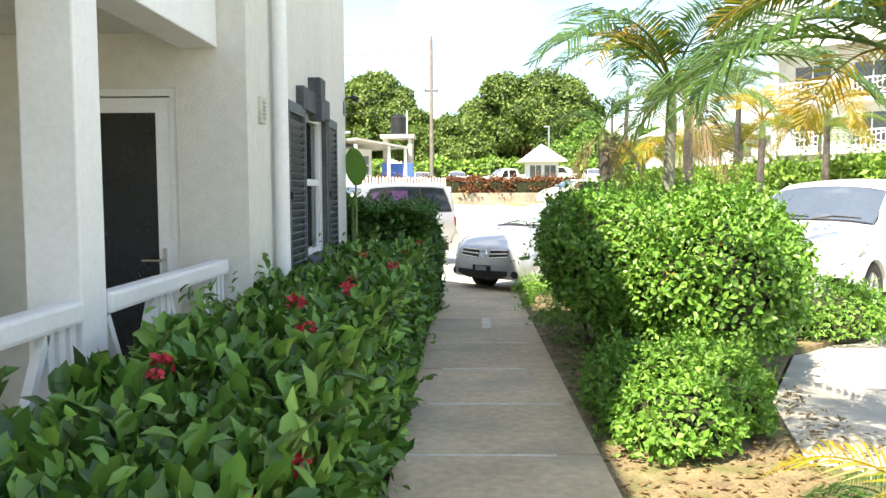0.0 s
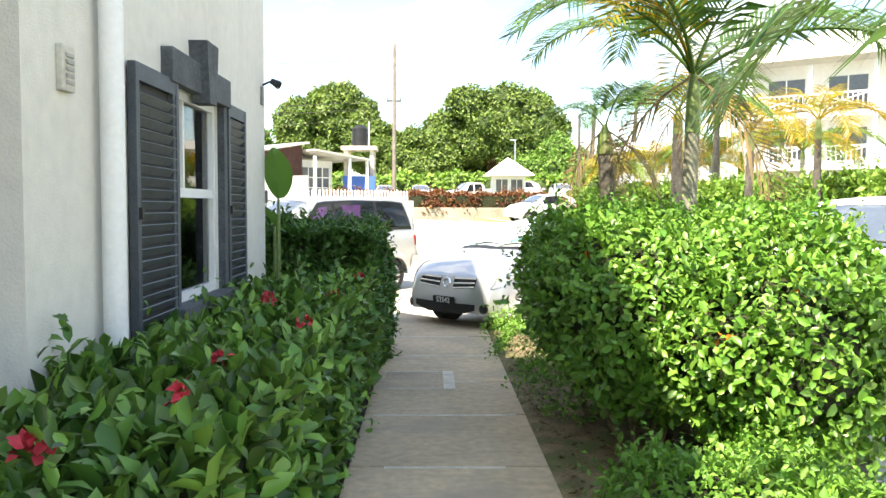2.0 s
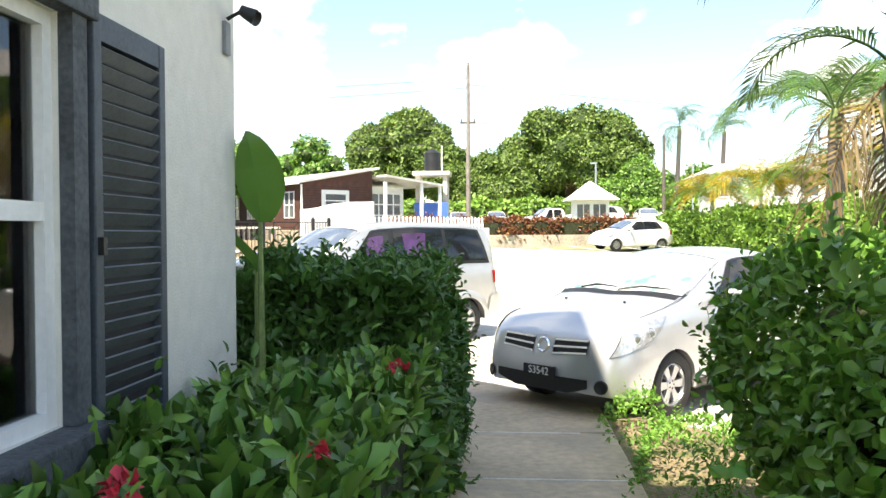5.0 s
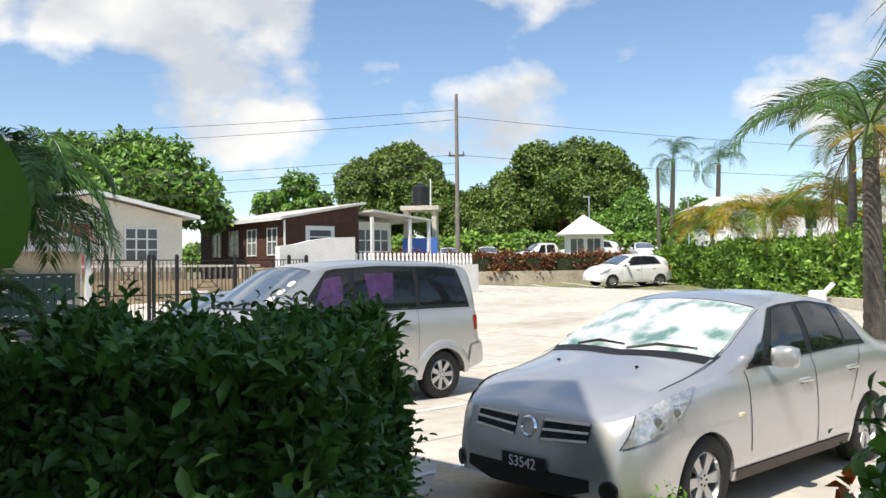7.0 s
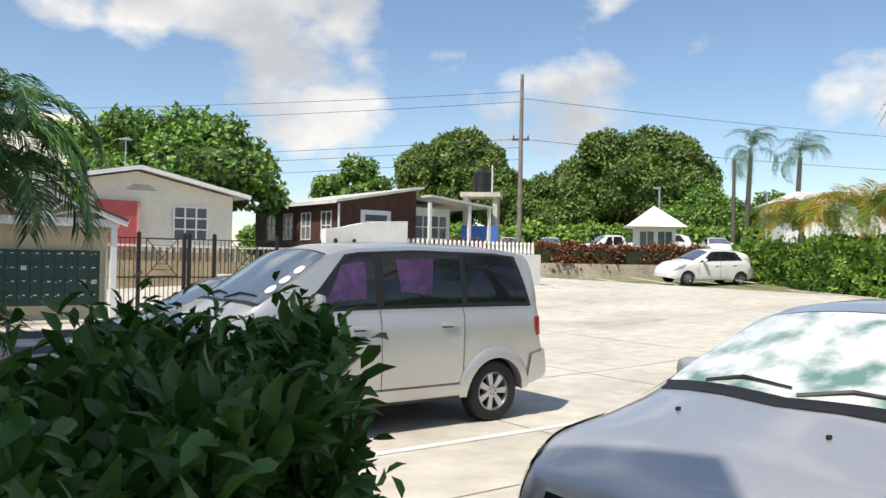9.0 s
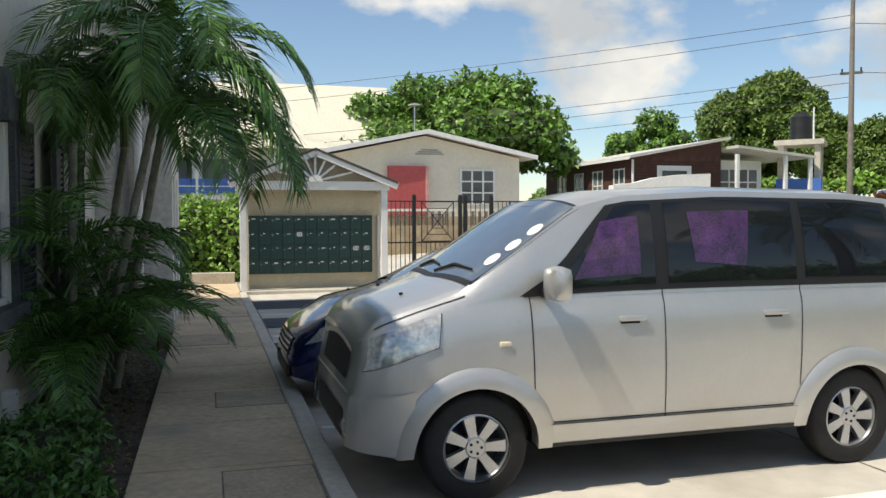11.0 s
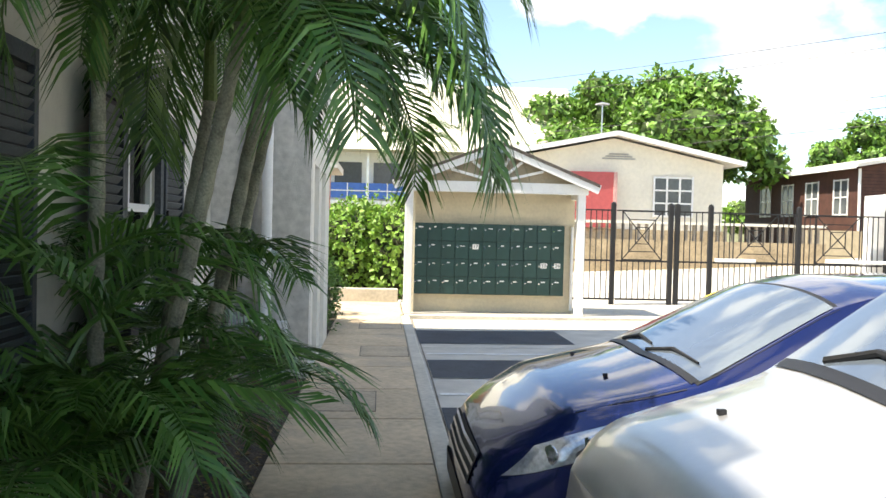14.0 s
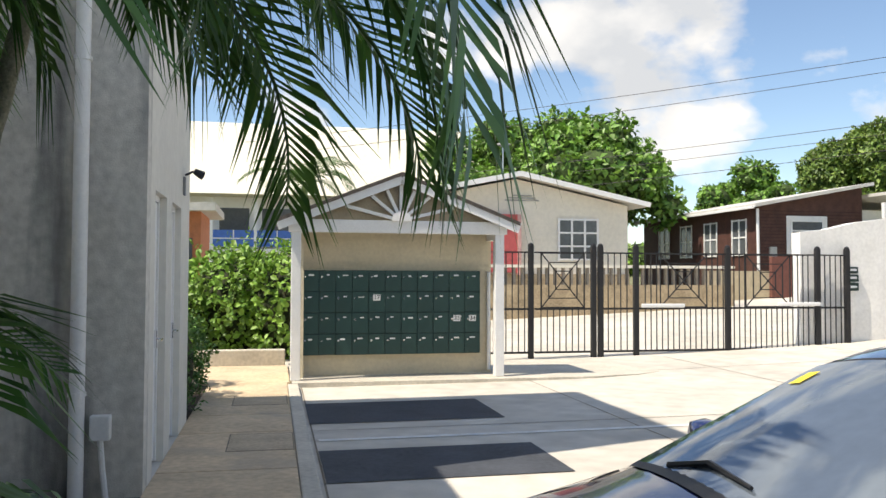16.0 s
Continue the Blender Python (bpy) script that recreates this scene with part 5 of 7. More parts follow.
# ---- gate and fence ----
def fence_panel(name, n0, n1, label, posts, star, group=""):
    """An iron panel: posts, rails, pickets, and a webbed square in the upper half."""
    U = 31.4
    t = thing(name, label, "gate" if "gate" in name else "fence", group)
    zt, zm, zl = 2.12, 0.98, 0.1
    for n in posts:
        part("post", Build().box(n - 0.05, n + 0.05, U - 0.05, U + 0.05, 0.0, 2.24, m=GRID, bevel=0.008), M_IRON, t)
        part("post_cap", Build().lathe([(0.055, 0.0), (0.05, 0.035), (0.0, 0.06)], Matrix.Translation(on(n, U, 2.24)), 12), M_IRON, t, smooth=True)
    part("rail", Build().box(n0, n1, U - 0.02, U + 0.02, zt - 0.03, zt, m=GRID), M_IRON, t)
    part("rail", Build().box(n0, n1, U - 0.02, U + 0.02, zm - 0.02, zm + 0.02, m=GRID), M_IRON, t)
    part("rail", Build().box(n0, n1, U - 0.02, U + 0.02, zl, zl + 0.04, m=GRID), M_IRON, t)
    k = max(2, round((n1 - n0) / 0.125))
    low = Build().box(-0.009, 0.009, -0.009, 0.009, zl, zm).mesh("picket", M_IRON)
    high = Build().box(-0.009, 0.009, -0.009, 0.009, zm, zt).mesh("picket", M_IRON)
    for i in range(1, k):
        n = n0 + (n1 - n0) * i / k
        o = part("picket", low, None, t)
        o.matrix_basis = GRID @ Matrix.Translation((n, U, 0))
        if not star or not any(abs(n - c) < w - 0.01 for c, w in star):
            o = part("picket", high, None, t)
            o.matrix_basis = GRID @ Matrix.Translation((n, U, 0))
    for c, w in star or ():
        zc, hh = (zt + zm) / 2, (zt - zm) / 2 - 0.03
        up = tuple(on(0, 1, 0))
        for s in (1.0, 0.66, 0.34):
            q = [on(c - w * s, U, zc - hh * s), on(c + w * s, U, zc - hh * s), on(c + w * s, U, zc + hh * s), on(c - w * s, U, zc + hh * s)]
            for i in range(4):
                part("web_bar", Build().bar(q[i], q[(i + 1) % 4], 0.02, up=up), M_IRON, t)
        part("web_bar", Build().bar(on(c - w, U, zc - hh), on(c + w, U, zc + hh), 0.02, up=up), M_IRON, t)
        part("web_bar", Build().bar(on(c - w, U, zc + hh), on(c + w, U, zc - hh), 0.02, up=up), M_IRON, t)
    return t


fence_panel("fence", 13.2, 14.48, "black iron picket fence panel", (14.48,), None, "gate line")
fence_panel("pedestrian_gate", 14.56, 15.74, "black iron pedestrian gate with webbed square", (15.80,), [(15.15, 0.45)], "gate line")
fence_panel("fence", 15.98, 16.66, "black iron picket fence panel", (15.95, 16.72), None, "gate line")
vg = fence_panel("vehicle_gate", 16.80, 20.80, "black iron sliding vehicle gate with two webbed squares", (18.78,), [(17.78, 0.52), (19.72, 0.52)], "gate line")
part("gate_motor", Build().box(16.8, 17.75, 31.28, 31.34, 1.0, 1.08, m=GRID, bevel=0.02), M_WHITE, vg)
part("gate_motor", Build().box(19.9, 20.9, 31.28, 31.34, 1.02, 1.10, m=GRID, bevel=0.02), M_WHITE, vg)
fence_panel("fence", 20.95, 21.6, "black iron picket fence panel", (20.90, 21.62), None, "gate line")


def gate_wall():
    t = tagged(new("wall_gate"), "whitewashed boundary wall with balustrade beside the gate", "wall", kind="structure")
    w = mat("whitewash", (0.80, 0.79, 0.76), 0.85, var=0.06, scale=1.5, bump=0.25, bscale=60)
    prof = [(20.6, 0.0), (23.9, 0.0), (23.9, 2.98), (22.8, 2.94), (22.0, 2.84), (21.3, 2.68), (20.6, 2.6)]
    part("pier", Build().add([on(n, u, z) for u in (31.55, 31.85) for n, z in prof], [tuple(range(7)), tuple(range(13, 6, -1))] + [(i, 7 + i, 7 + (i + 1) % 7, (i + 1) % 7) for i in range(7)]), w, t)
    low = Build()
    low.box(23.9, 30.5, 31.6, 31.8, 0.0, 1.9, m=GRID)
    part("low_wall", low, w, t)
    bal = Build().lathe([(0.05, 0), (0.075, 0.1), (0.045, 0.3), (0.06, 0.42), (0.0, 0.5)], Matrix.Identity(4), 8).mesh("baluster", w)
    for i in range(30):
        o = part("baluster", bal, None, t)
        o.matrix_basis = Matrix.Translation(on(24.05 + i * 0.21, 31.7, 1.9))
    p = thing("house_sign", "dark green sign plaques on the white gate pier", "sign")
    part("plaque", Build().box(21.68, 22.0, 31.512, 31.545, 1.72, 1.86, m=GRID, bevel=0.02), mat("green_case", (0.01, 0.035, 0.03)), p)
    part("plaque", Build().box(21.68, 22.0, 31.512, 31.545, 1.54, 1.69, m=GRID), MATS["green_case"], p)
    part("plaque", Build().box(21.68, 22.0, 31.512, 31.545, 1.34, 1.51, m=GRID), MATS["green_case"], p)
    for z in (1.60, 1.40, 1.77):
        part("lettering_bar", Build().box(21.73, 21.95, 31.504, 31.511, z, z + 0.05, m=GRID), M_WHITE, p)


gate_wall()

# ---- plants ----
RNG = np.random.default_rng(7)


def unit(a):
    return a / np.maximum(np.linalg.norm(a, axis=1, keepdims=True), 1e-9)


def leaf_mesh(name, P, D, N, S, ratio, material, rich=True, curl=0.15):
    """Leaves at P, pointing along D, facing N, of length S."""
    D = unit(D)
    R = unit(np.cross(D, N))
    U = np.cross(R, D)
    S = S[:, None]
    w = S * ratio / 2
    if rich:
        rows = [P, P + D * S * 0.35 - U * S * 0.02, P + D * S * 0.72 - U * S * 0.06, P + D * S - U * S * curl,
                P + D * S * 0.32 + R * w * 0.85 + U * w * 0.45, P + D * S * 0.70 + R * w * 0.9 + U * w * 0.3, P + D * S * 0.32 - R * w * 0.85 + U * w * 0.45, P + D * S * 0.70 - R * w * 0.9 + U * w * 0.3]
        quads = [(0, 4, 1, 1), (1, 4, 5, 2), (2, 5, 3, 3), (0, 1, 6, 6), (1, 2, 7, 6), (2, 3, 7, 7)]
    else:
        rows = [P, P + D * S * 0.5 + R * w + U * w * 0.4, P + D * S - U * S * curl, P + D * S * 0.5 - R * w + U * w * 0.4]
        quads = [(0, 1, 2, 2), (0, 2, 3, 3)]
    k = len(rows)
    V = np.stack(rows, 1).reshape(-1, 3)
    base = np.arange(len(P)) * k
    me = bpy.data.meshes.new(name)
    loops, starts, tot = [], [], []
    faces = [q[:3] if q[2] == q[3] else q for q in quads]
    idx = np.concatenate([np.array(f) for f in faces])
    L = (base[:, None] + idx[None, :]).reshape(-1)
    sizes = np.tile(np.array([len(f) for f in faces]), len(P))
    st = np.concatenate([[0], np.cumsum(sizes)[:-1]])
    me.vertices.add(len(V))
    me.vertices.foreach_set("co", V.astype(np.float32).reshape(-1))
    me.loops.add(len(L))
    me.loops.foreach_set("vertex_index", L.astype(np.int32))
    me.polygons.add(len(sizes))
    me.polygons.foreach_set("loop_start", st.astype(np.int32))
    me.update(calc_edges=True)
    me.materials.append(material)
    return me


def bumps(P, k, seed):
    """Smooth pseudo-noise at points, about -1 to 1."""
    r = np.random.default_rng(seed)
    out = np.zeros(len(P))
    for _ in range(6):
        d = r.normal(size=3)
        out += np.sin(P @ d * k + r.uniform(0, 6.28))
    return out / 3.0


def box_hedge_points(poly, z0, z1, count, seed, rough=0.06, k=6.0):
    """Points and outward directions over the top and sides of a hedge with that outline."""
    r = np.random.default_rng(seed)
    poly = np.array(poly, float)
    e = np.roll(poly, -1, 0) - poly
    ln = np.linalg.norm(e, axis=1)
    area = 0.5 * abs(np.sum(poly[:, 0] * np.roll(poly[:, 1], -1) - np.roll(poly[:, 0], -1) * poly[:, 1]))
    side = ln.sum() * (z1 - z0)
    nt = int(count * area / (area + side))
    lo, hi = poly.min(0), poly.max(0)
    q = r.uniform(lo, hi, (nt * 6, 2))
    ins = np.zeros(len(q), bool)
    for a, b2 in zip(poly, np.roll(poly, -1, 0)):
        c = ((a[1] > q[:, 1]) != (b2[1] > q[:, 1])) & (q[:, 0] < (b2[0] - a[0]) * (q[:, 1] - a[1]) / (b2[1] - a[1] + 1e-12) + a[0])
        ins ^= c
    q = q[ins][:nt]
    P1 = np.c_[q, np.full(len(q), z1)]
    N1 = np.tile([0, 0, 1.0], (len(q), 1))
    ns = count - nt
    i = r.choice(len(poly), ns, p=ln / ln.sum())
    t = r.uniform(0, 1, (ns, 1))
    xy2 = poly[i] + e[i] * t
    orient = 1 if np.sum(poly[:, 0] * np.roll(poly[:, 1], -1) - np.roll(poly[:, 0], -1) * poly[:, 1]) > 0 else -1
    nn = np.c_[e[i][:, 1], -e[i][:, 0]] / ln[i][:, None] * orient
    h = r.uniform(0, 1, ns)
    P2 = np.c_[xy2 - nn * (0.16 * h ** 4)[:, None], z0 + (z1 - z0) * h]
    N2 = np.c_[nn, 0.25 + 0.5 * h]
    P, N = np.r_[P1, P2], unit(np.r_[N1, N2])
    P = P + N * (bumps(P, k, seed) * rough)[:, None] - N * np.abs(r.normal(0, 0.05, (len(P), 1)))
    return P, N


def leafy(P, N, seed, spread=0.8, up=0.35, out=0.7):
    """Directions and facings: leaves spread over the surface and tip a little outwards."""
    r = np.random.default_rng(seed)
    D = unit(N * out + r.normal(0, spread, P.shape) + np.array([0, 0, up]))
    F = unit(N * 1.2 + r.normal(0, 0.45, P.shape) + np.array([0, 0, 0.5]))
    return D, F


def sprigs(P, N, D, F, S, count, seed, step):
    """Adds young shoots that stand out of the surface, each a row of small leaves."""
    r = np.random.default_rng(seed)
    pick = np.where(N[:, 2] > -0.1)[0]
    i = r.choice(pick, count)
    d = unit(N[i] * 0.8 + r.normal(0, 0.35, (count, 3)) + np.array([0, 0, 0.7]))
    for k in range(6):
        a = r.normal(0, 1, (count, 3))
        P = np.r_[P, P[i] + d * step * (k + 0.5)]
        D = np.r_[D, unit(a + d * 0.8)]
        F = np.r_[F, unit(d + r.normal(0, 0.4, d.shape))]
        S = np.r_[S, S[i] * (1.0 - 0.09 * k)]
    return P, D, F, S


def hedge(name, label, poly, z0, z1, count, size, ratio, material, seed, rough=0.06, core=True, k=6.0, rich=True, upleaf=0.35):
    t = thing(name, label, "hedge")
    P, N = box_hedge_points(poly, z0, z1, count, seed, rough, k)
    D, F = leafy(P, N, seed + 1, 0.75, upleaf, 0.6)
    S = np.random.default_rng(seed).uniform(size * 0.65, size * 1.25, len(P))
    Q = sprigs(P, N, D, F, S, count // 60, seed + 3, size * 0.38)
    f = part("foliage", leaf_mesh("foliage", *Q, ratio, material, rich), None, t)
    f["kind"] = "stuff"
    # Dark solid core stands in for the shaded inside of the hedge.
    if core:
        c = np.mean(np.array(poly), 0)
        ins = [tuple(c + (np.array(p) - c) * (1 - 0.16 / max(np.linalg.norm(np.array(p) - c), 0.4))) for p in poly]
        part("core", Build().prism(ins, -0.02, z1 - 0.13), M_CORE_SHADE, t)
    return t, P, N


# Inside of hedges and shrubs, with its shade put into the colour.
M_CORE_SHADE = mat("shaded_core", (0.035, 0.045, 0.016), 0.95, var=0.5, scale=14, bump=0.8, bscale=30)
M_BARK = mat("shrub_bark", (0.22, 0.16, 0.10), 0.9, var=0.3, scale=20)
M_IXORA = leaf_mat("ixora_leaf", (0.05, 0.14, 0.024), (0.17, 0.31, 0.05), 0.6, 0.38, 0.2)
M_CLIP = leaf_mat("clipped_leaf", (0.05, 0.135, 0.024), (0.095, 0.20, 0.036), 0.35, 0.4, 0.2)
M_HIB = leaf_mat("hibiscus_leaf", (0.085, 0.23, 0.03), (0.19, 0.36, 0.05), 0.4, 0.38, 0.25)
M_LOWP = leaf_mat("groundcover_leaf", (0.12, 0.29, 0.04), (0.21, 0.40, 0.06), 0.35, 0.5, 0.3)
M_MANGO = leaf_mat("mango_leaf", (0.08, 0.16, 0.024), (0.18, 0.25, 0.045), 0.4, 0.5, 0.15)
M_BREAD = leaf_mat("broad_tree_leaf", (0.10, 0.22, 0.032), (0.20, 0.35, 0.06), 0.45, 0.45, 0.2)
M_FARH = leaf_mat("far_hedge_leaf", (0.14, 0.28, 0.04), (0.25, 0.40, 0.065), 0.45, 0.5, 0.25)
M_REDH = leaf_mat("copper_leaf", (0.18, 0.045, 0.032), (0.26, 0.15, 0.05), 0.5, 0.5, 0.15)
M_PETAL = mat("red_petal", (0.62, 0.035, 0.06), 0.5, var=0.15)
M_PALMF = leaf_mat("palm_leaflet", (0.045, 0.115, 0.022), (0.09, 0.17, 0.03), 0.3, 0.35, 0.3)
M_PALMD = leaf_mat("dark_palm_leaflet", (0.05, 0.135, 0.027), (0.115, 0.22, 0.044), 0.4, 0.35, 0.22)
M_PALMY = leaf_mat("yellow_palm_leaflet", (0.24, 0.25, 0.018), (0.46, 0.27, 0.02), 0.3, 0.4, 0.35)
M_DEADF = leaf_mat("dead_palm_leaflet", (0.17, 0.12, 0.05), (0.26, 0.18, 0.08), 0.3, 0.6, 0.2)
M_PTRUNK = mat("palm_trunk", (0.30, 0.29, 0.22), 0.85, var=0.25, scale=9, bump=0.5, bscale=40)
M_PTRUNKD = mat("grey_palm_trunk", (0.13, 0.115, 0.095), 0.9, var=0.3, scale=9, bump=0.5, bscale=40)
M_SHAFT = mat("crown_shaft", (0.16, 0.22, 0.06), 0.5, var=0.2, scale=6)


def flower_head(parent, p, n, seed, r=0.045):
    """A round cluster of small four-petalled flowers."""
    g = np.random.default_rng(seed)
    k = 26
    d = unit(g.normal(size=(k, 3)) + np.array(n) * 0.9)
    P = np.array(p) + d * r * 0.6
    me = leaf_mesh("flower", P, unit(d + g.normal(0, 0.5, d.shape)), d, g.uniform(r * 0.6, r, k), 0.75, M_PETAL, False)
    part("flower", me, None, parent)["kind"] = "stuff"


ix, P, N = hedge("hedge", "low ixora hedge with large leaves and red flower heads", [(-1.44, -1.6), (-0.52, -1.6), (-0.48, 4.0), (-0.50, 10.6), (-1.44, 10.6)], 0.05, 0.92, 21000, 0.125, 0.46, M_IXORA, 11, rough=0.07, k=5.0, upleaf=0.8)
fr = random.Random(3)
for i, (x, y, z) in enumerate([(-0.55, 2.55, 0.85), (-0.57, 2.75, 0.78), (-1.05, 2.9, 1.07), (-0.62, 2.35, 0.8), (-0.95, 4.6, 1.06), (-0.75, 5.2, 1.06), (-0.8, 5.9, 1.04), (-0.6, 6.9, 1.05), (-0.62, 8.3, 1.04), (-0.58, 9.9, 1.03), (-0.7, 3.7, 1.05), (-1.0, 7.9, 1.07)]):
    flower_head(ix, (x, y, z - 0.04), (0.2, -0.2, 1), 40 + i, 0.05)
hedge("hedge", "dense dark clipped hedge at the corner of the walk", [(-1.75, 10.7), (-0.48, 10.64), (-0.44, 12.25), (-0.62, 12.75), (-0.85, 13.0), (-1.2, 13.0), (-1.5, 11.95), (-1.75, 11.9)], 0.0, 1.38, 30000, 0.1, 0.42, M_CLIP, 21, rough=0.08, k=5.0)


def blob_points(blobs, count, seed, inset=0.12):
    """Points over the outside of a union of ellipsoids (x, y, z, rx, ry, rz)."""
    r = np.random.default_rng(seed)
    B = np.array(blobs, float)
    ar = (B[:, 3] * B[:, 4] + B[:, 3] * B[:, 5] + B[:, 4] * B[:, 5])
    i = r.choice(len(B), count * 2, p=ar / ar.sum())
    d = unit(r.normal(size=(len(i), 3)))
    P = B[i, :3] + d * B[i, 3:] * (1 + r.normal(0, 0.05, (len(i), 1)))
    keep = np.ones(len(P), bool)
    for b2 in B:
        q = (P - b2[:3]) / (b2[3:] * (1 - inset))
        keep &= (q ** 2).sum(1) > 1
    keep &= P[:, 2] > 0.02
    P, d = P[keep][:count], unit(d / B[i, 3:])[keep][:count]
    return P, d


def shrub(name, label, blobs, count, size, ratio, material, seed, rich=True, stems=0, category="shrub", core=0.8):
    t = thing(name, label, category)
    P, N = blob_points(blobs, count, seed)
    P = P + N * (bumps(P, 6.0, seed) * 0.09 + np.maximum(0, bumps(P, 17.0, seed + 1) - 0.5) * 0.16)[:, None]
    D, F = leafy(P, N, seed, 0.8, 0.1, 0.45)
    S = np.random.default_rng(seed).uniform(size * 0.6, size * 1.3, len(P))
    Q = sprigs(P, N, D, F, S, count // 45, seed + 3, size * 0.55)
    f = part("foliage", leaf_mesh("foliage", *Q, ratio, material, rich), None, t)
    f["kind"] = "stuff"
    r = random.Random(seed)
    # Dark solids fill each leaf mass in place of its inner shade.
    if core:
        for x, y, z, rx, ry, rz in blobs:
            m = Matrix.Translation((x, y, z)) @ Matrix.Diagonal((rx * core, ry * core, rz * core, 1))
            part("core", Build().lathe([(math.sin(a * math.pi / 8), -math.cos(a * math.pi / 8)) for a in range(9)], m, 12), M_CORE_SHADE, t)
    for k in range(stems):
        x, y, z, rx, ry, rz = r.choice(blobs)
        a = r.uniform(0, 6.28)
        x0, y0 = x + 0.2 * rx * math.cos(a), y + 0.2 * ry * math.sin(a)
        part("stem", Build().tube([(x0, y0, -0.05), (x0 + 0.3 * rx * math.cos(a), y0 + 0.3 * ry * math.sin(a), 0.4 * z + 0.2), (x + 0.8 * rx * math.cos(a), y + 0.8 * ry * math.sin(a), z + 0.3 * rz)], [0.022, 0.016, 0.008], 6), M_BARK, t)
    return t


hib = [(1.55, 8.2, 0.95, 0.72, 0.9, 0.62), (2.3, 8.0, 0.9, 0.85, 0.9, 0.62), (1.45, 9.2, 1.0, 0.62, 0.9, 0.62), (2.4, 9.4, 1.0, 0.9, 0.9, 0.58), (2.75, 8.9, 0.85, 0.6, 0.8, 0.55), (2.1, 7.3, 0.75, 0.7, 0.6, 0.5), (2.6, 8.0, 0.65, 0.5, 0.6, 0.5)]
hb = shrub("hibiscus_bush", "large leafy hibiscus bush with bare stems below", hib, 30000, 0.068, 0.58, M_HIB, 31, stems=26, core=0.72)
for i, p in enumerate(((1.35, 7.55, 1.15), (1.2, 8.4, 1.3), (1.0, 9.3, 0.9), (1.7, 7.0, 0.9), (2.2, 7.2, 1.2), (1.05, 10.3, 1.1))):
    g = np.random.default_rng(60 + i)
    d = unit(g.normal(size=(6, 3)) + np.array((-0.5, -0.8, 0.3)))
    part("flower", leaf_mesh("flower", np.tile(p, (6, 1)) + d * 0.01, d, unit(g.normal(size=(6, 3))), np.full(6, 0.06), 0.8, mat("orange_petal", (0.75, 0.2, 0.03), 0.5), False), None, hb)
shrub("groundcover", "bright low groundcover plants by the path", [(1.45, 6.2, 0.12, 0.5, 0.6, 0.38), (1.72, 5.9, 0.1, 0.42, 0.6, 0.3), (1.35, 5.5, 0.08, 0.4, 0.5, 0.28), (1.85, 6.6, 0.1, 0.35, 0.45, 0.35)], 9000, 0.055, 0.6, M_LOWP, 41, rich=False, core=0.8)
shrub("groundcover", "bright low plants at the foot of the parked car", [(4.1, 9.7, 0.1, 0.7, 0.7, 0.42), (4.7, 10.3, 0.1, 0.5, 0.6, 0.35), (3.4, 9.6, 0.1, 0.6, 0.6, 0.4)], 5000, 0.06, 0.6, M_LOWP, 42, rich=False, core=0.8)
shrub("groundcover", "low weeds along the path edge", [(1.05, 11.2, 0.0, 0.22, 0.9, 0.24), (1.1, 12.6, 0.0, 0.26, 0.8, 0.24), (1.3, 11.8, 0.0, 0.45, 0.9, 0.3), (1.7, 11.0, 0.0, 0.5, 0.7, 0.35), (1.05, 13.3, 0.0, 0.2, 0.4, 0.2), (1.2, 9.5, 0.0, 0.3, 0.9, 0.12)], 6000, 0.05, 0.5, M_LOWP, 43, rich=False, core=0)
shrub("groundcover", "dark low plants in the shaded wing bed", [(*xy(7.9, 12.8), 0.05, 0.5, 0.6, 0.3), (*xy(8.0, 14.6), 0.05, 0.42, 0.5, 0.22), (*xy(7.9, 15.9), 0.02, 0.32, 0.4, 0.24)], 4200, 0.075, 0.45, M_CLIP, 44, rich=False, core=0.7)


def litter(name, label, fn, count, seed, size, material, kind="stuff"):
    r = np.random.default_rng(seed)
    P = np.array([fn(a, b2) for a, b2 in r.uniform(0, 1, (count, 2))])
    D = unit(np.c_[r.normal(size=(count, 2)), r.normal(0, 0.15, count)])
    F = unit(np.c_[r.normal(0, 0.25, (count, 2)), np.ones(count)])
    tagged(new(name, leaf_mesh(name, P, D, F, r.uniform(size * 0.5, size * 1.4, count), 0.4, material, False)), label, "leaf litter", kind=kind)


litter("leaf_litter", "dry leaves and twigs strewn on the verge", lambda a, c: (0.86 + a * 1.9, 3.0 + c * 8.0, -0.008), 2600, 5, 0.06, M_DEADF)
litter("leaf_litter", "dry leaf litter on the shaded bed", lambda a, c: (*xy(7.52 + a * 1.0, 13 + c * 9.2), -0.018), 2600, 6, 0.05, M_DEADF)


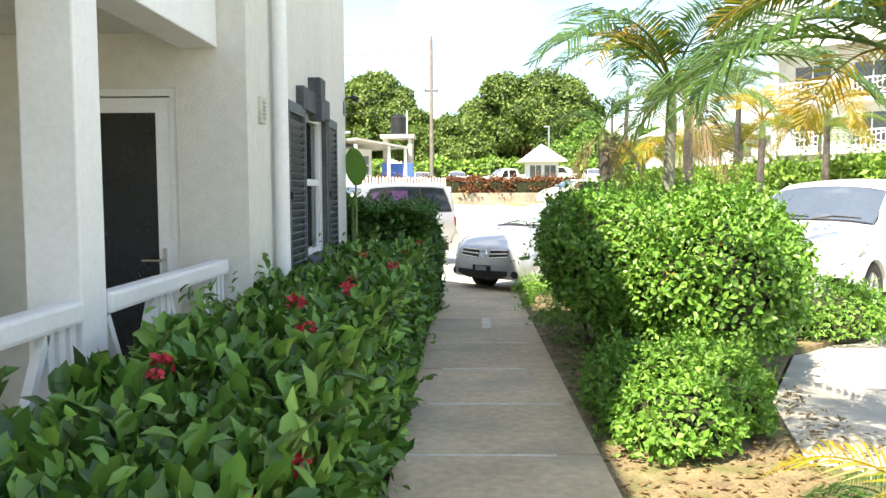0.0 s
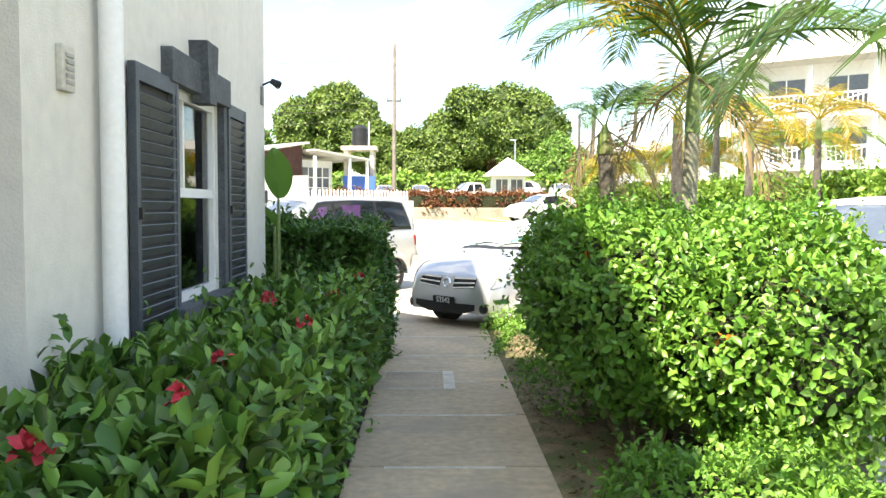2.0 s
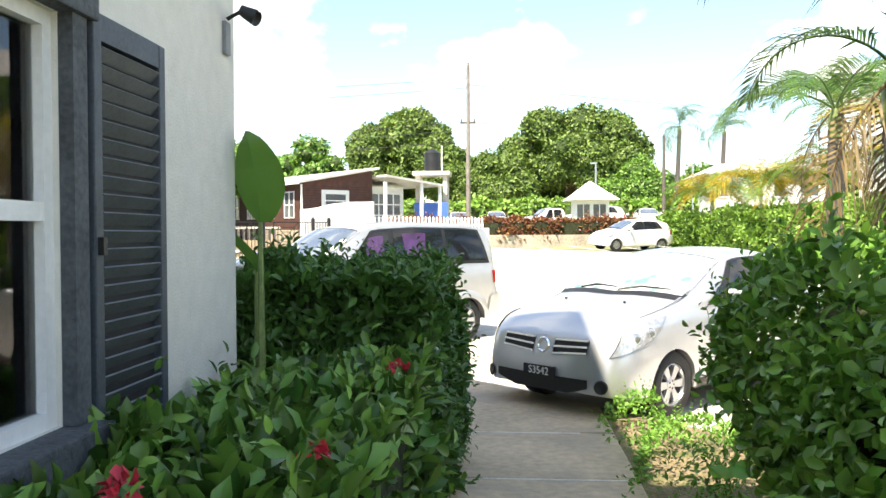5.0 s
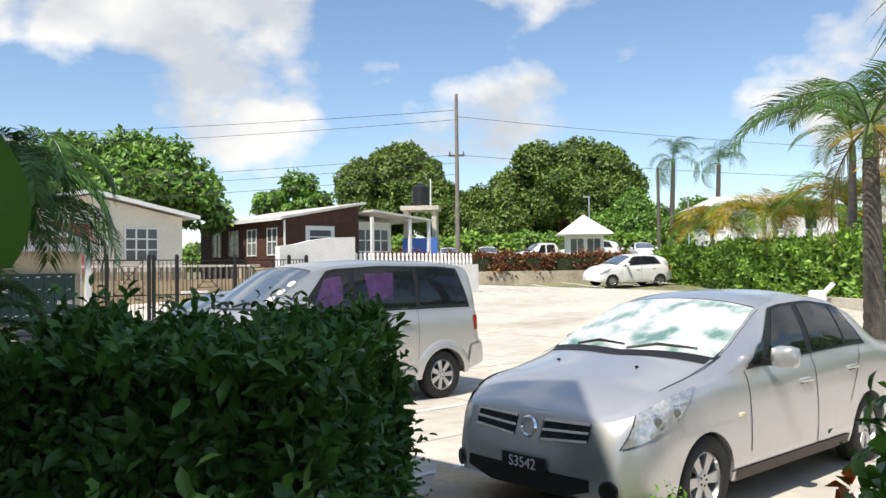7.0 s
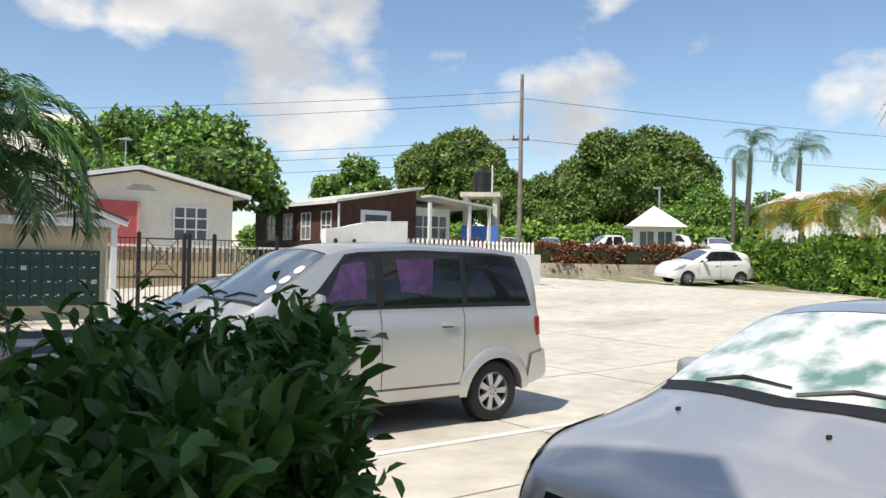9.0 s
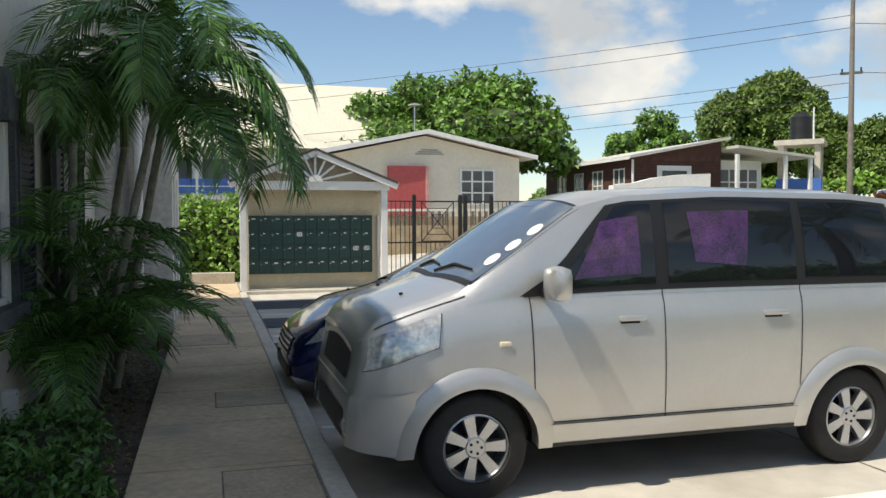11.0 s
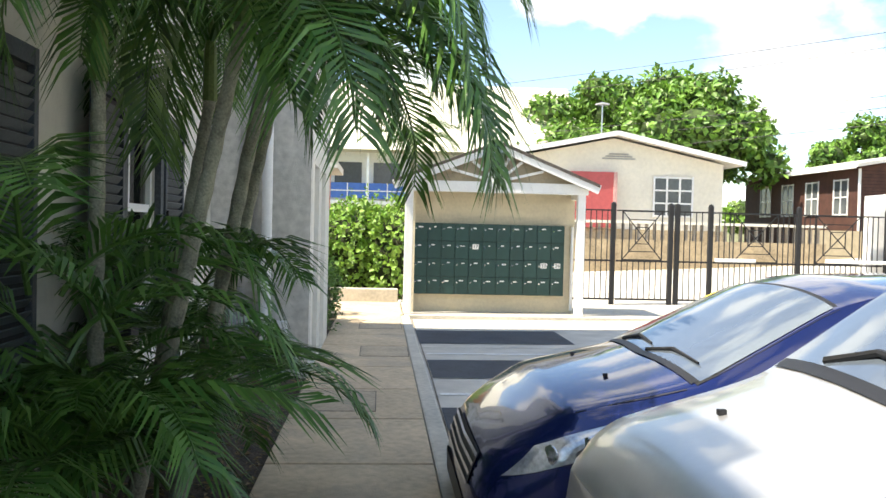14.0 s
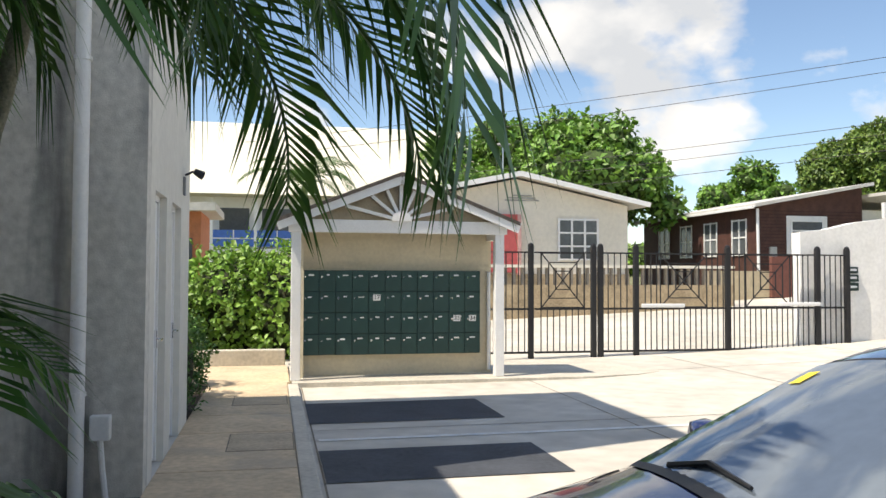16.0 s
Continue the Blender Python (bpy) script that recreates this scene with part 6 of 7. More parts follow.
def frond_mesh(name, L, rise, droop, pairs, leaf, material, seed, hang=0.3, sparse=0.0):
    """An arching palm frond along +x with its leaflets."""
    r = np.random.default_rng(seed)
    n = 16
    ang = np.radians(np.linspace(rise, droop, n))
    step = L / (n - 1)
    pts = np.zeros((n, 3))
    for i in range(1, n):
        pts[i] = pts[i - 1] + step * np.array([math.cos(ang[i]), 0, math.sin(ang[i])])
    b = Build().tube(pts, list(np.linspace(0.016, 0.004, n) * (L / 1.6) ** 0.5), 5)
    s = np.linspace(0.16, 0.99, pairs)
    vs, fs = [], []
    for i, t in enumerate(s):
        f = t * (n - 1)
        k = min(int(f), n - 2)
        p = pts[k] + (pts[k + 1] - pts[k]) * (f - k)
        tan = pts[k + 1] - pts[k]
        tan = tan / np.linalg.norm(tan)
        nor = np.array([-tan[2], 0, tan[0]])
        for side in (-1, 1):
            if r.uniform() < sparse:
                continue
            ll = leaf * (0.45 + 0.9 * math.sin(math.pi * (0.12 + 0.82 * t))) * r.uniform(0.85, 1.1)
            d = tan * (0.55 + 0.5 * t) + np.array([0, side, 0]) * 0.9 + nor * r.uniform(0.15, 0.4)
            d = d / np.linalg.norm(d)
            w = 0.017 * (L / 1.6) ** 0.5 * r.uniform(0.8, 1.2)
            m1 = p + d * ll * 0.45
            e = m1 + d * ll * 0.55 + np.array([0, 0, -1]) * ll * hang * r.uniform(0.6, 1.4)
            wv = tan * w
            k0 = len(vs)
            vs += [p - wv * 0.3, p + wv * 0.3, m1 + wv, m1 - wv, e]
            fs += [(k0, k0 + 1, k0 + 2, k0 + 3), (k0 + 3, k0 + 2, k0 + 4)]
    b.add(vs, fs)
    return b.mesh(name, material)


FR = {}


def frond_set(key, L, rise, droop, pairs, leaf, material, hang=0.3, count=3):
    FR[key] = [frond_mesh("frond", L, rise + 8 * i, droop - 10 * i, pairs, leaf, material, 70 + i, hang) for i in range(count)]


frond_set("green", 2.0, 55, -35, 46, 0.46, M_PALMF)
frond_set("dark", 1.75, 62, -48, 46, 0.40, M_PALMD, 0.35)
frond_set("arch", 1.75, 58, -66, 50, 0.40, M_PALMD, 0.4)
frond_set("low", 1.25, 66, -30, 36, 0.34, M_PALMD, 0.35)
frond_set("yellow", 1.9, 58, -40, 30, 0.44, M_PALMY)
frond_set("dead", 1.7, -35, -85, 26, 0.4, M_DEADF, 0.7)
frond_set("coco", 4.2, 62, -75, 26, 1.0, M_PALMF, 0.8)
frond_set("bright", 2.4, 58, -45, 40, 0.6, leaf_mat("bright_palm_leaflet", (0.10, 0.19, 0.03), (0.18, 0.27, 0.05), 0.3, 0.4, 0.35))


def palm(label, base, top, r0, r1, kinds, seed, trunk=None, shaft=0.5, bend=0.0, category="palm tree", name="palm", tilt=0):
    """kinds: rows of (frond set, count, scale, spread of tilt)."""
    t = thing(name, label, category)
    r = random.Random(seed)
    base, top = Vector(base), Vector(top)
    pts, rad = [], []
    n = 22
    for i in range(n + 1):
        s = i / n
        p = base.lerp(top, s) + Vector((bend * math.sin(math.pi * s), bend * 0.6 * math.sin(math.pi * s), 0))
        pts += [p, p + (top - base) / n * 0.5]
        w = r0 + (r1 - r0) * s
        rad += [w * 1.07, w * 0.97]
    part("trunk", Build().tube(pts[:-1], rad[:-1], 10), trunk or M_PTRUNK, t, smooth=True)
    if shaft:
        part("crown_shaft", Build().tube([top - (top - base).normalized() * 0.05, top + Vector((0, 0, shaft * 0.5)), top + Vector((0, 0, shaft))], [r1 * 1.15, r1 * 1.0, r1 * 0.35], 10), M_SHAFT, t, smooth=True)
    a0 = r.uniform(0, 360)
    for key, cnt, sc, tl in kinds:
        for i in range(cnt):
            a0 += 137.5 + r.uniform(-14, 14)
            o = part("frond", r.choice(FR[key]), None, t)
            o.matrix_basis = pose(top.x, top.y, top.z + shaft * 0.8, r.uniform(-14, 14), r.uniform(-tl, tl) + tilt, a0)
            k = sc * r.uniform(0.85, 1.12)
            o.scale = (k, k, k)
    return t


def areca(label, n, u, stems, seed, keys=("dark", "low"), name="palm_cluster"):
    """A clump of thin-stemmed palms: leaning stems, each with its crown, and low fronds from the ground."""
    t = thing(name, label, "palm")
    r = random.Random(seed)
    x, y = xy(n, u)
    for dn, du, h, ln, lu, cnt, sc in stems:
        bx, by = xy(n + dn, u + du)
        tx, ty = xy(n + dn + ln, u + du + lu)
        b, top = Vector((bx, by, -0.05)), Vector((tx, ty, h))
        pts, rad = [], []
        for i in range(15):
            s = i / 14
            q = b.lerp(top, s ** 1.1)
            pts += [q, b.lerp(top, min(1, (s + 0.035)) ** 1.1)]
            rad += [0.052 - 0.014 * s, 0.046 - 0.014 * s]
        st = part("stem", Build().tube(pts[:-1], rad[:-1], 9), M_PTRUNK, t, smooth=True)
        part("crown_shaft", Build().tube([top, top + Vector((0, 0, 0.3)), top + Vector((0, 0, 0.5))], [0.045, 0.04, 0.015], 8), M_SHAFT, t, smooth=True)
        a0 = r.uniform(0, 360)
        for i in range(cnt):
            a0 += 137.5 + r.uniform(-20, 20)
            o = part("frond", r.choice(FR[keys[0]]), None, t)
            o.matrix_basis = pose(top.x, top.y, top.z + 0.35, r.uniform(-15, 15), r.uniform(-12, 25), a0)
            k = sc * r.uniform(0.85, 1.15)
            o.scale = (k, k, k)
    # outer fronds that hang over the walk
    for i in range(5):
        o = part("frond", r.choice(FR["dark"]), None, t)
        o.matrix_basis = pose(*xy(n + 0.72, u - 0.35 + 0.12 * i), 2.45 + 0.08 * (i % 3), r.uniform(-8, 8), 20 + 5 * (i % 3), -20 + 28 * i)
        k = r.uniform(1.0, 1.15)
        o.scale = (k, k, k)
    for i in range(44):
        a = r.uniform(0, 360)
        o = part("frond", r.choice(FR[keys[1]]), None, t)
        fx, fy = xy(n + r.uniform(-0.35, 0.32), u + r.uniform(-1.3, 0.9))
        o.matrix_basis = pose(fx, fy, r.uniform(0.1, 1.3), r.uniform(-15, 15), r.uniform(-10, 20), a)
        k = r.uniform(0.7, 1.12)
        o.scale = (k, k, k)
    return t


areca("clump of areca palms with arching fronds against the wing wall", 7.9, 18.35,
      [(0.0, 0.0, 2.35, 0.35, 0.2, 7, 0.95), (0.2, 0.35, 2.65, 0.5, 0.4, 7, 1.0), (-0.1, -0.4, 2.3, 0.1, -0.3, 6, 0.9), (0.25, -0.1, 2.9, 0.55, 0.0, 7, 1.0), (0.1, -0.5, 2.6, 0.6, -0.25, 8, 1.0)], 8, keys=("arch", "low"))
areca_low = thing("palm_cluster", "low arching palm fronds at the edge of the bed", "palm")
ra = random.Random(77)
for i in range(11):
    o = part("frond", ra.choice(FR["dark"]), None, areca_low)
    o.matrix_basis = pose(*xy(7.9 + ra.uniform(-0.2, 0.15), 17.5 + ra.uniform(-0.3, 0.4)), ra.uniform(0, 0.35), ra.uniform(-15, 15), ra.uniform(-30, -5), i * 137.5)
    k = ra.uniform(0.75, 1.0)
    o.scale = (k, k, k)
palm("slender palm with pale ringed trunk among the shrubs", (2.25, 9.6, -0.05), (2.35, 9.65, 2.35), 0.085, 0.06, [("green", 8, 1.1, 18), ("dead", 2, 0.8, 8), ("yellow", 2, 0.9, 15)], 2, shaft=0.55)
palm("leaning palm whose fronds hang over the verge", (2.6, 4.7, -0.05), (2.38, 4.5, 1.95), 0.09, 0.07, [("green", 13, 0.85, 25), ("yellow", 5, 0.75, 18)], 5, shaft=0.4)
palm("stubby palm with dead hanging fronds", (1.75, 9.5, -0.05), (1.55, 9.5, 2.15), 0.09, 0.06, [("dead", 4, 0.5, 10), ("green", 2, 0.42, 12)], 9, trunk=M_PTRUNKD, shaft=0.2)
t_ = thing("young_palm", "yellow-green young palm beside the path", "palm")
rr = random.Random(12)
for i in range(9):
    o = part("frond", rr.choice(FR["yellow"] if i % 2 else FR["green"]), None, t_)
    o.matrix_basis = pose(2.2, 3.65, -0.02, rr.uniform(-15, 15), rr.uniform(-15, 15), i * 137.5)
    o.scale = (0.55, 0.55, 0.55)


def banana(x, y):
    t = thing("heliconia", "broad-leaved plant with upright paddle leaves", "plant")
    g = leaf_mat("paddle_leaf", (0.09, 0.20, 0.03), (0.12, 0.24, 0.04), 0.1, 0.4, 0.35)
    for dx, dy, h, L, w, yaw, tip in ((0.0, 0.0, 1.72, 0.48, 0.28, 262, 84), (-0.05, 0.1, 1.45, 0.4, 0.2, 200, 60)):
        part("stalk", Build().tube([(x + dx, y + dy, 0), (x + dx, y + dy, h * 0.6), (x + dx * 1.2, y + dy * 1.2, h)], [0.03, 0.022, 0.012], 7), M_SHAFT, t)
        b = Build()
        n = 14
        m = Matrix.Translation((x + dx * 1.2, y + dy * 1.2, h)) @ Matrix.Rotation(radians(yaw), 4, "Z") @ Matrix.Rotation(radians(-tip), 4, "Y")
        vs, fs = [], []
        for i in range(n + 1):
            s = i / n
            ww = w / 2 * math.sin(math.pi * min(1, 0.04 + s * 0.97)) ** 0.6
            zz = -0.12 * s * s
            vs += [m @ Vector((s * L, -ww, zz + 0.05)), m @ Vector((s * L, 0, zz)), m @ Vector((s * L, ww, zz + 0.05))]
        for i in range(n):
            fs += [(i * 3, i * 3 + 3, i * 3 + 4, i * 3 + 1), (i * 3 + 1, i * 3 + 4, i * 3 + 5, i * 3 + 2)]
        part("leaf", b.add(vs, fs), g, t, smooth=True)


banana(-1.36, 10.25)


def condenser(x0, x1, y0, y1, z0, z1):
    """An outdoor cooling unit: case, lid, finned coil, fan grille and feet."""
    t = thing("air_conditioner", "dusty white outdoor air-conditioner unit behind the clipped hedge", "air conditioner")
    paint = mat("dusty_white_case", (0.62, 0.61, 0.57), 0.5, var=0.08, scale=4, stain=((0.42, 0.40, 0.34), 3.0, 0.55))
    part("case", Build().box(x0, x1, y0, y1, z0, z1 - 0.03, bevel=0.012), paint, t, smooth=50)
    part("lid", Build().box(x0 - 0.012, x1 + 0.012, y0 - 0.012, y1 + 0.012, z1 - 0.028, z1, bevel=0.01), paint, t, smooth=50)
    part("coil", Build().box(x0 + 0.05, x0 + 0.34, y0 - 0.004, y0 + 0.01, z0 + 0.06, z1 - 0.08), M_TAR, t)
    for i in range(14):
        xx = x0 + 0.06 + i * 0.0205
        part("fin", Build().box(xx, xx + 0.006, y0 - 0.012, y0 - 0.003, z0 + 0.06, z1 - 0.08), paint, t)
    part("fan_grille", Build().lathe([(0.0, 0.004), (0.2, 0.012), (0.22, 0.0)], Matrix.Translation((x1 - 0.27, y0, (z0 + z1) / 2)) @ Matrix.Rotation(radians(90), 4, "X"), 28), M_TAR, t)
    for xx in (x0 + 0.05, x1 - 0.13):
        part("foot", Build().box(xx, xx + 0.08, y0, y1, -0.1, z0), M_KERB, t)


condenser(-2.36, -1.54, 12.05, 12.4, 0.5, 1.42)

# ---- far side: houses, trees, walls ----
M_HOUSE = mat("pale_house_render", (0.74, 0.70, 0.60), 0.85, var=0.05, scale=0.8)
M_STONE = mat("tan_stone_base", (0.42, 0.33, 0.21), 0.9, var=0.2, scale=2.0, bump=0.5, bscale=12)
M_BROWN = mat("brown_boards", (0.095, 0.040, 0.030), 0.75, var=0.2, scale=3, bump=0.2, bscale=30)
M_ROOFW = mat("pale_metal_roof", (0.60, 0.58, 0.54), 0.6, var=0.1, scale=1)
M_FARGL = mat("far_window_glass", (0.10, 0.11, 0.12), 0.08, var=0.1)
M_REDD = mat("faded_red_panel", (0.50, 0.10, 0.10), 0.7, var=0.1)
M_BLUEB = mat("blue_rail_paint", (0.06, 0.16, 0.52), 0.6, var=0.1)


def grid_window(parent, n0, n1, u, z0, z1, cols, rows, frame_mat=M_WHITE, face="u"):
    """A paned window on a wall that faces -u (or -n with face='n', where n0, n1 run along u and u is n)."""
    def bx(b, a0, a1, d0, d1, c0, c1):
        return b.box(a0, a1, d0, d1, c0, c1, m=GRID) if face == "u" else b.box(d0, d1, a0, a1, c0, c1, m=GRID)
    w = new("window")
    w.parent = parent
    part("pane", bx(Build(), n0, n1, u - 0.03, u - 0.01, z0, z1), M_FARGL, w)
    f = Build()
    for i in range(cols + 1):
        x = n0 + (n1 - n0) * i / cols
        bx(f, x - 0.04, x + 0.04, u - 0.07, u - 0.031, z0 - 0.06, z1 + 0.06)
    for j in range(rows + 1):
        z = z0 + (z1 - z0) * j / rows
        bx(f, n0, n1, u - 0.066, u - 0.032, z - 0.035, z + 0.035)
    part("frame", f, frame_mat, w)


def cream_house():
    t = thing("house", "cream bungalow with low gabled roof and red panel", "house")
    n0, n1, u0, u1, nm = 14.4, 24.0, 47.8, 58.0, 19.15
    zb = -0.2
    prof = [(n0, zb), (n1, zb), (n1, 4.62), (nm, 5.62), (n0, 4.62)]
    b = Build().add([on(n, u, z) for u in (u0, u1) for n, z in prof], [(0, 1, 2, 3, 4), (9, 8, 7, 6, 5)] + [(i, 5 + i, 5 + (i + 1) % 5, (i + 1) % 5) for i in range(5)])
    part("wall", b, M_HOUSE, t)
    part("base", Build().box(n0 - 0.05, n1 + 0.05, u0 - 0.06, u0 - 0.005, zb, 1.75, m=GRID), M_STONE, t)
    for a, e in ((nm, n1 + 0.75), (nm, n0 - 0.75)):
        za, ze = 5.72, 5.72 - abs(e - nm) * 0.206
        q = [(a, za), (e, ze), (e, ze + 0.14), (a, za + 0.14)]
        part("roof", Build().add([on(n, u, z) for u in (u0 - 0.6, u1 + 0.4) for n, z in q], [(0, 1, 2, 3), (7, 6, 5, 4), (0, 4, 5, 1), (1, 5, 6, 2), (2, 6, 7, 3), (3, 7, 4, 0)]), M_ROOFW, t)
        part("fascia", Build().bar(on(a, u0 - 0.62, za + 0.06), on(e, u0 - 0.62, ze + 0.06), 0.04, 0.2), M_WHITE, t)
    grid_window(t, 20.95, 22.65, u0, 2.35, 4.0, 3, 3)
    part("red_panel", Build().box(17.3, 19.1, u0 - 0.3, u0 - 0.01, 1.8, 4.15, m=GRID), M_REDD, t)
    part("porch_post", Build().box(19.1, 19.25, u0 - 0.35, u0 - 0.01, 1.7, 4.15, m=GRID), mat("pink_trim", (0.6, 0.35, 0.32), 0.7), t)
    for k in range(3):
        part("vent_slat", Build().box(18.65 + 0.15 * k, 20.1 - 0.15 * k, u0 - 0.04, u0 - 0.006, 4.72 + 0.1 * k, 4.78 + 0.1 * k, m=GRID), mat("grey_slat", (0.4, 0.39, 0.36), 0.6), t)
    part("aerial", Build().tube([on(19.2, 50, 5.5), on(19.2, 50, 7.4)], 0.03, 5).lathe([(0.0, 0.1), (0.35, 0.0), (0.3, -0.05)], Matrix.Translation(on(19.2, 50, 7.4)), 10), M_ALLOY, t)
    # garden wall with a coping and open blocks in front
    w = thing("garden_wall", "tan garden wall with patterned block course", "wall")
    part("wall", Build().box(11.0, 26.0, 43.0, 43.25, -0.3, 1.35, m=GRID), M_STONE, w)
    part("coping", Build().box(11.0, 26.0, 42.95, 43.3, 1.95, 2.05, m=GRID), M_HOUSE, w)
    blk = Build()
    for i in range(50):
        blk.box(11.0 + i * 0.3, 11.08 + i * 0.3, 43.05, 43.2, 1.35, 1.95, m=GRID)
    part("blocks", blk, mat("grey_block", (0.26, 0.23, 0.19), 0.9), w)


cream_house()


def brown_house():
    t = thing("house", "dark brown boarded house with white window frames", "house")
    n0, n1, u0, u1 = 32.0, 37.6, 50.7, 63.0
    prof = [(n0, 0.3), (n1, 0.3), (n1, 6.05), (n0, 5.0)]
    b = Build().add([on(n, u, z) for u in (u0, u1) for n, z in prof], [(0, 1, 2, 3), (7, 6, 5, 4)] + [(i, 4 + i, 4 + (i + 1) % 4, (i + 1) % 4) for i in range(4)])
    part("wall", b, M_BROWN, t)
    q = [(n0 - 0.5, 4.95), (n1 + 0.3, 6.12), (n1 + 0.3, 6.28), (n0 - 0.5, 5.11)]
    part("roof", Build().add([on(n, u, z) for u in (u0 - 0.5, u1 + 0.3) for n, z in q], [(0, 1, 2, 3), (7, 6, 5, 4), (0, 4, 5, 1), (1, 5, 6, 2), (2, 6, 7, 3), (3, 7, 4, 0)]), M_ROOFW, t)
    for k in range(26):
        z = 1.6 + k * 0.16
        if z < 4.95:
            part("board_edge", Build().box(n0 - 0.02, n1, u0 - 0.02, u0 - 0.004, z, z + 0.03, m=GRID), mat("dark_brown_edge", (0.05, 0.022, 0.018), 0.8), t)
    for a in (51.7, 54.4, 57.0, 59.6):
        grid_window(t, a, a + 1.25, n0, 2.75, 4.45, 2, 2, face="n")
    grid_window(t, 33.7, 35.4, u0, 2.95, 4.35, 1, 3)
    part("surround", Build().box(33.45, 35.65, u0 - 0.025, u0 - 0.006, 2.7, 4.6, m=GRID), M_WHITE, t)
    part("gutter_pipe", Build().tube([on(n0 - 0.15, u0 - 0.12, 4.9), on(n0 - 0.1, u0 - 0.12, 0.4)], 0.07, 8), M_WHITE, t)
    part("gutter", Build().bar(on(n0 - 0.55, u0 - 0.4, 4.95), on(n0 - 0.55, u1, 4.95), 0.12), M_WHITE, t)
    part("meter_box", Build().box(32.5, 32.85, u0 - 0.14, u0 - 0.021, 2.5, 3.1, m=GRID), M_ALLOY, t)
    part("porch_roof", Build().add([on(n, u, z) for u in (u0 - 1.6, u0 + 4) for n, z in ((n1 + 0.05, 5.55), (n1 + 5.2, 5.05), (n1 + 5.2, 5.2), (n1 + 0.05, 5.7))], [(0, 1, 2, 3), (7, 6, 5, 4), (0, 4, 5, 1), (1, 5, 6, 2), (2, 6, 7, 3), (3, 7, 4, 0)]), M_ROOFW, t)
    part("porch_wall", Build().box(n1 + 0.01, n1 + 3.2, u0 + 0.6, u0 + 4, 0.3, 5.0, m=GRID), M_WHITE, t)
    grid_window(t, n1 + 0.3, n1 + 2.9, u0 + 0.6, 2.2, 4.5, 4, 3)
    for n in (n1 + 0.1, n1 + 3.3, n1 + 5.0):
        part("post", Build().box(n - 0.09, n + 0.09, u0 - 1.5, u0 - 1.3, 0.5, 5.2, m=GRID), M_WHITE, t)
    part("porch_rail", Build().box(n1 + 0.2, n1 + 5.0, u0 - 1.45, u0 - 1.35, 2.2, 2.35, m=GRID).box(n1 + 0.2, n1 + 5.0, u0 - 1.5, u0 + 4, 0.3, 1.4, m=GRID), M_WHITE, t)
    y = thing("yard_wall", "tan yard wall with low brown gate before the house", "wall")
    part("wall", Build().box(26.5, 45.0, 46.0, 46.2, -0.2, 1.9, m=GRID), mat("yard_wall_tan", (0.50, 0.42, 0.28), 0.9, var=0.1), y)
    part("gate", Build().box(29.4, 31.4, 45.8, 45.98, 0.2, 2.5, m=GRID), mat("rust_gate", (0.16, 0.06, 0.045), 0.8), y)


brown_house()


def tower():
    t = thing("water_tank_tower", "concrete stand with a black water tank on top", "tank stand")
    x, y = -5.4, 66.5
    for dx in (-1.0, 1.0):
        for dy in (-0.9, 0.9):
            part("leg", Build().box(x + dx - 0.16, x + dx + 0.16, y + dy - 0.16, y + dy + 0.16, 1.0, 5.9), M_KERB, t)
    part("deck", Build().box(x - 1.35, x + 1.35, y - 1.3, y + 1.3, 5.9, 6.2), M_KERB, t)
    part("tank", Build().lathe([(0.0, 6.2), (0.62, 6.2), (0.64, 6.4), (0.60, 6.5), (0.64, 6.65), (0.60, 6.8), (0.64, 6.95), (0.60, 7.1), (0.62, 7.6), (0.3, 7.85), (0.0, 7.95)], Matrix.Translation((x, y, 0)), 20), M_BLACK, t, smooth=True)
    part("tarpaulin", Build().box(x - 1.2, x + 1.25, y - 1.5, y - 1.3, 2.6, 3.9), M_BLUEB, t)
    part("pipe", Build().tube([(x + 0.75, y - 0.6, 6.2), (x + 0.75, y - 0.6, 8.1)], 0.05, 6), M_WHITE, t)


tower()


def kiosk():
    t = thing("kiosk", "small white guard kiosk with a pyramid roof", "kiosk")
    x, y, z = 5.9, 64.0, 1.6
    part("wall", Build().box(x - 1.2, x + 1.2, y - 1.2, y + 1.2, z, 4.0), M_WHITE, t)
    part("roof", Build().add([(x - 1.85, y - 1.85, 3.9), (x + 1.85, y - 1.85, 3.9), (x + 1.85, y + 1.85, 3.9), (x - 1.85, y + 1.85, 3.9), (x, y, 5.3)], [(3, 2, 1, 0), (0, 1, 4), (1, 2, 4), (2, 3, 4), (3, 0, 4)]), M_WHITE, t)
    for dx in (-0.55, 0.55):
        part("window", Build().box(x + dx - 0.42, x + dx + 0.42, y - 1.23, y - 1.201, 2.6, 3.6), M_FARGL, t)
        part("glazing_bar", Build().box(x + dx - 0.025, x + dx + 0.025, y - 1.25, y - 1.231, 2.6, 3.6), M_WHITE, t)


kiosk()


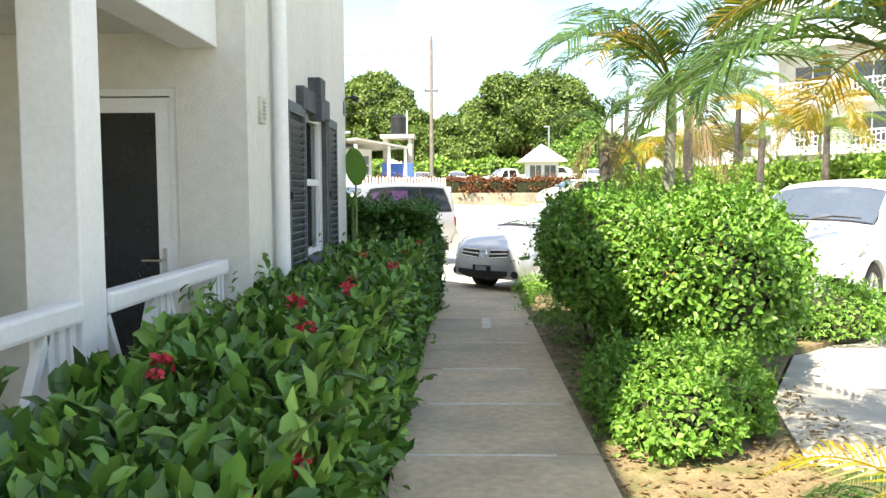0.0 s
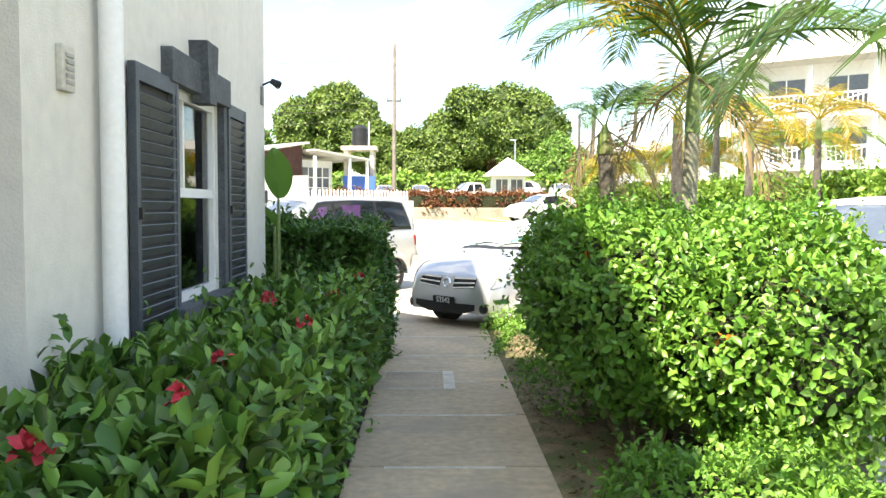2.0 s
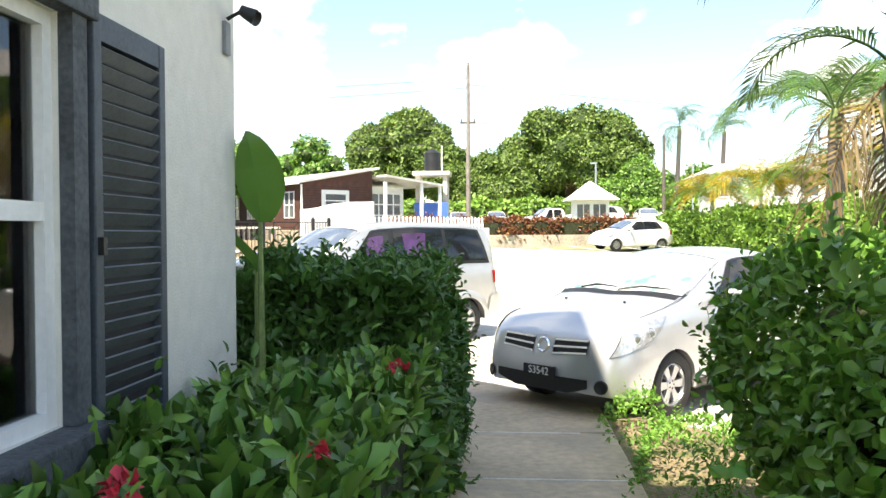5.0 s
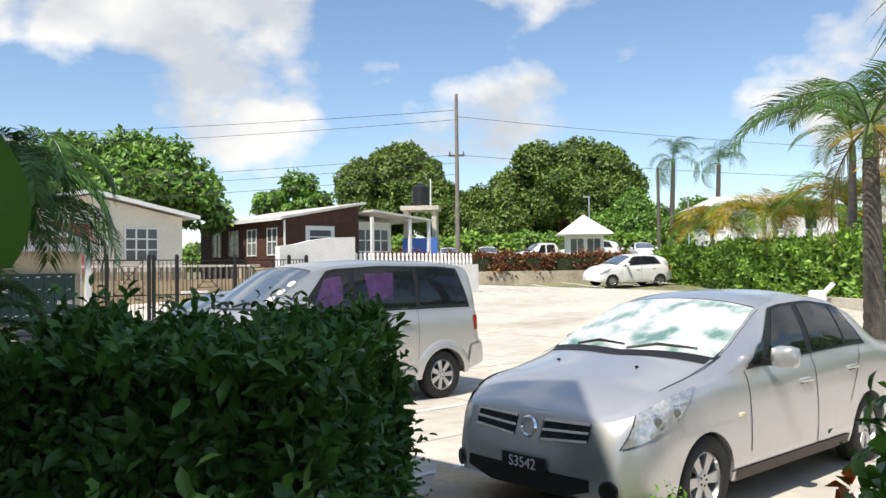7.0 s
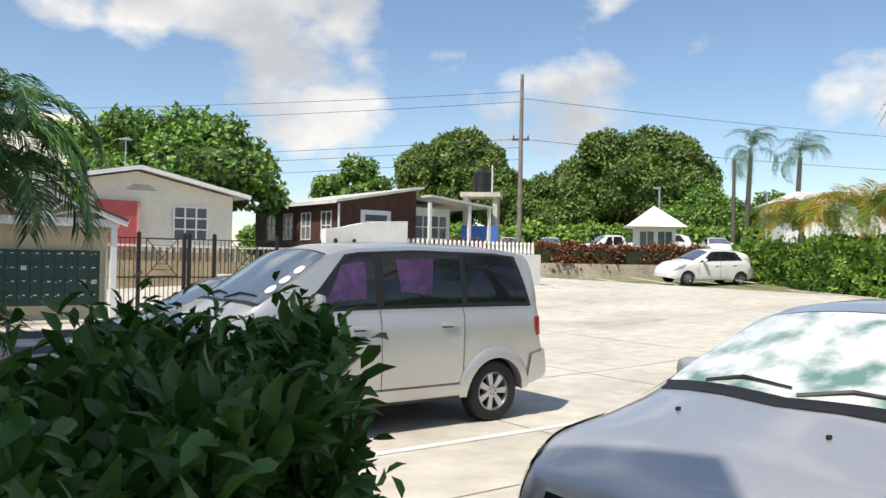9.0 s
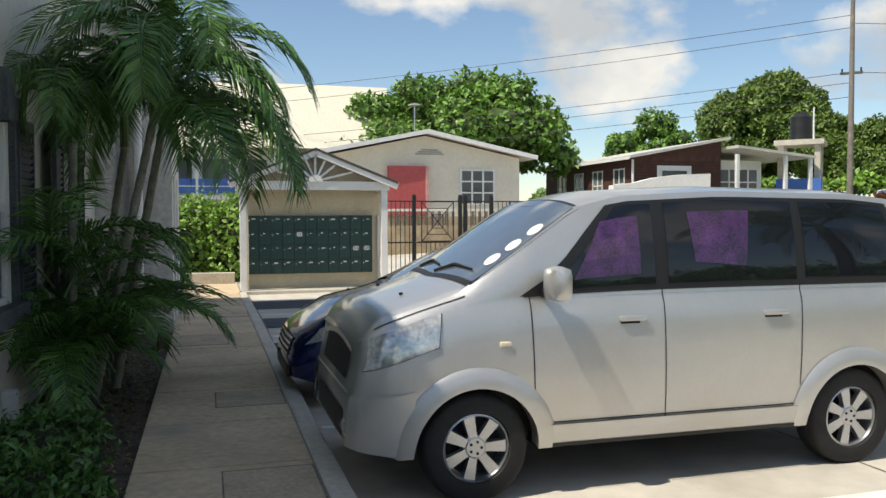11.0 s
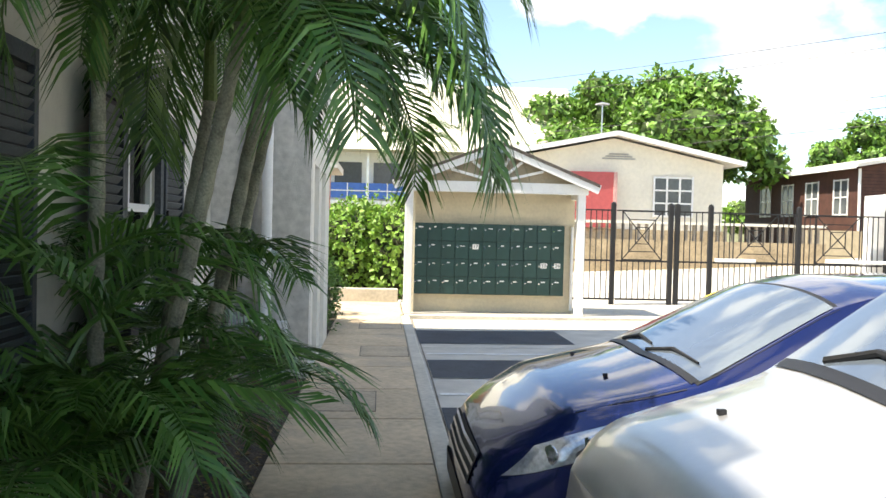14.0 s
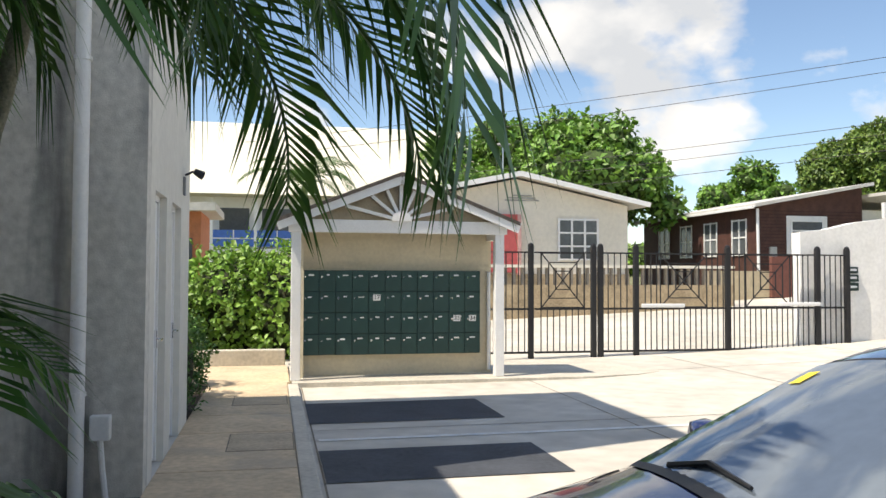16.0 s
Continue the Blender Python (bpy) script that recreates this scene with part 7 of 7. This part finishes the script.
def white_house():
    t = thing("house", "white two-storey house with a shallow pale roof", "house")
    x0, x1, y0, y1 = 19.1, 31.0, 84.5, 93.0
    part("wall", Build().box(x0, x1, y0, y1, 2.0, 7.2), M_WHITE, t)
    part("roof", Build().add([(x0 - 0.6, y0 - 0.6, 7.15), (x1 + 0.6, y0 - 0.6, 7.15), (x1 + 0.6, y1 + 0.6, 7.15), (x0 - 0.6, y1 + 0.6, 7.15), ((x0 + x1) / 2 - 4, (y0 + y1) / 2, 8.4), ((x0 + x1) / 2 + 4, (y0 + y1) / 2, 8.4)], [(3, 2, 1, 0), (0, 1, 5, 4), (1, 2, 5), (2, 3, 4, 5), (3, 0, 4)]), M_ROOFW, t)
    for x in (20.3, 23.2, 25.6, 28.6):
        w = part("window", Build().box(x - 0.5, x + 0.5, y0 - 0.03, y0 - 0.004, 5.0, 6.4), M_FARGL, t)
        part("sill", Build().box(x - 0.6, x + 0.6, y0 - 0.12, y0 - 0.005, 4.88, 4.97), M_WHITE, w)


white_house()


def apartments():
    t = thing("apartment_building", "white three-storey apartment block with railed balconies", "apartment building")
    p0, p1 = Vector((18.6, 50.0, 0)), Vector((36.0, 36.0, 0))
    d = (p1 - p0).normalized()
    out = Vector((d.y, -d.x, 0))
    L = (p1 - p0).length
    m = Matrix(((d.x, -out.x, 0, p0.x), (d.y, -out.y, 0, p0.y), (0, 0, 1, 1.3), (0, 0, 0, 1)))
    part("wall", Build().box(0, L, 1.6, 9.0, -1.0, 8.6, m=m), M_WHITE, t)
    part("gable_wall", Build().box(-0.25, 0, 0.0, 9.0, -1.0, 8.6, m=m), M_WHITE, t)
    part("roof", Build().add([m @ Vector(q) for q in ((-0.9, -0.6, 8.5), (L + 0.9, -0.6, 8.5), (L + 0.9, 9.6, 8.5), (-0.9, 9.6, 8.5), (3.0, 4.5, 10.9), (L - 3, 4.5, 10.9))], [(3, 2, 1, 0), (0, 1, 5, 4), (1, 2, 5), (2, 3, 4, 5), (3, 0, 4)]), M_ROOFW, t)
    bay = 3.3
    nb = int(L / bay)
    for k, z in enumerate((-0.2, 2.7, 5.6)):
        if k:
            part("balcony_slab", Build().box(0, L, -0.1, 1.6, z - 0.3, z, m=m), M_WHITE, t)
        for i in range(nb + 1):
            part("post", Build().box(i * bay - 0.11, i * bay + 0.11, -0.08, 0.14, z, z + 2.62, m=m), M_WHITE, t)
            if i < nb:
                w = part("window", Build().box(i * bay + 0.6, i * bay + 2.6, 1.56, 1.59, z + 0.2, z + 2.1, m=m), M_FARGL, t)
                part("frame", Build().box(i * bay + 1.56, i * bay + 1.64, 1.53, 1.555, z + 0.2, z + 2.1, m=m), M_WHITE, w)
                r = Build().box(i * bay + 0.12, (i + 1) * bay - 0.12, -0.02, 0.05, z + 0.95, z + 1.05, m=m).box(i * bay + 0.12, (i + 1) * bay - 0.12, -0.02, 0.05, z + 0.12, z + 0.2, m=m)
                for j in range(1, 12):
                    x = i * bay + 0.12 + j * (bay - 0.24) / 12
                    r.box(x - 0.03, x + 0.03, 0.0, 0.04, z + 0.2, z + 0.95, m=m)
                r.bar(m @ Vector((i * bay + 0.3, 0.01, z + 0.2)), m @ Vector(((i + 1) * bay - 0.3, 0.01, z + 0.95)), 0.06).bar(m @ Vector((i * bay + 0.3, 0.01, z + 0.95)), m @ Vector(((i + 1) * bay - 0.3, 0.01, z + 0.2)), 0.06)
                part("balcony_rail", r, M_WHITE, t)


apartments()


def blue_block():
    t = thing("apartment_building", "white block with blue railed galleries and pale roof", "apartment building")
    m = Matrix.Translation((*xy(8.2, 61.0), 0)) @ Matrix.Rotation(radians(45), 4, "Z")
    x0, x1 = -9.0, 12.5
    part("wall", Build().box(x0, x1, 1.5, 9.0, -0.5, 6.0, m=m), M_WHITE, t)
    part("roof", Build().add([m @ Vector(q) for q in ((x0 - 0.5, -0.6, 6.0), (x1 + 0.5, -0.6, 6.0), (x1 + 0.5, 10.0, 6.0), (x0 - 0.5, 10.0, 6.0), (x0 - 0.5, 5.0, 10.8), (x1 + 0.5, 5.0, 10.8))], [(3, 2, 1, 0), (0, 1, 5, 4), (1, 2, 5), (2, 3, 4, 5), (3, 0, 4)]), mat("cream_metal_roof", (0.70, 0.66, 0.54), 0.6, var=0.06), t)
    for z in (0.2, 3.1):
        part("slab", Build().box(x0, x1, 0, 1.5, z - 0.25, z, m=m), M_WHITE, t)
        x = x0
        while x < x1:
            part("post", Build().box(x, x + 0.16, 0.0, 0.16, z, z + 2.7, m=m), M_WHITE, t)
            part("railing", Build().box(x + 0.16, x + 2.3, 0.03, 0.08, z + 0.12, z + 1.0, m=m), M_BLUEB, t)
            part("rail_pattern", Build().box(x + 0.16, x + 2.3, 0.0, 0.028, z + 0.52, z + 0.58, m=m).box(x + 1.2, x + 1.26, 0.0, 0.028, z + 0.12, z + 1.0, m=m), M_WHITE, t)
            part("window", Build().box(x + 0.4, x + 2.0, 1.46, 1.495, z + 0.9, z + 2.3, m=m), M_FARGL, t)
            x += 2.3
    o = thing("outbuilding", "orange rendered outbuilding with white eave", "building")
    part("wall", Build().box(4.2, 7.6, 38.0, 41.0, -0.2, 3.3, m=GRID), mat("orange_render", (0.55, 0.20, 0.10), 0.85, var=0.1), o)
    part("roof", Build().box(3.9, 8.0, 37.6, 41.3, 3.3, 3.5, m=GRID), M_ROOFW, o)
    part("window", Build().box(7.0, 7.4, 37.96, 37.995, 1.4, 2.6, m=GRID), M_FARGL, o)


blue_block()


def tree(label, base, h, blobs, count, size, material, seed, trunk_r=0.35, name="tree"):
    """A tapered trunk with limbs and a crown of many leaves over uneven masses."""
    t = thing(name, label, "tree")
    x, y, z = base
    r = random.Random(seed)
    part("trunk", Build().tube([(x, y, z - 0.2), (x + 0.1, y, z + h * 0.15), (x, y + 0.1, z + h * 0.35)], [trunk_r * 1.3, trunk_r, trunk_r * 0.7], 10), M_BARK, t, smooth=True)
    for bx, by, bz, rx, ry, rz in blobs[:7]:
        part("limb", Build().tube([(x, y + 0.1, z + h * 0.3), ((x + bx) / 2, (y + by) / 2, (z + h * 0.3 + bz) / 2 + 0.3), (bx, by, bz)], [trunk_r * 0.5, trunk_r * 0.3, trunk_r * 0.12], 7), M_BARK, t)
    P, N = blob_points(blobs, count, seed, 0.1)
    P = P + N * (bumps(P, 3.0 / max(size * 4, 0.6), seed) * size * 0.9)[:, None]
    D, F = leafy(P, N, seed, 0.8, -0.1, 0.2)
    S = np.random.default_rng(seed).uniform(size * 0.6, size * 1.4, len(P))
    f = part("crown", leaf_mesh("crown", P, D, F, S, 0.6, material, False), None, t)
    # Dark shells behind the leaves paint the crown's inner shade.
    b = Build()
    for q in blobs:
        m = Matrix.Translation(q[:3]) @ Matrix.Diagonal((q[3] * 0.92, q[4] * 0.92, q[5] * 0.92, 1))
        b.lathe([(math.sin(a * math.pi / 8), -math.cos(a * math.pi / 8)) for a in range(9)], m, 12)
    part("inner_crown", b, mat("shaded_inner_fill", (0.05, 0.085, 0.02), 0.95, var=0.4, scale=2), t)


def crown_blobs(cx, cy, z0, z1, rx, ry, count, seed, size):
    """Uneven round masses filling a dome."""
    r = random.Random(seed)
    out = []
    for i in range(count):
        a, q = r.uniform(0, 6.283), math.sqrt(r.uniform(0, 1))
        dome = math.sqrt(max(0.0, 1 - q * q * 0.9))
        zz = z0 + (z1 - z0) * dome * r.uniform(0.35, 0.92)
        s = size * r.uniform(0.7, 1.3)
        out.append((cx + rx * q * math.cos(a), cy + ry * q * math.sin(a), zz, s, s, s * 0.8))
    return out


tree("huge round mango tree with dense dark crown", (8, 106, 3.2), 12, crown_blobs(8.2, 106, 4.5, 17.2, 9.4, 6, 70, 1, 2.0), 48000, 0.42, M_MANGO, 101, 0.9)
tree("mango tree with dense crown behind the lot", (-1.5, 102, 3.2), 8, crown_blobs(-1.0, 102, 4.0, 11.0, 3.8, 4, 24, 2, 1.6), 18000, 0.38, M_MANGO, 102, 0.5)
tree("round bright green tree beside the mango", (15.5, 100, 3.2), 6, crown_blobs(15.2, 100, 4.0, 9.6, 4.3, 4, 24, 3, 1.6), 18000, 0.36, M_BREAD, 103, 0.5)
tree("tall mango tree behind the brown house", (-14, 108, 3.0), 12, crown_blobs(-13.2, 108, 5.0, 16.6, 7.2, 5, 50, 4, 1.9), 34000, 0.42, M_MANGO, 104, 0.8)
tree("pale open tree behind the brown house", (-24, 100, 2.5), 8, crown_blobs(-23, 100, 6.0, 12.6, 4.5, 3.5, 16, 5, 1.3), 6000, 0.5, M_BREAD, 105, 0.4)
tree("mango tree at the edge of the lot", (-6.0, 104, 3.2), 9, crown_blobs(-5.5, 104, 5.0, 12.0, 3.4, 3, 18, 6, 1.5), 14000, 0.38, M_MANGO, 106, 0.4)
tree("broad-leaved tree spreading behind the cream house", (-26, 62, 0.8), 8, crown_blobs(-26.8, 61.5, 3.6, 11.6, 8.0, 6.5, 62, 7, 1.25), 24000, 0.42, M_BREAD, 107, 0.5)
tree("distant green trees along the ridge", (34, 118, 3.5), 8, crown_blobs(32, 118, 3.5, 10.5, 17, 4, 40, 8, 2.0), 14000, 0.6, M_BREAD, 108, 0.5)
tree("low scrub and banana plants beyond the lot", (-2, 92, 2.6), 3, [(x, 90 + (x % 3), 3.4, 2.2, 1.5, 1.5) for x in range(-30, 34, 3)], 14000, 0.55, M_FARH, 109, 0.2)

# hedges and planting round the lot
hedge("hedge", "copper-red clipped hedge on a low wall", [(-6.0, 48.7), (7.4, 53.0), (7.1, 53.9), (-6.3, 49.6)], 1.2, 2.35, 9000, 0.22, 0.6, M_REDH, 61, rough=0.12, rich=False, k=3.0)
b = Build()
b.prism([(-6.1, 48.55), (7.5, 52.85), (7.4, 53.1), (-6.2, 48.8)], -0.2, 1.55)
solid("wall_lot", b, mat("lot_wall", (0.50, 0.43, 0.33), 0.9, var=0.2, scale=1.2), "low tan wall along the far side of the lot", "wall", kind="structure")
far_hedge, _, _ = hedge("hedge", "tall bright green hedge along the lot", [(8.2, 51.5), (9.3, 44), (10.2, 36), (11.2, 27), (12.2, 17), (13.5, 9), (16.5, 9), (15.5, 20), (14.0, 36), (12.5, 51.5)], 0.2, 2.35, 44000, 0.27, 0.55, M_FARH, 62, rough=0.25, rich=False, k=1.6, core=False)
# Dark green solid gives the far hedge its painted inner shade.
part("core", Build().prism([(8.9, 51.2), (9.9, 44), (10.8, 36), (11.8, 27), (12.8, 17), (14.0, 9.4), (16.2, 9.4), (15.2, 20), (13.7, 36), (12.2, 51.2)], 0.0, 1.95), mat("shaded_inner_fill", (0.05, 0.085, 0.02), 0.95, var=0.4, scale=2), far_hedge)
kb = Build()
kb.prism([(7.6, 51.0), (8.7, 43.5), (9.6, 35.5), (10.6, 27), (11.6, 16.5), (11.9, 16.5), (10.95, 27), (9.9, 35.6), (9.0, 43.6), (8.0, 51.1)], -0.3, 0.72)
solid("kerb_lot", kb, M_KERB, "pale concrete kerb along the lot", "kerb", kind="structure")
for i, (x, y, h, sc) in enumerate(((9.6, 45.0, 0.7, 1.15), (10.6, 41.0, 0.9, 1.25), (10.5, 48.5, 0.6, 1.0), (12.6, 38.0, 1.2, 1.3), (13.5, 44.0, 1.0, 1.2), (14.0, 33.0, 1.2, 1.2))):
    palm("low yellow-orange palm in the hedge", (x, y, 0.8), (x, y, 2.3 + h), 0.1, 0.08, [("yellow", 11, sc * 1.15, 20), ("bright", 6, sc, 15)], 20 + i, shaft=0.3)
palm("tall palm with bright drooping fronds", (11.2, 34.5, 0.2), (11.25, 34.4, 5.0), 0.17, 0.11, [("bright", 12, 0.95, 20)], 31, trunk=M_PTRUNKD, shaft=0.8)
palm("palm with yellowing fronds beyond the car", (8.6, 24.5, -0.05), (8.7, 24.5, 3.2), 0.14, 0.09, [("yellow", 9, 1.2, 20)], 32, trunk=M_PTRUNKD, shaft=0.6)
palm("palm with yellowing fronds beyond the car", (11.0, 25.5, -0.05), (11.0, 25.5, 3.6), 0.14, 0.09, [("yellow", 9, 1.3, 20)], 33, trunk=M_PTRUNKD, shaft=0.6)
palm("grey-trunked palm among the shrubs", (5.2, 19.5, -0.05), (5.2, 19.5, 3.2), 0.16, 0.10, [("green", 8, 1.1, 18), ("dead", 3, 1.0, 10)], 34, trunk=M_PTRUNKD, shaft=0.5)
palm("coconut palm far beyond the lot", (18.2, 95.0, 3.2), (18.6, 95.0, 12.6), 0.3, 0.2, [("coco", 13, 0.95, 55)], 35, trunk=M_PTRUNKD, shaft=0.3)
palm("coconut palm far beyond the lot", (22.9, 95.1, 3.2), (23.3, 95.1, 12.2), 0.3, 0.2, [("coco", 13, 0.9, 55)], 36, trunk=M_PTRUNKD, shaft=0.3)
palm("small bright palm behind the mailboxes", (*xy(10.25, 38.0), -0.1), (*xy(10.25, 38.0), 3.7), 0.15, 0.1, [("green", 13, 0.85, 20)], 37, shaft=0.4)
shrub("shrub", "sunlit leafy shrubs beyond the end of the walk", [(*xy(8.6, 34.0), 0.9, 1.2, 1.2, 1.2), (*xy(9.9, 33.2), 1.0, 1.0, 1.0, 1.2), (*xy(7.4, 33.6), 0.7, 0.9, 0.9, 0.9), (*xy(10.8, 34.5), 1.2, 1.0, 1.0, 1.2)], 7000, 0.16, 0.6, M_FARH, 51, rich=True, stems=8)
shrub("shrub", "dark narrow shrubs along the block wall", [(*xy(8.2, 26.0), 0.5, 0.4, 0.5, 0.6), (*xy(8.1, 27.2), 0.5, 0.4, 0.5, 0.6), (*xy(7.9, 28.4), 0.5, 0.5, 0.5, 0.7)], 4500, 0.07, 0.5, M_CLIP, 52, rich=False)
solid("kerb_planter", Build().box(6.8, 9.7, 31.0, 31.25, -0.1, 0.28, m=GRID, bevel=0.02), M_KERB, "low concrete planter kerb", "kerb", kind="structure")

# ---- poles, wires, lamps ----
def pole(label, x, y, z0, z1, r, material, arms=True):
    t = thing("utility_pole", label, "pole")
    part("pole", Build().tube([(x, y, z0), (x + 0.02, y, z1)], [r, r * 0.6], 10), material, t, smooth=True)
    if arms:
        part("crossarm", Build().box(x - 0.5, x + 0.5, y - 0.05, y + 0.05, z1 - 3.9, z1 - 3.78), M_PTRUNKD, t)
        for dx in (-0.42, 0.0, 0.42):
            part("insulator", Build().tube([(x + dx, y, z1 - 3.8), (x + dx, y, z1 - 3.6)], 0.04, 6), M_BLACK, t)
    return t


M_POLE = mat("weathered_pole", (0.24, 0.21, 0.18), 0.9, var=0.2, scale=3)
pole("tall weathered wooden utility pole", -2.4, 58.6, 1.0, 12.6, 0.17, M_POLE)
pole("short dark wooden pole by the palms", 15.6, 88.0, 2.5, 11.2, 0.22, M_PTRUNKD, False)
for x, y, z in ((8.3, 82.0, 8.0), (16.6, 80.0, 7.5)):
    t_ = thing("street_lamp", "slim grey street lamp", "street lamp")
    part("pole", Build().tube([(x, y, 2.0), (x, y, z)], 0.08, 8), M_ALLOY, t_)
    part("head", Build().box(x - 0.5, x + 0.1, y - 0.12, y + 0.12, z - 0.05, z + 0.1, bevel=0.03), M_ALLOY, t_)
for i, (a, c, sag) in enumerate([((-60, 47, 9.2), (-2.4, 58.6, 11.6), 0.7), ((-60, 49, 8.6), (-2.4, 58.6, 11.0), 0.7), ((-60, 50, 6.4), (-2.4, 58.6, 8.8), 0.6), ((-60, 50.5, 5.8), (-2.4, 58.6, 8.3), 0.6), ((-2.4, 58.6, 8.8), (60, 88, 9.5), 0.8), ((-2.4, 58.6, 11.2), (60, 90, 12.0), 0.8), ((-60, 51, 5.0), (-2.4, 58.6, 7.6), 0.6)]):
    a, c = Vector(a), Vector(c)
    pts = [a.lerp(c, s / 16) - Vector((0, 0, sag * 4 * (s / 16) * (1 - s / 16))) for s in range(17)]
    solid("overhead_wire", Build().tube(pts, 0.014, 5), M_BLACK, "thin black overhead wire", "wire", "overhead wires")

# ---- cars across the lot ----
for i, (x, y, turn, z) in enumerate(((-3.5, 71, 100, 1.9), (-0.6, 71.5, 95, 1.95), (-6.2, 70.5, 98, 1.85), (8.6, 70.5, 85, 2.05), (11.5, 71, 92, 2.1))):
    copy_thing(wcar, pose(x, y, z, 0, 0, turn))["label"] = "pale car parked in the far lot"
PICK = dict(SUV, axles=(0.9, 3.7), length=4.9, top=[(0, 0.9), (0.1, 1.0), (0.5, 1.1), (1.1, 1.17), (1.25, 1.2), (1.8, 1.66), (2.2, 1.74), (3.0, 1.74), (3.2, 1.6), (3.35, 1.12), (4.9, 1.1)], waist=[(0, 0.85), (4.9, 1.05)], roofw=[(0, 0.85), (1.9, 0.8), (3.1, 0.8), (3.4, 0.9), (4.9, 0.9)], rear=(3.2, 3.33), windows=[[(1.7, 1.12), (2.3, 1.1), (2.3, 1.88), (2.0, 1.88)], [(2.4, 1.1), (3.05, 1.1), (3.0, 1.88), (2.4, 1.88)]], side_trim=[], tail_lamp=[], handles=[], gaps=[], mirror=(1.6, 1.06))
pk, _ = car(PICK, "pickup", "white pickup truck behind the red hedge", M_WHITEP, pose(1.0, 66.0, 1.75, 0, 0, 20))
copy_thing(suv, pose(4.2, 68.5, 1.85, 0, 0, 15))["label"] = "white utility car behind the red hedge"
for i in range(9):
    x0, y0 = -1.5 + i * 1.55, 46.8 + i * 0.52
    solid("bay_line", Build().add([(x0, y0, ground_z(x0, y0) + 0.012), (x0 + 0.14, y0 + 0.05, ground_z(x0, y0) + 0.012), (x0 + 1.6, y0 - 4.6, ground_z(x0 + 1.5, y0 - 4.6) + 0.012), (x0 + 1.46, y0 - 4.65, ground_z(x0 + 1.5, y0 - 4.6) + 0.012)], [(3, 2, 1, 0)]), M_LINE, "worn white parking bay line on concrete", "road marking", kind="structure")
# Unidentified white shape by the hedge, built as a made-up covered bundle.
t_ = thing("covered_cart", "white bundle by the hedge, kind unknown", "cart")
part("cover", Build().box(9.25, 9.7, 32.6, 33.0, 0.25, 0.95, bevel=0.1), M_WHITE, t_, smooth=60)
part("handle", Build().bar((9.65, 32.8, 0.85), (9.95, 32.8, 1.15), 0.14, 0.1), M_WHITE, t_)
solid("manhole", Build().box(12.2, 12.9, 21.6, 22.1, -0.08, -0.068, m=GRID), mat("rust_iron", (0.22, 0.06, 0.04), 0.8, var=0.3), "rusty red iron drain cover in the lot", "drain cover")
